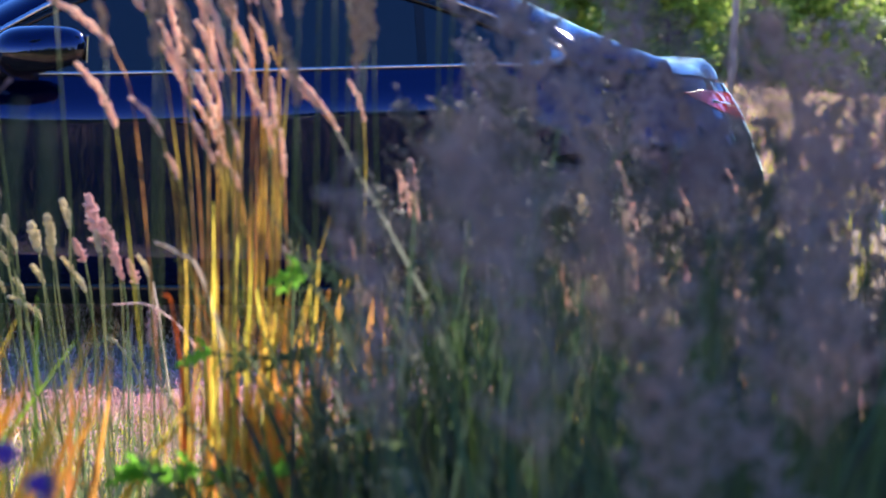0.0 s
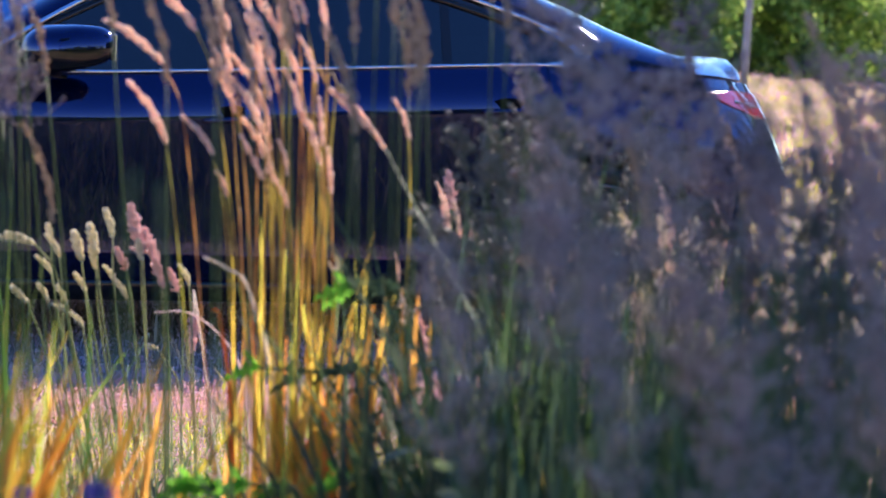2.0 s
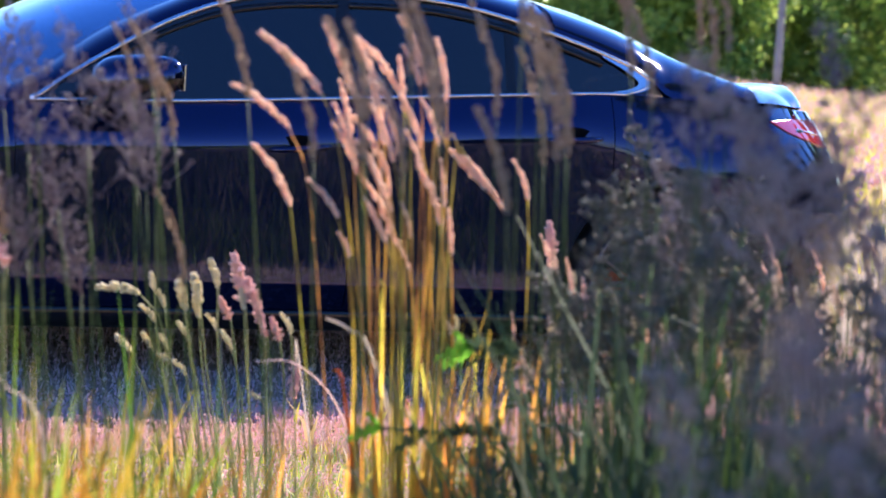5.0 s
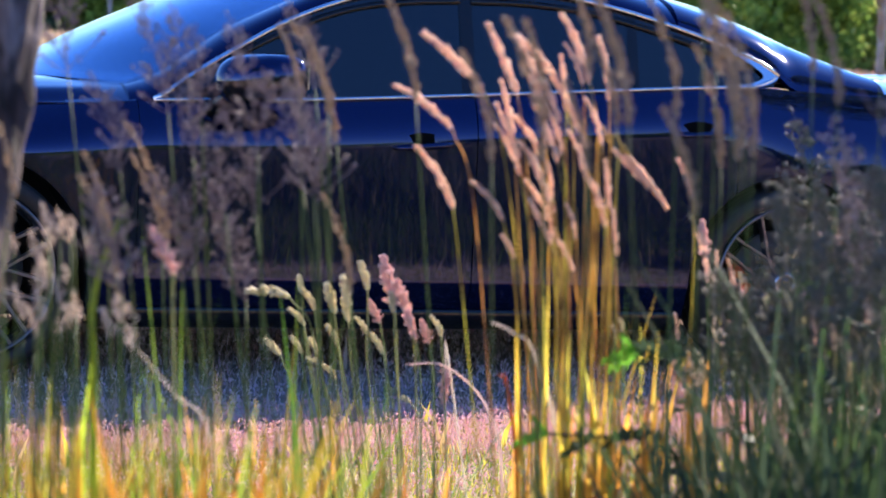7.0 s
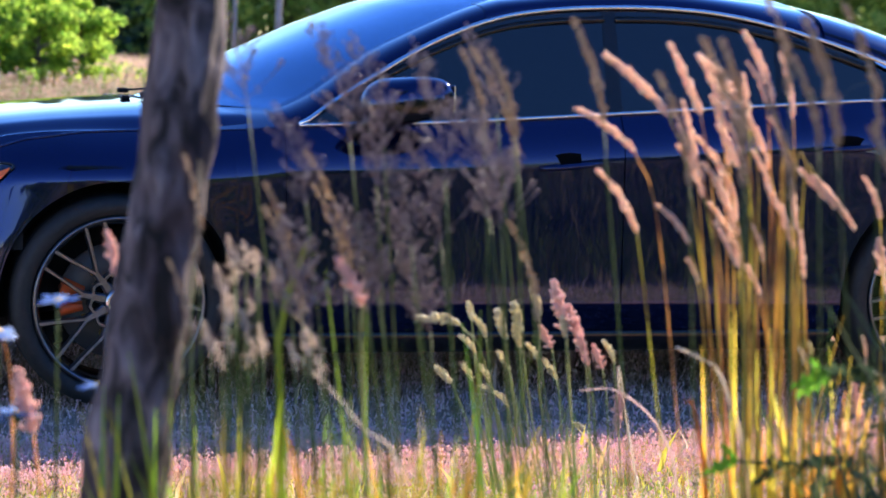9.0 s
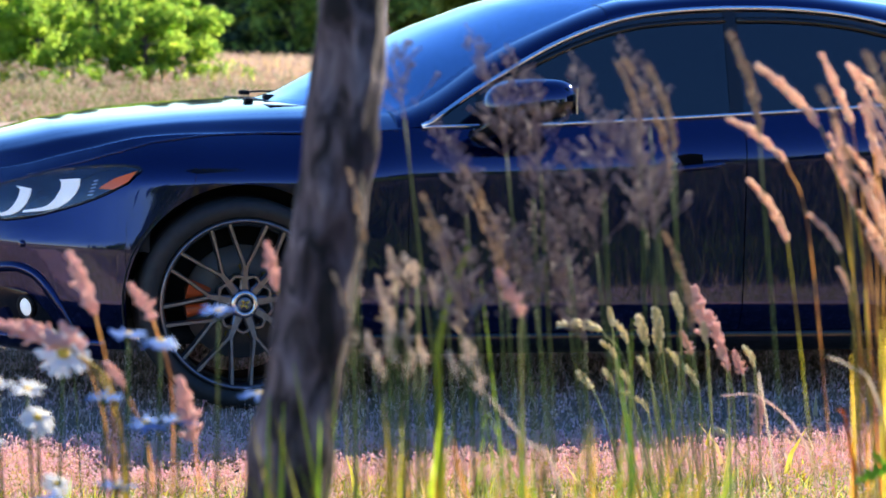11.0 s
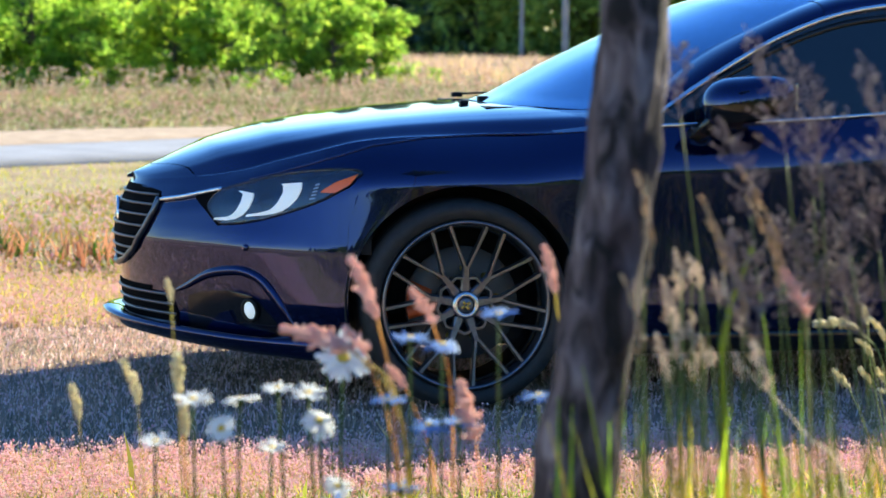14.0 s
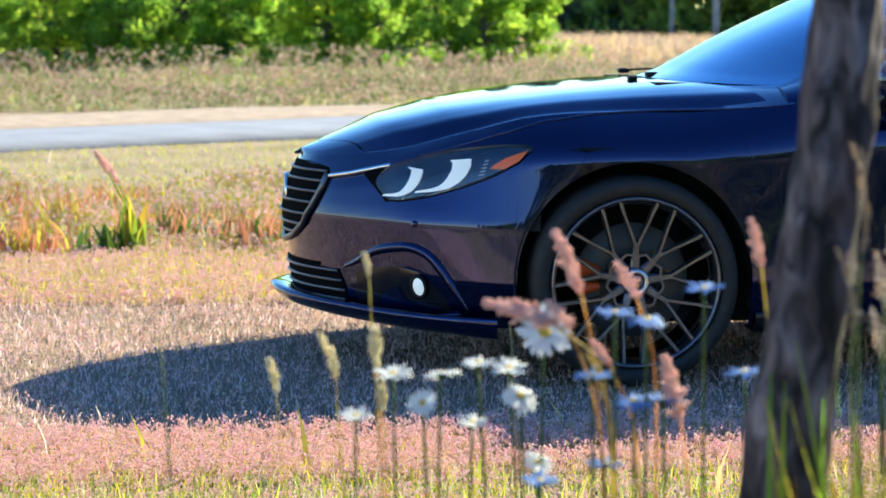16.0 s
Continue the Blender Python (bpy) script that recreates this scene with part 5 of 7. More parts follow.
# taller woods added away to one side, unseen, to darken the paintwork's reflections
for k in range(20):
    a_ = radians(44 + k * 3.6)
    copy_thing((fir_a, fir_b, oak_a)[k % 3], pose(-1 + (38 + 3 * (k % 3)) * math.sin(a_), -8 + (38 + 3 * (k % 3)) * math.cos(a_), -0.1, 0, 0, rb_.uniform(0, 360)) @ Matrix.Diagonal((2.1, 2.1, 2.3, 1)))


# ---- the tree beside the camera's way ----
def make_near_tree(name, label, at, axis, r0, crown_at, crown_r, seed, clumps=46):
    """axis: rows of x, y, z, radius factor from the root; the crown is high above."""
    rng = np.random.default_rng(seed)
    root = empty(name, label, "tree", (at[0], at[1], 0))
    A = catmull(axis, 16)
    n, m = len(A), 56
    th = np.linspace(0, 2 * np.pi, m, endpoint=False)
    P = np.zeros((n, m, 3))
    waves = [(rng.integers(1, 9), rng.uniform(-90, 90), rng.random() * 6.3, rng.uniform(0.004, 0.012)) for _ in range(34)]
    knobs = [(rng.random() * 6.3, rng.uniform(0.15, 1.25), rng.uniform(0.05, 0.20), rng.uniform(0.022, 0.065)) for _ in range(16)]
    for i in range(n):
        x, y, z, k = A[i]
        ridge = np.ones(m)
        for f_, g_, ph, am in waves:
            ridge += am * np.sin(f_ * th + g_ * z + ph)
        for a0, z0, am, sz in knobs:
            ridge += am * np.exp(-(((z - z0) / sz) ** 2) - (np.sin((th - a0) / 2) * 3.6) ** 2)
        ridge += 0.16 * (np.abs(np.sin(2.5 * th + 1.3 * z)) - 0.6) * np.clip(1.4 - z, 0.35, 1)
        P[i, :, 0] = x + r0 * k * ridge * np.cos(th)
        P[i, :, 1] = y + r0 * k * ridge * np.sin(th)
        P[i, :, 2] = z
    F = [(i * m + j, i * m + (j + 1) % m, (i + 1) * m + (j + 1) % m, (i + 1) * m + j) for i in range(n - 1) for j in range(m)]
    mesh_ob("trunk", P.reshape(-1, 3).tolist(), F, M_BARK, root)
    top = A[-1, :3]
    ends = []
    c0 = np.array(crown_at, float)
    for k in range(11):
        d = rng.normal(0, 1, 3)
        d /= np.linalg.norm(d)
        e = c0 + d * crown_r * np.array([0.8, 0.8, 0.7])
        mid = (top + e) / 2 + np.array([0, 0, 0.15])
        pts = catmull([top - np.array([0, 0, 0.05]), mid, e], 5)
        v, f = tube(pts, r0 * 0.45, 7, np.linspace(1, 0.15, len(pts)))
        mesh_ob("limb", v, f, M_BARK, root)
        ends += [e, mid * 0.3 + e * 0.7]
    d = rng.normal(0, 1, (clumps, 3))
    d /= np.linalg.norm(d, axis=1)[:, None]
    c = np.concatenate([np.array(ends), c0 + d * (crown_r * rng.random(clumps) ** 0.4)[:, None] * np.array([1, 1, 0.8])])
    v, f = leaf_cloud(c, rng.uniform(0.2, 0.42, len(c)) * crown_r, 70, 0.075, rng)
    mesh_ob("crown", v.tolist(), f.tolist(), L_CROWN, root, "", False)
    return root


make_near_tree("young_tree", "slim leaning tree with weathered grey-brown bark, grass round its foot", (-0.735, -4.85),
               [(-0.05, 0.0, -0.05, 1.9), (-0.045, 0, 0.12, 1.35), (-0.025, 0, 0.40, 1.10), (0.0, 0, 0.62, 1.04), (0.02, 0, 0.80, 1.04), (0.04, 0, 0.94, 1.0), (0.058, 0, 1.10, 0.92), (0.072, 0, 1.28, 0.88), (0.10, 0.02, 1.7, 0.85), (0.16, 0.05, 2.3, 0.75), (0.2, 0.1, 3.2, 0.65), (0.25, 0.15, 4.2, 0.5)],
               0.044, (0.3, 0.2, 5.2), 0.95, 31)
# unseen tree, added only to throw shade on the weeds
make_near_tree("shade_tree", "unseen leafy tree added to shade the weeds beside the path", (6.70, -1.68),
               [(0, 0, -0.05, 1.8), (0, 0, 0.3, 1.2), (0.03, 0, 1.5, 1.0), (0.02, 0.05, 3.0, 0.95), (0.0, 0.03, 4.5, 0.85)], 0.085, (0.0, 0.0, 5.62), 1.2, 32, 80)


# ---- grasses and flowers near the camera ----
H_GOLD = plant_material("golden_seed_head", [(0.99, 0.82, 0.70), (0.99, 0.92, 0.83), (0.98, 0.74, 0.64), (0.99, 0.88, 0.72)], 0.70)
H_CREAM = plant_material("cream_seed_head", [(0.88, 0.80, 0.56), (0.93, 0.87, 0.70), (0.78, 0.72, 0.44)], 0.5)
H_PINK = plant_material("pink_seed_head", [(0.94, 0.69, 0.64), (0.96, 0.79, 0.74), (0.90, 0.62, 0.58)], 0.5)
H_WISP = plant_material("pale_wisp", [(0.88, 0.76, 0.66), (0.92, 0.84, 0.74), (0.80, 0.66, 0.60)], 0.5)
H_TAN = plant_material("tan_seed_head", [(0.50, 0.38, 0.27), (0.60, 0.47, 0.34), (0.44, 0.33, 0.20)], 0.5)
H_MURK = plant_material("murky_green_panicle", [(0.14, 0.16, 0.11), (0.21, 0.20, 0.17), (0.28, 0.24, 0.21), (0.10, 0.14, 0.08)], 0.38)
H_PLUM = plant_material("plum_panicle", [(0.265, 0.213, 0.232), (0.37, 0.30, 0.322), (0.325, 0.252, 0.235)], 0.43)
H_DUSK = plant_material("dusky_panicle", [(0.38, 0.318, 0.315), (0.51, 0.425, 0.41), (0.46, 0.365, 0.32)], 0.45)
S_GOLD = plant_material("golden_stem", [(0.66, 0.50, 0.16), (0.48, 0.50, 0.12), (0.68, 0.42, 0.22), (0.36, 0.40, 0.10), (0.60, 0.36, 0.22)], 0.55, random_source="object", noise_scale=13.0, noise_cols=[(0.38, (0.58, 0.46, 0.46)), (0.58, (1.35, 1.28, 1.05))])
S_SAGE = plant_material("sage_stem", [(0.30, 0.34, 0.14), (0.40, 0.40, 0.20), (0.24, 0.30, 0.12)], 0.45, random_source="object")
B_SAGE = plant_material("sage_blade", [(0.16, 0.24, 0.10), (0.26, 0.32, 0.14), (0.12, 0.20, 0.09)], 0.45)
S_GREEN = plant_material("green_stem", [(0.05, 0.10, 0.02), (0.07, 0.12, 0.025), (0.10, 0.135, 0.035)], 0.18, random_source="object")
B_GREEN = plant_material("green_blade", [(0.06, 0.14, 0.02), (0.10, 0.20, 0.03), (0.19, 0.27, 0.04), (0.05, 0.10, 0.03)], 0.45)
B_RUST = plant_material("rusty_blade", [(0.66, 0.22, 0.02), (0.74, 0.34, 0.04), (0.48, 0.16, 0.02), (0.66, 0.46, 0.05), (0.26, 0.20, 0.03)], 0.36)
B_GOLD = plant_material("golden_blade", [(0.72, 0.46, 0.05), (0.80, 0.38, 0.06), (0.62, 0.56, 0.06), (0.78, 0.30, 0.06)], 0.55)
B_ORANGE = plant_material("orange_blade", [(0.92, 0.42, 0.06), (0.93, 0.56, 0.09), (0.88, 0.30, 0.09), (0.92, 0.66, 0.10)], 0.72, noise_scale=18.0, noise_cols=[(0.36, (0.60, 0.60, 0.60)), (0.54, (1.08, 1.05, 1.0))])
B_YELLOW = plant_material("yellow_blade", [(0.88, 0.72, 0.08), (0.80, 0.76, 0.12), (0.90, 0.60, 0.08), (0.60, 0.62, 0.10)], 0.7, noise_scale=16.0, noise_cols=[(0.36, (0.55, 0.58, 0.55)), (0.56, (1.1, 1.08, 1.0))])
B_LIME = plant_material("yellow_green_blade", [(0.40, 0.48, 0.05), (0.66, 0.58, 0.07), (0.24, 0.37, 0.05), (0.74, 0.45, 0.07)], 0.55)
B_BRIGHT = plant_material("sunlit_lime_blade", [(0.42, 0.62, 0.04), (0.54, 0.66, 0.06), (0.26, 0.46, 0.04)], 0.6)
B_SUNLIT = plant_material("sunlit_green_leaf", [(0.16, 0.46, 0.04), (0.24, 0.56, 0.05), (0.12, 0.36, 0.04)], 0.55)
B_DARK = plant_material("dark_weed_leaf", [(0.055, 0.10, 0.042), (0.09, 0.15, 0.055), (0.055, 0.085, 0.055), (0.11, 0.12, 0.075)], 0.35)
P_WHITE = plant_material("white_petal", [(0.85, 0.86, 0.88), (0.80, 0.82, 0.86)], 0.35)
# white petals with the blue of skylit shade put into their colour
P_WHITE_SHADED = plant_material("shaded_white_petal", [(0.17, 0.31, 0.72), (0.24, 0.39, 0.78)], 0.35)
P_YOLK = add_noise(material("yellow_disc", (0.75, 0.50, 0.04), 0.7), 400, [(0.3, (0.62, 0.36, 0.03)), (0.7, (0.80, 0.60, 0.06))], bump=0.6, bump_dist=0.002)
P_VIOLET = plant_material("violet_petal", [(0.16, 0.06, 0.42), (0.22, 0.09, 0.50)], 0.4)


def spikelets(axis_pts, radius, count, size, rng, spread_shape, droop=0.0, stalks=0.0):
    """Small pointed husks round an axis, as vertices and faces."""
    A = np.asarray(axis_pts, float)
    t = np.sort(rng.random(count))
    k = t * (len(A) - 1)
    i = np.minimum(k.astype(int), len(A) - 2)
    C = A[i] + (A[i + 1] - A[i]) * (k - i)[:, None]
    az = rng.random(count) * 2 * np.pi
    rad = radius * spread_shape(t) * (0.35 + 0.65 * rng.random(count) ** 0.6)
    out = np.stack([np.cos(az), np.sin(az), np.zeros(count)], 1)
    C = C + out * rad[:, None] + np.array([0, 0, 1.0]) * (0.6 - droop) * rad[:, None]
    up = np.array([0, 0, 1.0]) * 0.85 + out * 0.5
    up /= np.linalg.norm(up, axis=1)[:, None]
    s1 = np.cross(up, out + 0.01)
    s1 /= np.linalg.norm(s1, axis=1)[:, None]
    s2 = np.cross(up, s1)
    L = size * (0.7 + 0.6 * rng.random(count))[:, None]
    W = L * 0.30
    V = np.stack([C - up * L * 0.5, C + s1 * W, C + s2 * W, C - s1 * W, C - s2 * W, C + up * L * 0.6], 1).reshape(-1, 3)
    b = np.arange(count)[:, None] * 6
    F = np.concatenate([b + np.array([q_]) for q_ in ((0, 2, 1), (0, 3, 2), (0, 4, 3), (0, 1, 4), (5, 1, 2), (5, 2, 3), (5, 3, 4), (5, 4, 1))], 0)
    return V, F


def head_mesh(name, length, radius, count, size, mat, seed, shape, bend=0.0, whorls=0):
    """A seed head along +z, its foot at the origin."""
    rng = np.random.default_rng(seed)
    z = np.linspace(0, 1, 9)
    axis = np.stack([-bend * z**2 * length, 0 * z, z * length], 1)
    v, f = spikelets(axis, radius, count, size, rng, shape)
    V, F = v.tolist(), f.tolist()
    tv, tf = tube(axis, 0.0009, 4, np.linspace(1, 0.4, 9))
    F += [tuple(i + len(V) for i in q_) for q_ in tf]
    V += tv
    for k in range(whorls):  # side branches with husks of their own
        t0 = k / whorls
        az = rng.random() * 2 * math.pi
        ln = radius * 1.9 * (1 - 0.75 * t0) * (0.6 + 0.5 * rng.random())
        p0 = np.array([-bend * t0**2 * length, 0, t0 * length * 0.85])
        p1 = p0 + np.array([math.cos(az) * ln, math.sin(az) * ln, ln * (0.5 + 0.6 * rng.random())])
        br = np.linspace(p0, p1, 4)
        bv, bf = spikelets(br[1:], size * 0.9, int(count * 0.10) + 4, size, rng, lambda t: np.ones_like(t))
        F += [tuple(i + len(V) for i in q_) for q_ in bf.tolist()]
        V += bv.tolist()
        tv, tf = tube(br, 0.0006, 3)
        F += [tuple(i + len(V) for i in q_) for q_ in tf]
        V += tv
    me = bpy.data.meshes.new(name)
    me.from_pydata(V, [], [tuple(q_) for q_ in F])
    me.materials.append(mat)
    me.update()
    return me


spindle = lambda t: np.sin(np.pi * np.clip(0.12 + 0.80 * t, 0, 1)) ** 0.7
lobed = lambda t: np.clip(np.sin(np.pi * np.clip(0.1 + 0.85 * t, 0, 1)) ** 0.6 * (0.75 + 0.25 * np.sin(22 * t)), 0.1, 1)
taper = lambda t: 1.0 - 0.8 * t
HEADS = {
    "gold": [head_mesh("seed_head", 0.100, 0.0064, 250, 0.0058, H_GOLD, 40 + k, lobed, 0.05 + 0.07 * k) for k in range(4)],
    "cream": [head_mesh("seed_head", 0.044 + 0.010 * k, 0.0068, 110, 0.0075, H_CREAM, 50 + k, spindle, 0.15 * k) for k in range(3)],
    "pink": [head_mesh("seed_head", 0.070 + 0.012 * k, 0.0100, 260, 0.0058, H_PINK, 60 + k, lobed, 0.1, 9) for k in range(3)],
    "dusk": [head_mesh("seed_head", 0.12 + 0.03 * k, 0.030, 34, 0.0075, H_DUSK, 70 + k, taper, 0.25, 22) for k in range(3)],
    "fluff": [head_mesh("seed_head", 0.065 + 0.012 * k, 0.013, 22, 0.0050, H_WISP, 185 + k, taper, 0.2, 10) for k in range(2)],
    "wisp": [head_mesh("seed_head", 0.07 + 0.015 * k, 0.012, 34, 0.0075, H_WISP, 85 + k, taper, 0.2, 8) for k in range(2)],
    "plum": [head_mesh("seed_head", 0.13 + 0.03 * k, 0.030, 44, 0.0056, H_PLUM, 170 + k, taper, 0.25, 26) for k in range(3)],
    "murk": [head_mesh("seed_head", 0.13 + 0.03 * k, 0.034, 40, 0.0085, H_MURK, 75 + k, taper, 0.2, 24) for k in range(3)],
    "duskgold": [head_mesh("seed_head", 0.12 + 0.03 * k, 0.0062, 120, 0.0075, H_TAN, 80 + k, lobed, 0.30) for k in range(2)],
}


def align_z(d):
    """Turns +z to d, with x kept near the world's x."""
    z_ = Vector(d).normalized()
    y_ = z_.cross(Vector((1, 0, 0))).normalized()
    x_ = y_.cross(z_)
    return Matrix((x_, y_, z_)).transposed().to_4x4()


class Clump:
    """A tuft of grass: an empty with stems, blades and seed heads."""

    def __init__(self, x, y, label, category="grass", name="grass_clump", group="tall grasses by the path", seed=0):
        self.root = empty(name, label, category, (x, y, 0), group)
        self.at = np.array([x, y, 0.0])
        self.rng = np.random.default_rng(seed)

    def stem(self, foot, tip, kind=None, mat=None, r=0.0016, sag=0.35, scale=1.0, droop=0.0):
        """foot: x, y on the ground; tip: where the head begins; all in the world."""
        b = np.array([foot[0], foot[1], 0.0]) - self.at
        e = np.array(tip, float) - self.at
        m = b * (1 - 0.55) + e * 0.55
        m[:2] = b[:2] + (e[:2] - b[:2]) * (0.55 - sag * 0.5)
        pts = catmull([b, m, e], 6)
        st = tube_ob("stem", pts, r, mat or S_GOLD, self.root, "", 4, np.linspace(1.25, 0.7, len(pts)))
        if kind:
            me = HEADS[kind][int(self.rng.integers(len(HEADS[kind])))]
            hd = new("seed_head", me)
            hd.parent = st
            hd["kind"] = "stuff"
            d = pts[-1] - pts[-3]
            d = d / np.linalg.norm(d)
            d[2] -= droop
            hd.matrix_basis = Matrix.Translation(pts[-1]) @ align_z(d) @ Matrix.Rotation(float(self.rng.random() * 0.8 - 0.4), 4, "Z") @ Matrix.Diagonal((scale, scale, scale, 1))
        return st

    def leaning(self, foot, base, tip, kind, mat, r=0.0017, drop=0.05, run=0.07):
        """A stalk that bends over so that its head runs from base to tip."""
        b, e, t = np.array([foot[0], foot[1], 0.0]) - self.at, np.array(base) - self.at, np.array(tip) - self.at
        d = (t - e) / np.linalg.norm(t - e)
        m = e - d * run - np.array([0, 0, drop])
        pts = catmull([b, b * 0.40 + m * 0.60, m, e], 5)
        st = tube_ob("stem", pts, r, mat, self.root, "", 4, np.linspace(1.25, 0.7, len(pts)))
        me = HEADS[kind][int(self.rng.integers(len(HEADS[kind])))]
        hd = new("seed_head", me)
        hd.parent = st
        hd["kind"] = "stuff"
        k = np.linalg.norm(t - e) / max(v.co.z for v in me.vertices)
        w = min(max(k, 0.7), 1.25)
        hd.matrix_basis = Matrix.Translation(e) @ align_z(d) @ Matrix.Diagonal((w, w, k, 1))

    def stalk(self, points, r, mat, flat=1.0):
        """A bare bent stalk through world points."""
        pts = catmull([np.array(q_, float) - self.at for q_ in points], 6)
        return tube_ob("stalk", pts, r, mat, self.root, "", 5, np.linspace(1.1, 0.5, len(pts)), flat)

    def leaves(self, n, spread, h, wid, mat, lean=0.35, centre=(0, 0), name="blade_tuft", spread_y=None):
        """Long arching blades in one tuft."""
        rng = self.rng
        V, F = [], []
        for k in range(n):
            bx, by = centre[0] + rng.normal(0, spread), centre[1] + rng.normal(0, spread if spread_y is None else spread_y)
            az, hh, ln = rng.random() * 2 * math.pi, h[0] + (h[1] - h[0]) * rng.random(), lean * rng.random()
            w = wid * (0.6 + 0.8 * rng.random())
            tw = rng.random() * 3.1
            side = np.array([math.cos(tw), math.sin(tw), 0])
            o = len(V)
            for t in (0, 0.3, 0.55, 0.78, 1.0):
                p = np.array([bx + math.cos(az) * ln * hh * t**2.2, by + math.sin(az) * ln * hh * t**2.2, hh * (t - 0.12 * ln * t**3)])
                ww = w * (1 - t**2.5) * 0.5 + 0.0004
                V += [(p - side * ww).tolist(), (p + side * ww + np.array([0, 0, 0.001])).tolist()]
            F += [(o + 2 * i, o + 2 * i + 1, o + 2 * i + 3, o + 2 * i + 2) for i in range(4)]
        return tagged(mesh_ob(name, V, F, mat, self.root, "", True), kind="stuff")


# golden grasses that stand in the sun: foot, head's base and head's tip
g = Clump(0.15, -4.65, "tall golden grass with pinkish seed heads, lit from behind", seed=1)
r1 = random.Random(3)
GOLD_OUTER = ((0.101, -0.019, 1.1, -0.116, 1.188), (0.039, -0.056, 1.051, -0.14, 1.121), (0.042, -0.036, 0.943, -0.079, 1.036), (0.068, 0.008, 0.935, -0.03, 0.995),
              (0.117, 0.029, 1.101, -0.023, 1.197), (0.134, 0.064, 1.042, 0.039, 1.12), (0.146, 0.126, 1.104, 0.07, 1.193), (0.167, 0.146, 1.116, 0.131, 1.176),
              (0.125, 0.057, 1.012, 0.014, 1.09), (0.101, 0.051, 0.875, 0.037, 0.913), (0.331, 0.322, 0.962, 0.311, 1.023), (0.125, 0.066, 0.989, 0.027, 1.064))
GOLD_INNER = ((0.134, 0.098, 1.012, 0.062, 1.095), (0.142, 0.115, 0.99, 0.075, 1.08), (0.154, 0.126, 1.02, 0.102, 1.092), (0.175, 0.159, 1.029, 0.126, 1.108),
              (0.188, 0.166, 1.036, 0.147, 1.104), (0.134, 0.096, 0.959, 0.056, 1.046), (0.15, 0.126, 0.937, 0.085, 1.02), (0.125, 0.086, 0.902, 0.047, 0.966),
              (0.158, 0.136, 0.898, 0.103, 0.99), (0.167, 0.146, 0.86, 0.122, 0.921), (0.2, 0.184, 0.922, 0.163, 1.013), (0.146, 0.1, 1.065, 0.063, 1.147), (0.179, 0.157, 0.983, 0.141, 1.059), (0.19, 0.16, 1.117, 0.117, 1.217), (0.228, 0.198, 1.095, 0.184, 1.186), (0.118, 0.088, 1.083, 0.07, 1.181), (0.165, 0.135, 1.077, 0.124, 1.157), (0.141, 0.111, 1.031, 0.089, 1.129))
for k, (fx, bx, bz, tx, tz) in enumerate(GOLD_OUTER + GOLD_INNER):
    y = -4.65 + r1.uniform(-0.06, 0.07)
    fx, bx, tx = fx + (fx - bx) * 0.9, bx + 0.06 * (fx - bx) + 0.006, tx + 0.10 * (fx - tx) + 0.006
    g.leaning((fx, y + r1.uniform(-0.02, 0.02)), (bx, y, bz), (tx, y, tz), "gold", S_GOLD, 0.0012, 0.06, 0.05)
for k in range(12):  # shorter stems inside the tuft
    x, y, z = r1.uniform(0.09, 0.22), -4.65 + r1.uniform(-0.05, 0.08), r1.uniform(0.80, 0.98)
    g.stem((x + 0.05, y), (x, y, z), "gold" if k % 3 == 0 else None, S_GOLD, 0.0012, 0.4, r1.uniform(0.5, 0.8))
for x, z in ((0.205, 1.030), (0.225, 1.022), (0.238, 1.006)):  # heads that nod over at the tuft's edge
    g.leaning((0.215, -4.62), (x, -4.62, z), (x + 0.062, -4.62, z - 0.052), "gold", S_GOLD, 0.0016, 0.02, 0.03)
g.leaves(9, 0.050, (0.68, 0.90), 0.010, B_YELLOW, 0.12, (0.02, 0.0), spread_y=0.04)
g.leaves(16, 0.055, (0.64, 0.84), 0.018, B_YELLOW, 0.14, (0.045, -0.01), spread_y=0.04)
g.leaves(54, 0.068, (0.56, 0.77), 0.024, B_ORANGE, 0.10, (0.06, -0.02), spread_y=0.05)
g.leaves(10, 0.06, (0.50, 0.86), 0.007, B_LIME, 0.2, (0.02, 0.0))
g.stalk([(0.18, -4.64, 0.0), (0.15, -4.64, 0.55), (0.098, -4.65, 0.741), (0.060, -4.65, 0.778), (0.028, -4.65, 0.792)], 0.0032, H_WISP)
g.stalk([(0.10, -4.66, 0.0), (0.08, -4.66, 0.52), (0.055, -4.66, 0.70), (0.040, -4.66, 0.722)], 0.0036, B_ORANGE)

# low cream grasses, all leaning one way
c = Clump(0.18, -3.75, "low tuft of pale cream timothy-like grass", seed=2)
CREAM = ((0.029, 0.7, 0.006, 0.745), (0.04, 0.714, 0.027, 0.748), (0.079, 0.69, 0.052, 0.743), (0.099, 0.705, 0.074, 0.758), (0.11, 0.738, 0.096, 0.791), (0.03, 0.666, 0.002, 0.703),
         (0.027, 0.618, 0.003, 0.652), (-0.008, 0.614, -0.053, 0.643), (0.096, 0.632, 0.067, 0.671), (0.142, 0.632, 0.112, 0.671), (0.143, 0.651, 0.13, 0.685), (0.044, 0.604, 0.021, 0.628),
         (0.088, 0.574, 0.064, 0.608), (0.175, 0.695, 0.163, 0.734), (0.263, 0.654, 0.249, 0.695), (0.208, 0.543, 0.183, 0.551), (0.064, 0.613, 0.041, 0.647), (0.105, 0.676, 0.088, 0.719))
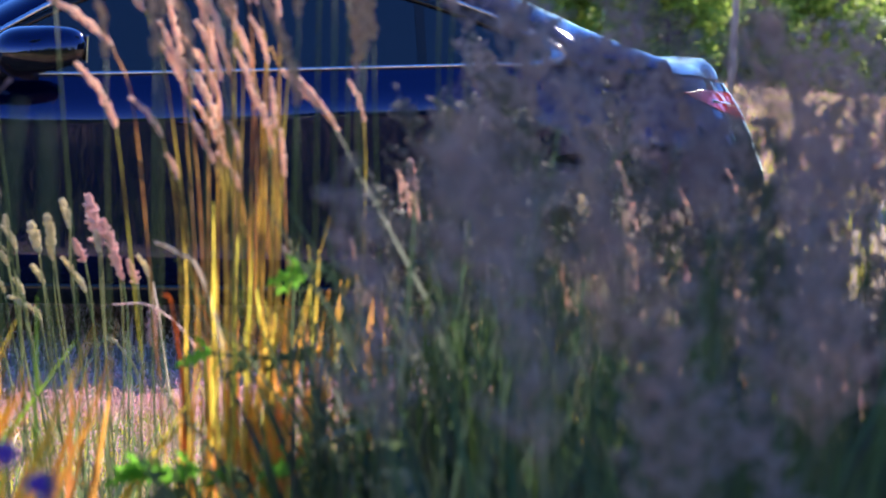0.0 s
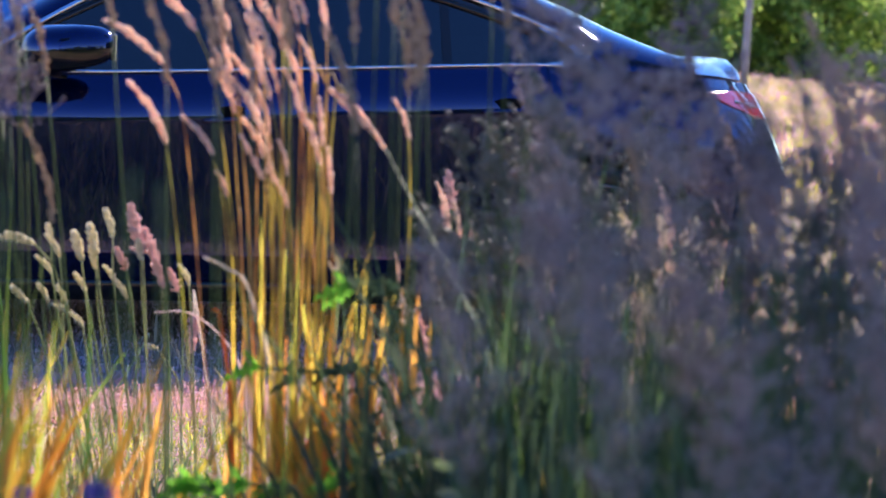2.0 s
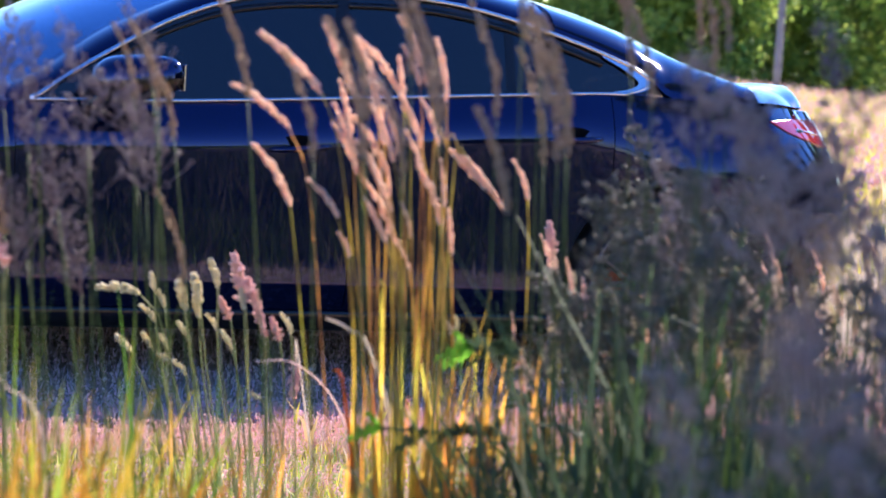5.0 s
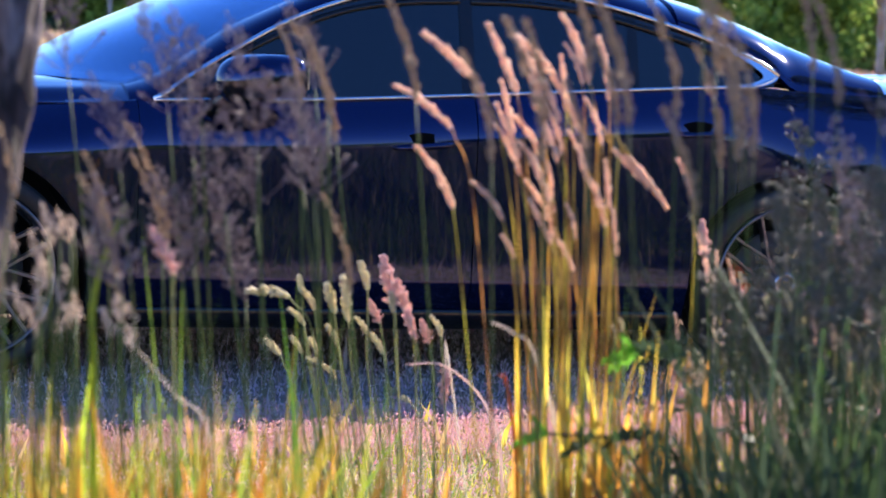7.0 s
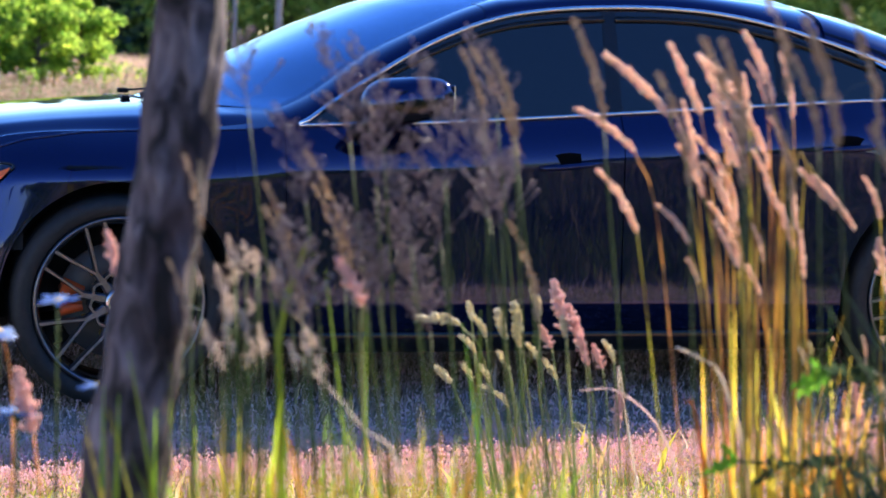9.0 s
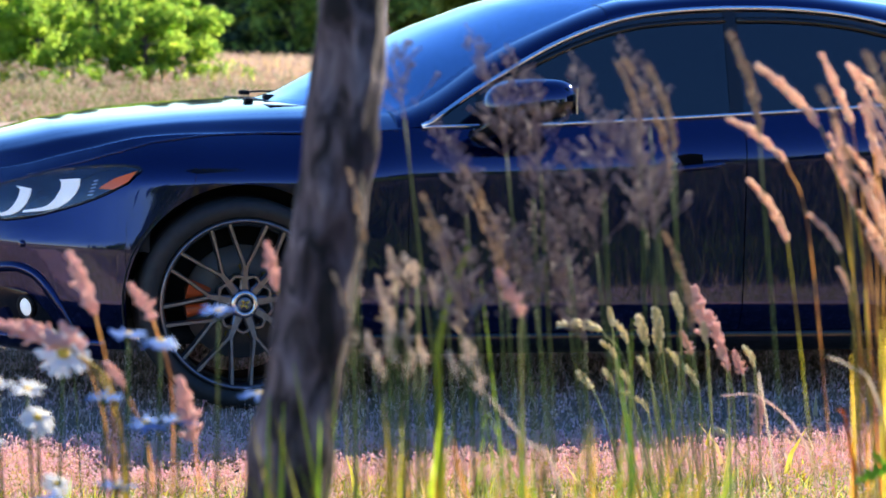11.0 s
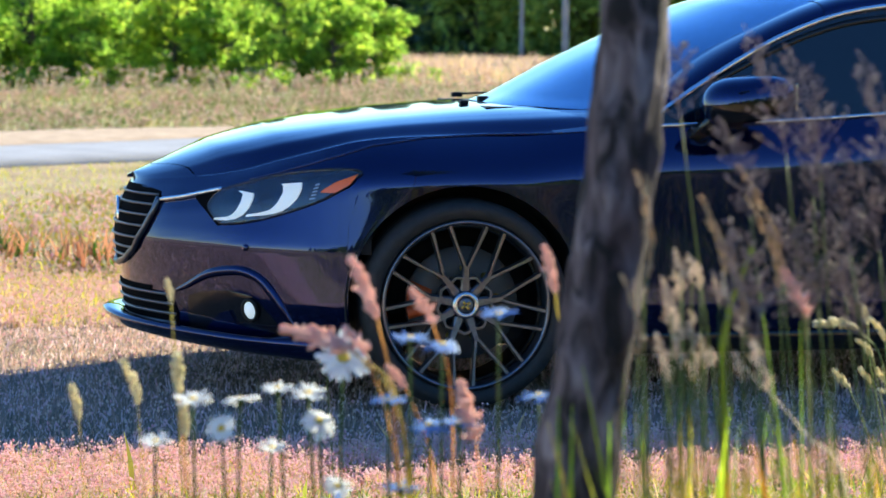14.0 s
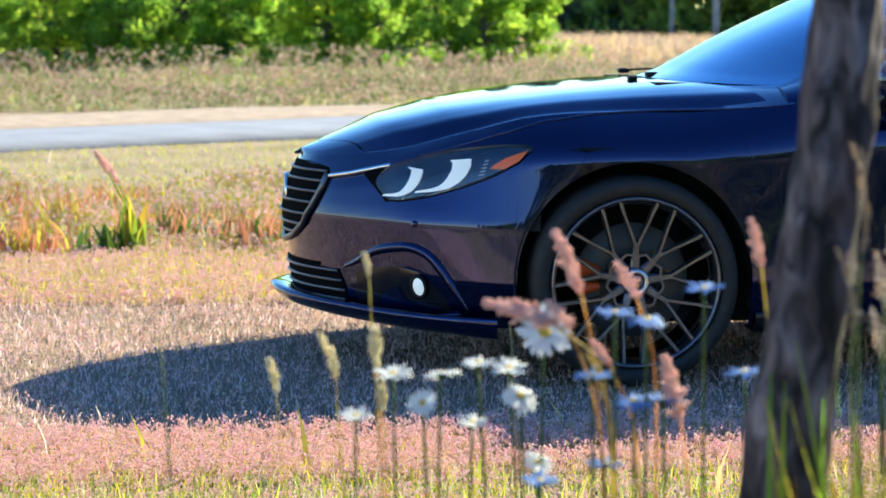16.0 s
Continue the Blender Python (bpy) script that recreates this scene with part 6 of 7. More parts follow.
for bx, bz, tx, tz in CREAM:
    tx = tx + 0.35 * (bx - tx)
    y = -3.75 + r1.uniform(-0.08, 0.08)
    c.leaning((bx * 0.55 + 0.17 + r1.uniform(-0.02, 0.02), y), (bx, y, bz), (tx, y, tz), "cream", S_SAGE, 0.0016, 0.05, 0.05)
for bx, bz, tx, tz in ((0.181, 0.705, 0.161, 0.796), (0.213, 0.67, 0.188, 0.755), (0.155, 0.676, 0.136, 0.719), (0.222, 0.646, 0.202, 0.705), (0.247, 0.640, 0.232, 0.685)):
    c.leaning((bx * 0.6 + 0.13, -3.76), (bx, -3.76, bz), (tx, -3.76, tz), "pink", S_SAGE, 0.0015, 0.05, 0.04)
c.leaning((0.40, -3.76), (0.278, -3.76, 0.602), (0.283, -3.76, 0.533), "pink", H_WISP, 0.0018, -0.03, 0.0)
c.stalk([(0.40, -3.78, 0.0), (0.385, -3.78, 0.40), (0.35, -3.78, 0.532), (0.272, -3.78, 0.603), (0.200, -3.78, 0.607)], 0.0032, H_PINK)
c.leaning((0.10, -3.77), (-0.010, -3.77, 0.719), (-0.082, -3.77, 0.749), "cream", S_SAGE, 0.0015, 0.05, 0.05)
c.leaves(34, 0.07, (0.42, 0.60), 0.004, B_SAGE, 0.35, (-0.02, 0.0))

# pink-lilac head leaning over
p = Clump(-0.44, -4.92, "single lilac-pink grass head on a bent stalk", seed=3)
p.leaning((-0.425, -4.92), (-0.470, -4.92, 0.880), (-0.497, -4.92, 0.942), "pink", S_SAGE, 0.0022, 0.05, 0.0)

# dusky loose panicles on green stems
d = Clump(-0.36, -4.75, "dusky purple grass panicles on tall green stems", seed=4)
for k in range(26):
    x, z = r1.uniform(-0.56, -0.16), r1.uniform(0.86, 1.16)
    y = -4.78 + r1.uniform(-0.22, 0.16)
    d.stem((x + 0.05 + r1.uniform(-0.03, 0.05), y), (x, y, z - 0.04), "plum" if k % 3 else "duskgold", S_GREEN, 0.0014, 0.4, r1.uniform(0.75, 1.1))
d.leaves(16, 0.13, (0.56, 0.92), 0.008, B_GREEN, 0.22, (0, 0), spread_y=0.10)
d.leaves(40, 0.19, (0.52, 0.72), 0.014, B_GOLD, 0.4, (0.05, 0.0), spread_y=0.12)
d.leaves(26, 0.17, (0.54, 0.71), 0.018, B_ORANGE, 0.35, (0.0, 0.0), spread_y=0.08)
d.leaves(26, 0.13, (0.54, 0.69), 0.016, B_BRIGHT, 0.45, (-0.12, 0.0), spread_y=0.08)
d.stalk([(-0.40, -4.88, 0.0), (-0.40, -4.88, 0.62), (-0.462, -4.88, 0.738), (-0.552, -4.88, 0.834)], 0.0017, H_WISP)
d.stalk([(-0.52, -4.84, 0.0), (-0.545, -4.84, 0.70), (-0.548, -4.84, 0.85), (-0.515, -4.84, 0.955)], 0.0055, B_LIME)
for bx, bz, tx, tz in ((-0.672, 0.93, -0.652, 1.05), (-0.682, 0.84, -0.672, 0.935)):
    d.leaning((-0.66, -4.95), (bx, -4.95, bz), (tx, -4.95, tz), "duskgold", S_SAGE, 0.0014, 0.05, 0.02)

# pale fluffy heads that catch the sun beside the tree
lp = Clump(-0.50, -4.88, "pale fluffy grass heads catching the sun", seed=6)
for k in range(34):
    x, y, z = r1.choice((-0.70, -0.64, -0.60, -0.575, -0.52)) + r1.gauss(0, 0.022), -4.88 + r1.uniform(-0.10, 0.10), r1.uniform(0.78, 0.95)
    lp.stem((x + r1.uniform(-0.01, 0.04), y), (x, y, z), "fluff", S_GREEN, 0.0014, 0.4, r1.uniform(0.36, 0.62))

# dusky heads close to the eye, before the open field
w = Clump(0.05, -6.25, "dusky grass heads very close to the path", seed=20, name="weed_clump")
for k in range(9):
    x, y, z = 0.05 + r1.gauss(0, 0.05), -6.25 + r1.uniform(-0.12, 0.12), r1.uniform(0.96, 1.10)
    w.stem((x + r1.uniform(-0.04, 0.04), y), (x, y, z - 0.07), ("dusk", "plum")[k % 2], S_GREEN, 0.0018, 0.4, r1.uniform(0.6, 0.9))

# loose dark stalks before the open field
w = Clump(0.62, -5.40, "loose dark seeding stalks against the open field", seed=19, name="weed_clump")
for k in range(10):
    x, y, z = 0.62 + r1.gauss(0, 0.07), -5.40 + r1.uniform(-0.1, 0.1), r1.uniform(0.92, 1.12)
    w.stem((x + r1.uniform(-0.06, 0.06), y), (x, y, z - 0.08), ("dusk", "duskgold", "murk")[k % 3], S_GREEN, 0.0022, 0.4, r1.uniform(0.6, 0.9))

# taller brown heads between, nearer to the eye
for gx, gy, n, lab in ((-0.05, -5.35, 11, "tall brown-headed grass close to the path"), (0.18, -5.25, 10, "tall brown-headed grass close to the path")):
    t = Clump(gx, gy, lab, seed=5 + n)
    for k in range(n):
        x, y, z = gx + r1.uniform(-0.17, 0.15), gy + r1.uniform(-0.15, 0.15), r1.uniform(1.0, 1.20)
        t.stem((x + r1.uniform(0.0, 0.07), y), (x, y, z), "duskgold", S_GREEN, 0.0013, 0.5, r1.uniform(0.8, 1.1))
    t.leaves(10, 0.08, (0.5, 0.95), 0.007, B_GREEN, 0.15)

# shaded weeds in dense stands
for gx, gy, n, z0, z1, seed in ((0.14, -5.85, 10, 0.80, 1.14, 11), (0.32, -5.75, 15, 0.72, 0.98, 12), (0.50, -5.60, 24, 0.72, 1.04, 13), (0.72, -5.40, 20, 0.65, 0.98, 14), (0.40, -5.10, 6, 0.78, 1.06, 15), (0.60, -5.0, 5, 0.70, 0.94, 16), (0.24, -5.35, 7, 0.82, 1.10, 17), (0.92, -5.15, 14, 0.60, 0.95, 18)):
    w = Clump(gx, gy, "dense shaded stand of dusky grass and green weeds", seed=seed, name="weed_clump")
    for k in range(int(n * 0.8)):
        x, y, z = gx + r1.gauss(0, 0.075), gy + r1.uniform(-0.14, 0.14), r1.uniform(z0 + 0.01, z1)
        # low heads take the darker panicle: shade low in the stand, as colour
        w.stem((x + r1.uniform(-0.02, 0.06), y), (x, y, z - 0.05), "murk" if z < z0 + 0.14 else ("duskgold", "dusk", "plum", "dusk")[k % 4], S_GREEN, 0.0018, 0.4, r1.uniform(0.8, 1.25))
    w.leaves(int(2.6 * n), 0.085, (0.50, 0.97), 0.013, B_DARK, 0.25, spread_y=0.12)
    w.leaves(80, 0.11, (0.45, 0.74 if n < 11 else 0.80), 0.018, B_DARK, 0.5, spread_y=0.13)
    w.leaves(5, 0.09, (0.45, 0.72), 0.008, B_GOLD, 0.3, spread_y=0.1)

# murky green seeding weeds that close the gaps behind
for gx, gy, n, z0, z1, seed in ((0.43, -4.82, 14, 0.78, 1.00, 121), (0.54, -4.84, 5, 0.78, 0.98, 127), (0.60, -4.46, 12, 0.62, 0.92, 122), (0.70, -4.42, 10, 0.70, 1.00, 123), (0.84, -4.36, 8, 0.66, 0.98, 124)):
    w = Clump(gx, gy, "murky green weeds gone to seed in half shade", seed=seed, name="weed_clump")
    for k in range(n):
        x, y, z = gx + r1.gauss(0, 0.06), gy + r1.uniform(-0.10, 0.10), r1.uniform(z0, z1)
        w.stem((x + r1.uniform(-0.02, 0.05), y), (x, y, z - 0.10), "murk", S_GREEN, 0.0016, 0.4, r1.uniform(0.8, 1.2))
    w.leaves(24, 0.07, (0.50, 0.88), 0.010, B_DARK, 0.35, spread_y=0.08)

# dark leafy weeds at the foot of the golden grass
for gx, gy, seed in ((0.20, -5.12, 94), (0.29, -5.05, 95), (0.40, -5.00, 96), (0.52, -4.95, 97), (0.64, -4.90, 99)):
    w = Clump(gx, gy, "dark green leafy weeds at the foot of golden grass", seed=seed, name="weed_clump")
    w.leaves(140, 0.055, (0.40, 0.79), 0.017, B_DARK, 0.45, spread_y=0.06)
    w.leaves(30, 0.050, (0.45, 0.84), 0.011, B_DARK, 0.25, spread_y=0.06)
    w.leaves(5, 0.05, (0.45, 0.70), 0.014, B_GREEN, 0.5, spread_y=0.06)
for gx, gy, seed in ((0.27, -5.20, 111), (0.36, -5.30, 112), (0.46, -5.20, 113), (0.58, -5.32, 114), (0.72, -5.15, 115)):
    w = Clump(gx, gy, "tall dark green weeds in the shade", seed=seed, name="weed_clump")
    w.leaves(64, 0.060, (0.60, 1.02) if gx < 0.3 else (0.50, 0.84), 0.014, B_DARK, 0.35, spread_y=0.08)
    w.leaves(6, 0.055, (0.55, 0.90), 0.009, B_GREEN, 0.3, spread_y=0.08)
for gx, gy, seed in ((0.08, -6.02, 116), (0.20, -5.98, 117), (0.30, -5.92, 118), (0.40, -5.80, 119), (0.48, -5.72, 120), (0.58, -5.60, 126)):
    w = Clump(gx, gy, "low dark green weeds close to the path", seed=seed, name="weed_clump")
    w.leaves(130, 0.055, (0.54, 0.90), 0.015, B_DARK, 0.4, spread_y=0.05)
# loose pale heads that catch the sun among them
for gx, gy, n, seed in ((0.40, -4.66, 16, 101), (0.50, -4.82, 18, 102), (0.60, -4.86, 24, 103), (0.70, -4.84, 28, 104), (0.82, -4.78, 24, 105), (0.31, -4.62, 12, 106), (1.08, -4.40, 16, 107)):
    w = Clump(gx, gy, "loose pale grass heads catching the sun among weeds", seed=seed)
    for k in range(n):
        x, y, z = gx + r1.gauss(0, 0.065), gy + r1.uniform(-0.12, 0.10), r1.uniform(0.50, 0.86)
        w.stem((x + r1.uniform(-0.01, 0.05), y), (x, y, z), ("cream", "wisp", "cream", "gold")[k % 4], S_SAGE, 0.0012, 0.5, r1.uniform(0.28, 0.60), r1.choice((0.0, 0.0, 0.9)))
    w.leaves(14, 0.07, (0.45, 0.80), 0.007, B_SAGE, 0.3, (0, 0.05), spread_y=0.06)
w = Clump(0.76, -4.42, "tan and pink seed heads standing in the sun", seed=108)
for x, z, sc in ((0.655, 0.850, 0.75), (0.668, 0.835, 0.8), (0.690, 0.815, 0.85), (0.700, 0.83, 0.7), (0.46, 0.815, 0.6), (0.487, 0.795, 0.7), (0.51, 0.775, 0.6), (0.83, 0.835, 0.75), (0.845, 0.80, 0.7)):
    w.stem((x + 0.05, -4.45), (x, -4.45, z), "gold", S_GOLD, 0.0014, 0.5, sc)

for gx, gy, n, z0, z1, seed in ((-0.26, -6.55, 5, 0.90, 1.06, 91), (-0.12, -6.50, 6, 0.80, 0.97, 92), (0.04, -6.45, 6, 0.80, 1.0, 93)):
    w = Clump(gx, gy, "shaded dusky grass very close to the path", seed=seed, name="weed_clump")
    for k in range(n):
        x, y, z = gx + r1.gauss(0, 0.05), gy + r1.uniform(-0.12, 0.12), r1.uniform(z0, z1)
        w.stem((x + r1.uniform(-0.02, 0.04), y), (x, y, z - 0.08), "dusk", S_GREEN, 0.0015, 0.4, r1.uniform(0.7, 1.0))
    w.leaves(40, 0.07, (0.6, 0.90), 0.012, B_DARK, 0.35, spread_y=0.08)


def thistle(x, y, top, label, seed, n=16):
    """A stem with long toothed leaves."""
    root = empty("thistle", label, "weed", (x, y, 0))
    rng = np.random.default_rng(seed)
    pts = catmull([(0, 0, 0), (0.01, 0, top * 0.5), (-0.01, 0.01, top)], 6)
    tube_ob("stem", pts, 0.0035, B_DARK, root, "", 6, np.linspace(1.2, 0.5, len(pts)))
    for k in range(n):
        t = 0.45 + 0.55 * k / n
        az = k * 2.4 + rng.random() * 0.5
        ln = 0.13 * (1.2 - 0.5 * t) * (0.8 + 0.4 * rng.random())
        z0 = top * t
        V, F = [], []
        m = 11
        for i in range(m):
            u = i / (m - 1)
            c_ = np.array([math.cos(az) * ln * u, math.sin(az) * ln * u, z0 + ln * (0.25 * u - 0.45 * u * u)])
            wv = 0.020 * math.sin(math.pi * min(1, 0.1 + 0.9 * u)) * (1.0 if i % 2 else 0.35) * (1 - 0.3 * u) + 0.0008
            sd = np.array([-math.sin(az), math.cos(az), 0.15])
            V += [(c_ - sd * wv).tolist(), c_.tolist(), (c_ + sd * wv).tolist()]
        for i in range(m - 1):
            F += [(3 * i, 3 * i + 1, 3 * i + 4, 3 * i + 3), (3 * i + 1, 3 * i + 2, 3 * i + 5, 3 * i + 4)]
        mesh_ob("leaf", V, F, B_GREEN if k % 4 == 0 else B_DARK, root, "", False)
    return root


def lobed_leaf(root, at, az, ln, tilt, mat, lobes=4):
    """A leaf cut into pointed lobes on both sides of a raised rib."""
    V, F = [], []
    ca, sa_ = math.cos(az), math.sin(az)
    m = lobes * 4 + 1
    for i in range(m):
        u = i / (m - 1)
        ph = (i % 4) / 4
        cut = 0.30 + 0.70 * max(0.0, 1 - abs(ph - 0.5) * 2.6)
        wv = ln * 0.36 * math.sin(math.pi * min(1, 0.16 + 0.84 * u)) * cut + 0.0006
        rise = ln * (math.sin(tilt) * u - 0.22 * u * u)
        fwd = ln * math.cos(tilt) * u
        sweep = ln * 0.10 * cut
        for sgn in (-1, 0, 1):
            dx, dy = fwd + abs(sgn) * sweep, sgn * wv
            V.append((at[0] + ca * dx - sa_ * dy * 0.35, at[1] + sa_ * dx + ca * dy * 0.35, at[2] + rise + sgn * wv * 0.9 + (0.0 if sgn else 0.003)))
    for i in range(m - 1):
        F += [(3 * i, 3 * i + 1, 3 * i + 4, 3 * i + 3), (3 * i + 1, 3 * i + 2, 3 * i + 5, 3 * i + 4)]
    mesh_ob("leaf", V, F, mat, root, "", False)


def sprawling_thistle(x, y, z, reach, label, seed, n=9, bright=2):
    """A stalk that arches over to one side, with lobed leaves along it."""
    root = empty("thistle", label, "weed", (x, y, 0))
    rng = np.random.default_rng(seed)
    pts = catmull([(0.03, 0, 0), (0.02, 0, z * 0.75), (-0.02, 0, z * 0.99), (-reach * 0.5, 0, z + 0.005), (-reach, 0, z + 0.012)], 6)
    tube_ob("stem", pts, 0.004, B_DARK, root, "", 6, np.linspace(1.3, 0.5, len(pts)))
    for k in range(n):
        q_ = pts[int(len(pts) * (0.40 + 0.58 * k / max(1, n - 1))) - 1]
        # sun and shade put into colour: bright leaves near the tip, dark behind
        lobed_leaf(root, q_, math.pi + rng.uniform(-1.1, 1.1), 0.036 + 0.026 * rng.random(), rng.uniform(-0.5, 0.6), B_SUNLIT if k >= n - bright else B_DARK)
    lobed_leaf(root, pts[-1], math.pi, 0.050, -0.15, B_SUNLIT)
    lobed_leaf(root, pts[-1], math.pi - 0.5, 0.036, 0.9, B_SUNLIT)
    return root


sprawling_thistle(0.30, -4.70, 0.635, 0.20, "arching thistle with lobed leaves, its tip coloured sunlit green", 41, 10, 1)
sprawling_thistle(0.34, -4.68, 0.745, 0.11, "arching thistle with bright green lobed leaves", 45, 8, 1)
sprawling_thistle(0.10, -4.95, 0.525, 0.09, "low thistle with lobed leaves coloured sunlit green", 46, 7, 4)
sprawling_thistle(0.02, -4.93, 0.520, 0.07, "low thistle with lobed leaves coloured sunlit green", 47, 6, 4)
sprawling_thistle(0.24, -4.95, 0.530, 0.10, "low thistle with lobed leaves coloured dark for shade", 48, 8, 1)
thistle(0.30, -4.76, 0.70, "dark green thistle with toothed leaves", 42, 20)
thistle(0.40, -4.85, 0.92, "dark green thistle with toothed leaves", 43, 22)
thistle(0.05, -5.5, 0.70, "dark green thistle with toothed leaves", 44, 18)

# yellow and orange grass along the foot of the picture
for gx, gy, seed, gold, lime in ((-0.48, -5.50, 21, 20, 5), (-0.56, -5.45, 22, 14, 8), (-0.65, -5.40, 25, 6, 16), (-0.72, -5.25, 27, 3, 18), (-0.30, -4.60, 28, 4, 6)):
    m = Clump(gx, gy, "yellow and orange grass blades lit by the sun", seed=seed)
    reach = gy + 7.75
    m.leaves(int(gold * 0.9), 0.060, (1.19 - 0.192 * reach, 1.19 - 0.158 * reach), 0.020, B_RUST, 0.28, spread_y=0.08)
    m.leaves(int(lime * 0.6), 0.060, (1.19 - 0.190 * reach, 1.19 - 0.140 * reach), 0.014, B_LIME, 0.32, spread_y=0.06)

# rusty bushy grass low before the strip
for k, gx in enumerate((-0.54, -0.51, -0.44, -0.4, -0.36)):
    m = Clump(gx, -5.1, "low bushy tuft of rusty orange grass", seed=140 + k)
    m.leaves(48, 0.052, (0.56, 0.73), 0.018, B_RUST, 0.36, spread_y=0.07)
    m.leaves(9, 0.050, (0.56, 0.78), 0.013, B_GREEN, 0.25, spread_y=0.07)
    m.leaves(5, 0.045, (0.62, 0.78), 0.013, B_LIME, 0.25, spread_y=0.07)

# sunlit heads behind the shaded stand
for gx, gy, n, seed in ((0.95, -3.9, 16, 51), (0.70, -4.0, 9, 52), (1.15, -4.0, 10, 53)):
    m = Clump(gx, gy, "sunlit cream and pink grass heads behind the weeds", seed=seed)
    for k in range(n):
        x, y, z = gx + r1.uniform(-0.10, 0.10), gy + r1.uniform(-0.1, 0.1), r1.uniform(0.52, 0.82)
        m.stem((x + 0.04, y), (x, y, z), ("cream", "gold", "pink")[k % 3], S_GREEN, 0.0015, 0.5, r1.uniform(0.7, 1.0))
    m.leaves(20, 0.06, (0.4, 0.68), 0.005, B_GOLD, 0.3)

# dense tan heads at the sunny edge of the weeds
for gx, gy, n, seed in ((0.65, -4.74, 30, 151), (0.74, -4.70, 30, 152), (0.85, -4.66, 24, 153)):
    m = Clump(gx, gy, "dense tan and cream grass heads at the sunny edge of weeds", seed=seed)
    for k in range(n):
        x, y, z = gx + r1.gauss(0, 0.045), gy + r1.uniform(-0.08, 0.08), r1.uniform(0.60, 0.83)
        m.stem((x + r1.uniform(0.0, 0.04), y), (x, y, z), ("cream", "wisp", "gold", "cream")[k % 4], S_SAGE, 0.0014, 0.5, r1.uniform(0.50, 0.90), r1.choice((0.0, 0.0, 0.6)))
    m.leaves(14, 0.05, (0.50, 0.72), 0.009, B_GOLD, 0.3, spread_y=0.06)
    m.leaves(10, 0.05, (0.50, 0.70), 0.009, B_BRIGHT, 0.3, spread_y=0.06)

# green blades at the foot of the slim tree
m = Clump(-0.64, -4.92, "fresh green grass blades at the foot of the tree", seed=61)
m.leaves(20, 0.045, (0.58, 0.84), 0.012, B_LIME, 0.10, (0.0, 0.0), spread_y=0.04)
m.leaves(9, 0.040, (0.62, 0.84), 0.016, B_BRIGHT, 0.06, (-0.03, -0.02), spread_y=0.03)
m.leaves(20, 0.060, (0.56, 0.80), 0.015, B_BRIGHT, 0.16, (0.07, 0.0), spread_y=0.04)
m.leaves(14, 0.045, (0.54, 0.74), 0.014, B_YELLOW, 0.25, (0.09, 0.0), spread_y=0.04)
m.leaves(14, 0.08, (0.45, 0.70), 0.008, B_GREEN, 0.2, (0.06, -0.03))
m.leaves(14, 0.05, (0.5, 0.72), 0.008, B_GOLD, 0.12, (0.02, 0.02))
m = Clump(-0.80, -4.88, "grass blades in the shade of the tree", seed=62)
m.leaves(26, 0.04, (0.40, 0.62), 0.008, B_GREEN, 0.2)

# pink heads among the daisies
k_ = Clump(-0.88, -4.62, "pink velvet grass heads among daisies", seed=63)
for fx, bx, bz, tx, tz in ((-0.88, -0.936, 0.850, -0.965, 0.935), (-0.86, -0.975, 0.815, -1.060, 0.850), (-0.87, -0.968, 0.812, -1.022, 0.850), (-0.85, -0.955, 0.808, -0.975, 0.846), (-0.84, -0.862, 0.840, -0.890, 0.893),
                           (-0.79, -0.812, 0.690, -0.826, 0.775), (-0.86, -0.900, 0.760, -0.922, 0.796), (-0.70, -0.706, 0.879, -0.718, 0.945)):
    k_.leaning((fx, -4.62), (bx, -4.62 + r1.uniform(-0.03, 0.03), bz), (tx, -4.62, tz), "pink", S_GOLD)
k_.leaves(16, 0.07, (0.40, 0.62), 0.005, B_GREEN, 0.3)
q1 = Clump(-1.2, -4.3, "slim tan grass heads on fine stalks", seed=64)
for x, z, s_ in ((-1.305, 0.68, 0.9), (-1.225, 0.70, 0.95), (-1.168, 0.715, 1.2), (-1.160, 0.655, 1.0), (-1.178, 0.84, 0.6)):
    q1.stem((x + 0.03, -4.3), (x, -4.3, z), "cream", S_GOLD, 0.0012, 0.4, s_)
q1.stem((-1.425, -4.5), (-1.46, -4.5, 0.775), None, S_GREEN, 0.0016, 0.2)
q1.stem((-0.80, -3.2), (-0.835, -3.2, 0.63), None, S_GREEN, 0.0010, 0.2)


# daisies
def petal_ring(r, n, tilt, seed):
    rng = np.random.default_rng(seed)
    V, F = [], []
    for k in range(n):
        a = 2 * math.pi * k / n + rng.normal(0, 0.04)
        tl = tilt + rng.normal(0, 0.12)
        rr = r * (0.9 + 0.2 * rng.random())
        o = len(V)
        ca, sa_ = math.cos(a), math.sin(a)
        for u, w in ((0.22, 0.05), (0.45, 0.11), (0.75, 0.13), (0.93, 0.10), (1.0, 0.03)):
            for sgn in (-1, 0, 1):
                V.append((ca * rr * u - sa_ * w * r * sgn, sa_ * rr * u + ca * w * r * sgn, rr * u * math.sin(tl) * u + (0.0015 if sgn == 0 else 0)))
        for i in range(4):
            for j in range(2):
                F.append((o + i * 3 + j, o + i * 3 + j + 1, o + i * 3 + j + 4, o + i * 3 + j + 3))
    return V, F


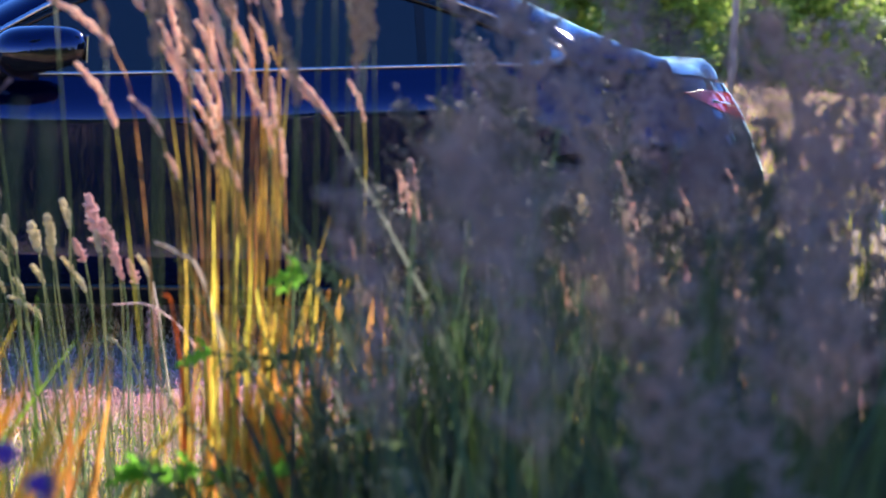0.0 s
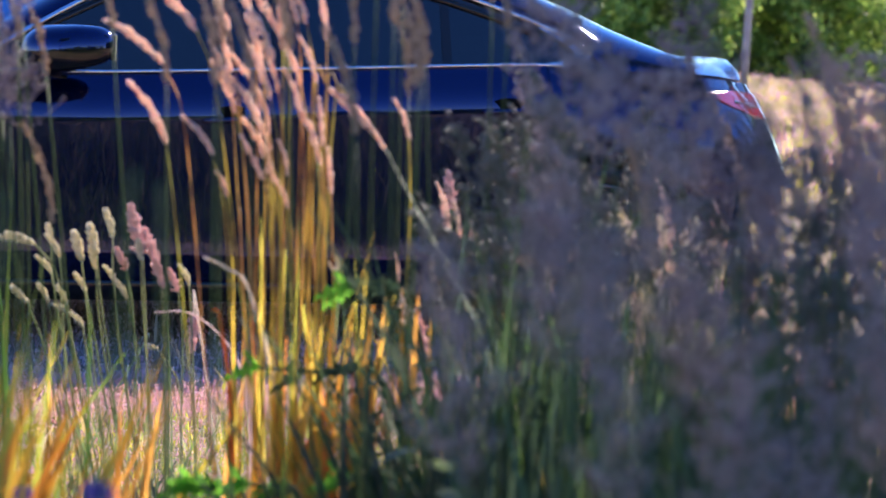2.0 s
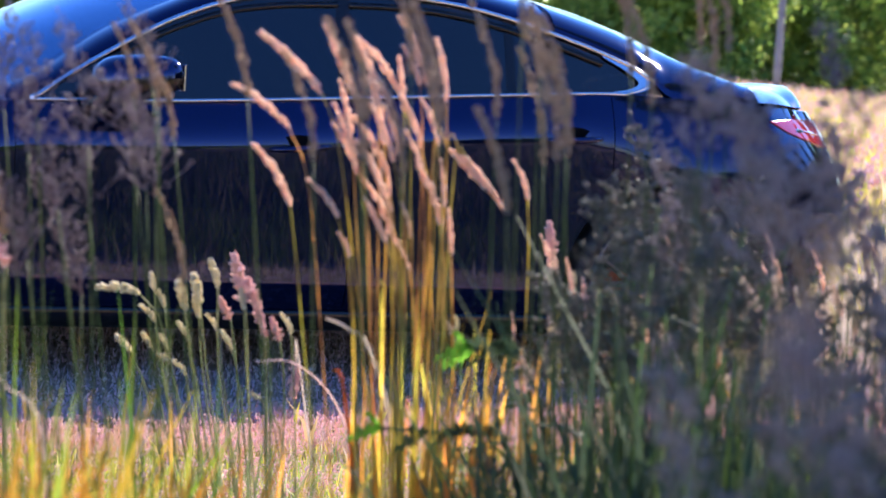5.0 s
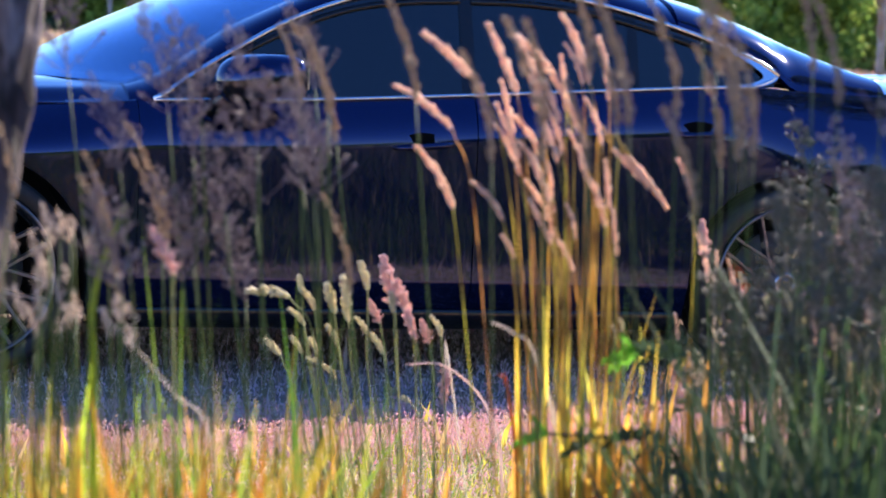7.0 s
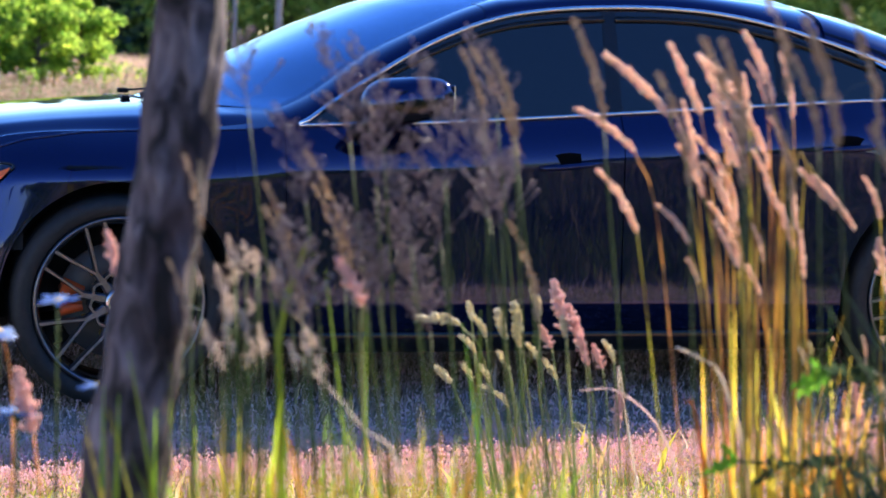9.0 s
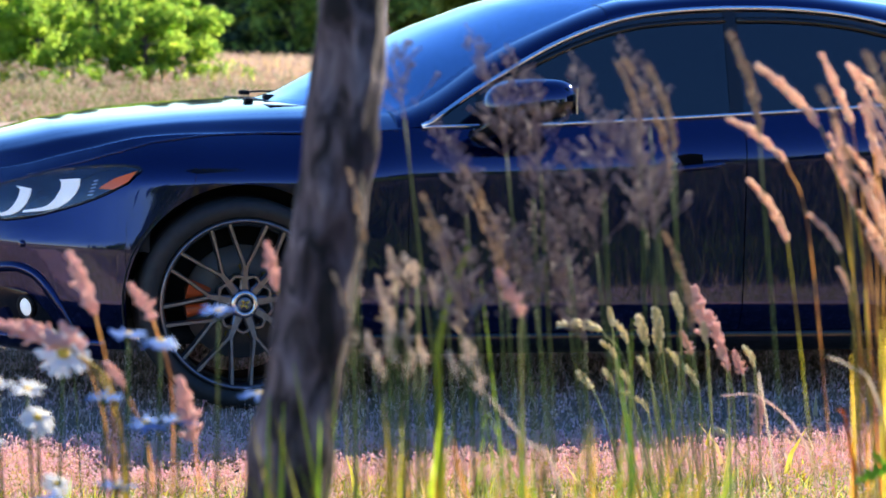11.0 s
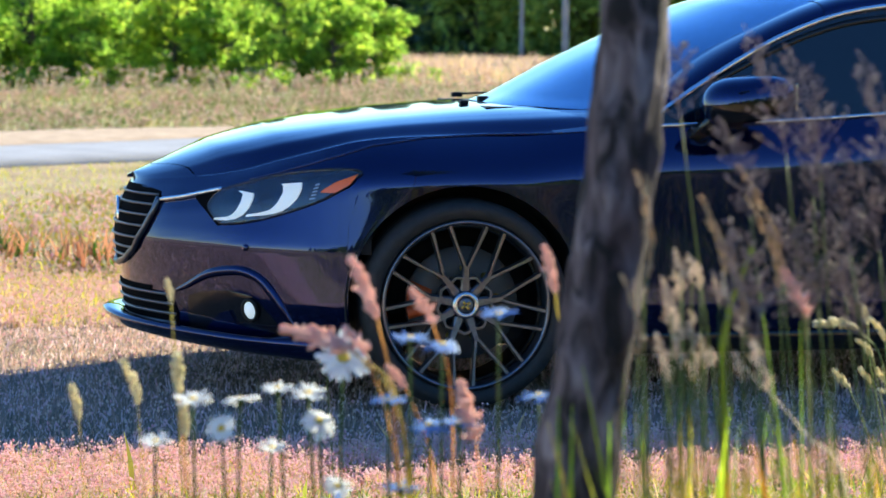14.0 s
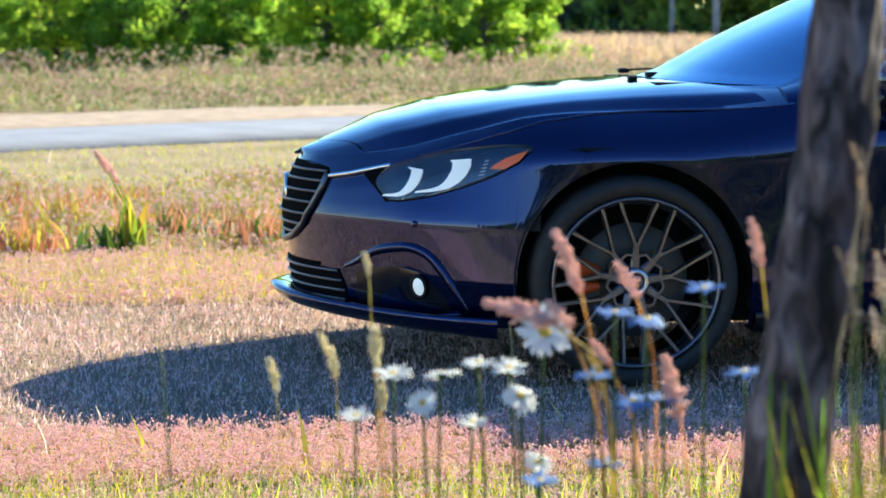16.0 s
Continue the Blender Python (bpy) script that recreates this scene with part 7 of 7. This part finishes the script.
def daisy(x, y, z, tilt_x, tilt_z, seed, r=0.025, petal=None, disc=None, label="white daisy with a yellow disc", name="daisy"):
    root = empty(name, label, "flower", (x, y, 0), "daisies in the grass")
    rng = random.Random(seed)
    lean = rng.uniform(-0.03, 0.05)
    pts = catmull([(lean, rng.uniform(-0.02, 0.02), 0), (lean * 0.4, 0, z * 0.55), (0, 0, z)], 6)
    tube_ob("stem", pts, 0.0020, S_GREEN, root, "", 5)
    M = Matrix.Translation((0, 0, z)) @ Euler((radians(tilt_x), 0, radians(tilt_z))).to_matrix().to_4x4()
    v, f = petal_ring(r, 17, rng.uniform(-0.30, 0.1), seed)
    pt = mesh_ob("petals", v, f, petal or P_WHITE, root, "", True)
    pt.matrix_basis = M
    th = np.linspace(0, math.pi / 2, 6)
    prof = [(r * 0.25 * math.cos(t), r * 0.11 * math.sin(t)) for t in th]
    vv, ff = lathe(prof, 14)
    vv = [(a, -c2, b) for a, b, c2 in vv]
    dk = mesh_ob("disc", vv, ff, disc or P_YOLK, root)
    dk.matrix_basis = M
    vv, ff = tube([(0, 0, -0.010), (0, 0, -0.002)], 0.006, 8, [0.4, 1.2])
    cal = mesh_ob("calyx", vv, ff, S_GREEN, root)
    cal.matrix_basis = M
    return root


for k, (x, y, z, tx, tz, r) in enumerate(((-0.966, -4.50, 0.787, 58, 10, 0.037), (-1.163, -4.50, 0.736, 12, 0, 0.025), (-1.101, -4.50, 0.736, -14, 20, 0.025), (-1.049, -4.47, 0.744, 10, -10, 0.023), (-1.012, -4.50, 0.741, 16, 5, 0.025), (-1.127, -4.52, 0.700, 52, -25, 0.021),
                                          (-1.000, -4.52, 0.707, 42, 15, 0.025), (-1.211, -4.50, 0.682, 14, 0, 0.022), (-1.060, -4.50, 0.670, 15, 0, 0.020), (-0.974, -4.50, 0.616, 35, 25, 0.021))):
    daisy(x, y, z, tx, tz, 100 + k, r)
# daisies that stand in shade, the shade painted as blue petals
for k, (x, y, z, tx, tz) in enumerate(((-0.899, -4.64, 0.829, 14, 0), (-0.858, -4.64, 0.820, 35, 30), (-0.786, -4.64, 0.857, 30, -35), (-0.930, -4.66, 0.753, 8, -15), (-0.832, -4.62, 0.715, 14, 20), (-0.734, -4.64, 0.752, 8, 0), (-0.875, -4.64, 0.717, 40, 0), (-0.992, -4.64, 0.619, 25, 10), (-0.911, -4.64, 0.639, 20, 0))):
    daisy(x, y, z, tx * 0.3, tz, 130 + k, petal=P_WHITE_SHADED, label="daisy with a yellow disc, white petals coloured blue for shade", name="aster")
for k, (x, y, z) in enumerate(((-0.52, -6.3, 0.80), (-0.49, -6.28, 0.775), (-0.35, -5.3, 0.60))):
    daisy(x, y, z, 40, 0, 160 + k, 0.012, P_VIOLET, P_VIOLET, "small violet wildflower on a thin stem", "wildflower")

# a few blurred stalks very near the eye
n_ = Clump(-0.58, -6.6, "loose grass stalks very close to the eye", seed=71)
n_.stem((-0.63, -6.6), (-0.585, -6.6, 1.035), None, S_GREEN, 0.0022, 0.3)
n_.stem((-0.53, -6.62), (-0.575, -6.62, 1.03), None, S_GREEN, 0.0022, 0.3)
n_.stem((-0.62, -6.55), (-0.645, -6.55, 1.02), None, S_GREEN, 0.0022, 0.3)

# lone weed and shrubs on the ground beyond the car
wz = Clump(-1.69, 4.55, "tall green dock with a pinkish plume in the meadow", category="weed", name="dock_weed", seed=81)
for k in range(2):
    wz.stem((-1.62 + 0.02 * k, 4.55), (-1.76 + 0.05 * k, 4.55 + 0.03 * k, 0.40 - 0.06 * k), "pink", B_LIME, 0.006, 0.3, 1.7)
wz.leaves(22, 0.035, (0.14, 0.30), 0.050, B_LIME, 0.35, (0.03, 0))
wz.leaves(30, 0.070, (0.06, 0.17), 0.040, B_GREEN, 0.5, (-0.08, -0.05))
for gx, gy, seed in ((-2.15, 4.5, 82), (-1.45, 5.2, 83), (-2.05, 6.0, 84), (-1.05, 4.8, 85), (-1.75, 6.8, 86), (-2.5, 6.4, 87)):
    wz = Clump(gx, gy, "low russet and green meadow tuft", category="weed", name="meadow_tuft", seed=seed)
    wz.leaves(90, 0.11, (0.08, 0.24), 0.014, G_RED, 0.8)
    wz.leaves(50, 0.10, (0.08, 0.22), 0.016, B_GREEN if seed % 2 else G_YELLOW, 0.7)

# unseen grass between the camera's way and the strip, added to darken paintwork reflections
blades("unmown_grass", "unseen knee-high dark grass between path and strip, added for reflections", 26000, soft(-0.9, 5.0, -4.4, -3.25, 0.16), (0.12, 0.27), 0.010, [B_DARK, G_GREEN, B_DARK, G_GREY], 90, 0.5)
blades("unmown_grass", "unseen tall dark grass along the path, added for reflections", 26000, patchy(soft(-0.8, 5.2, -6.7, -4.4, 0.35), 1.1, 1.2, 6.0), (0.2, 0.46), 0.014, [B_DARK, B_DARK, G_GREY], 91, 0.5)
blades("unmown_grass", "unseen knee-high dark meadow behind the path, added for reflections", 60000, patchy(soft(-4.0, 7.0, -15.0, -8.8, 0.5), 0.9, 1.4, 7.0), (0.2, 0.55), 0.020, [B_DARK, B_DARK, G_GREY, B_DARK, G_FIELD], 92, 0.5)
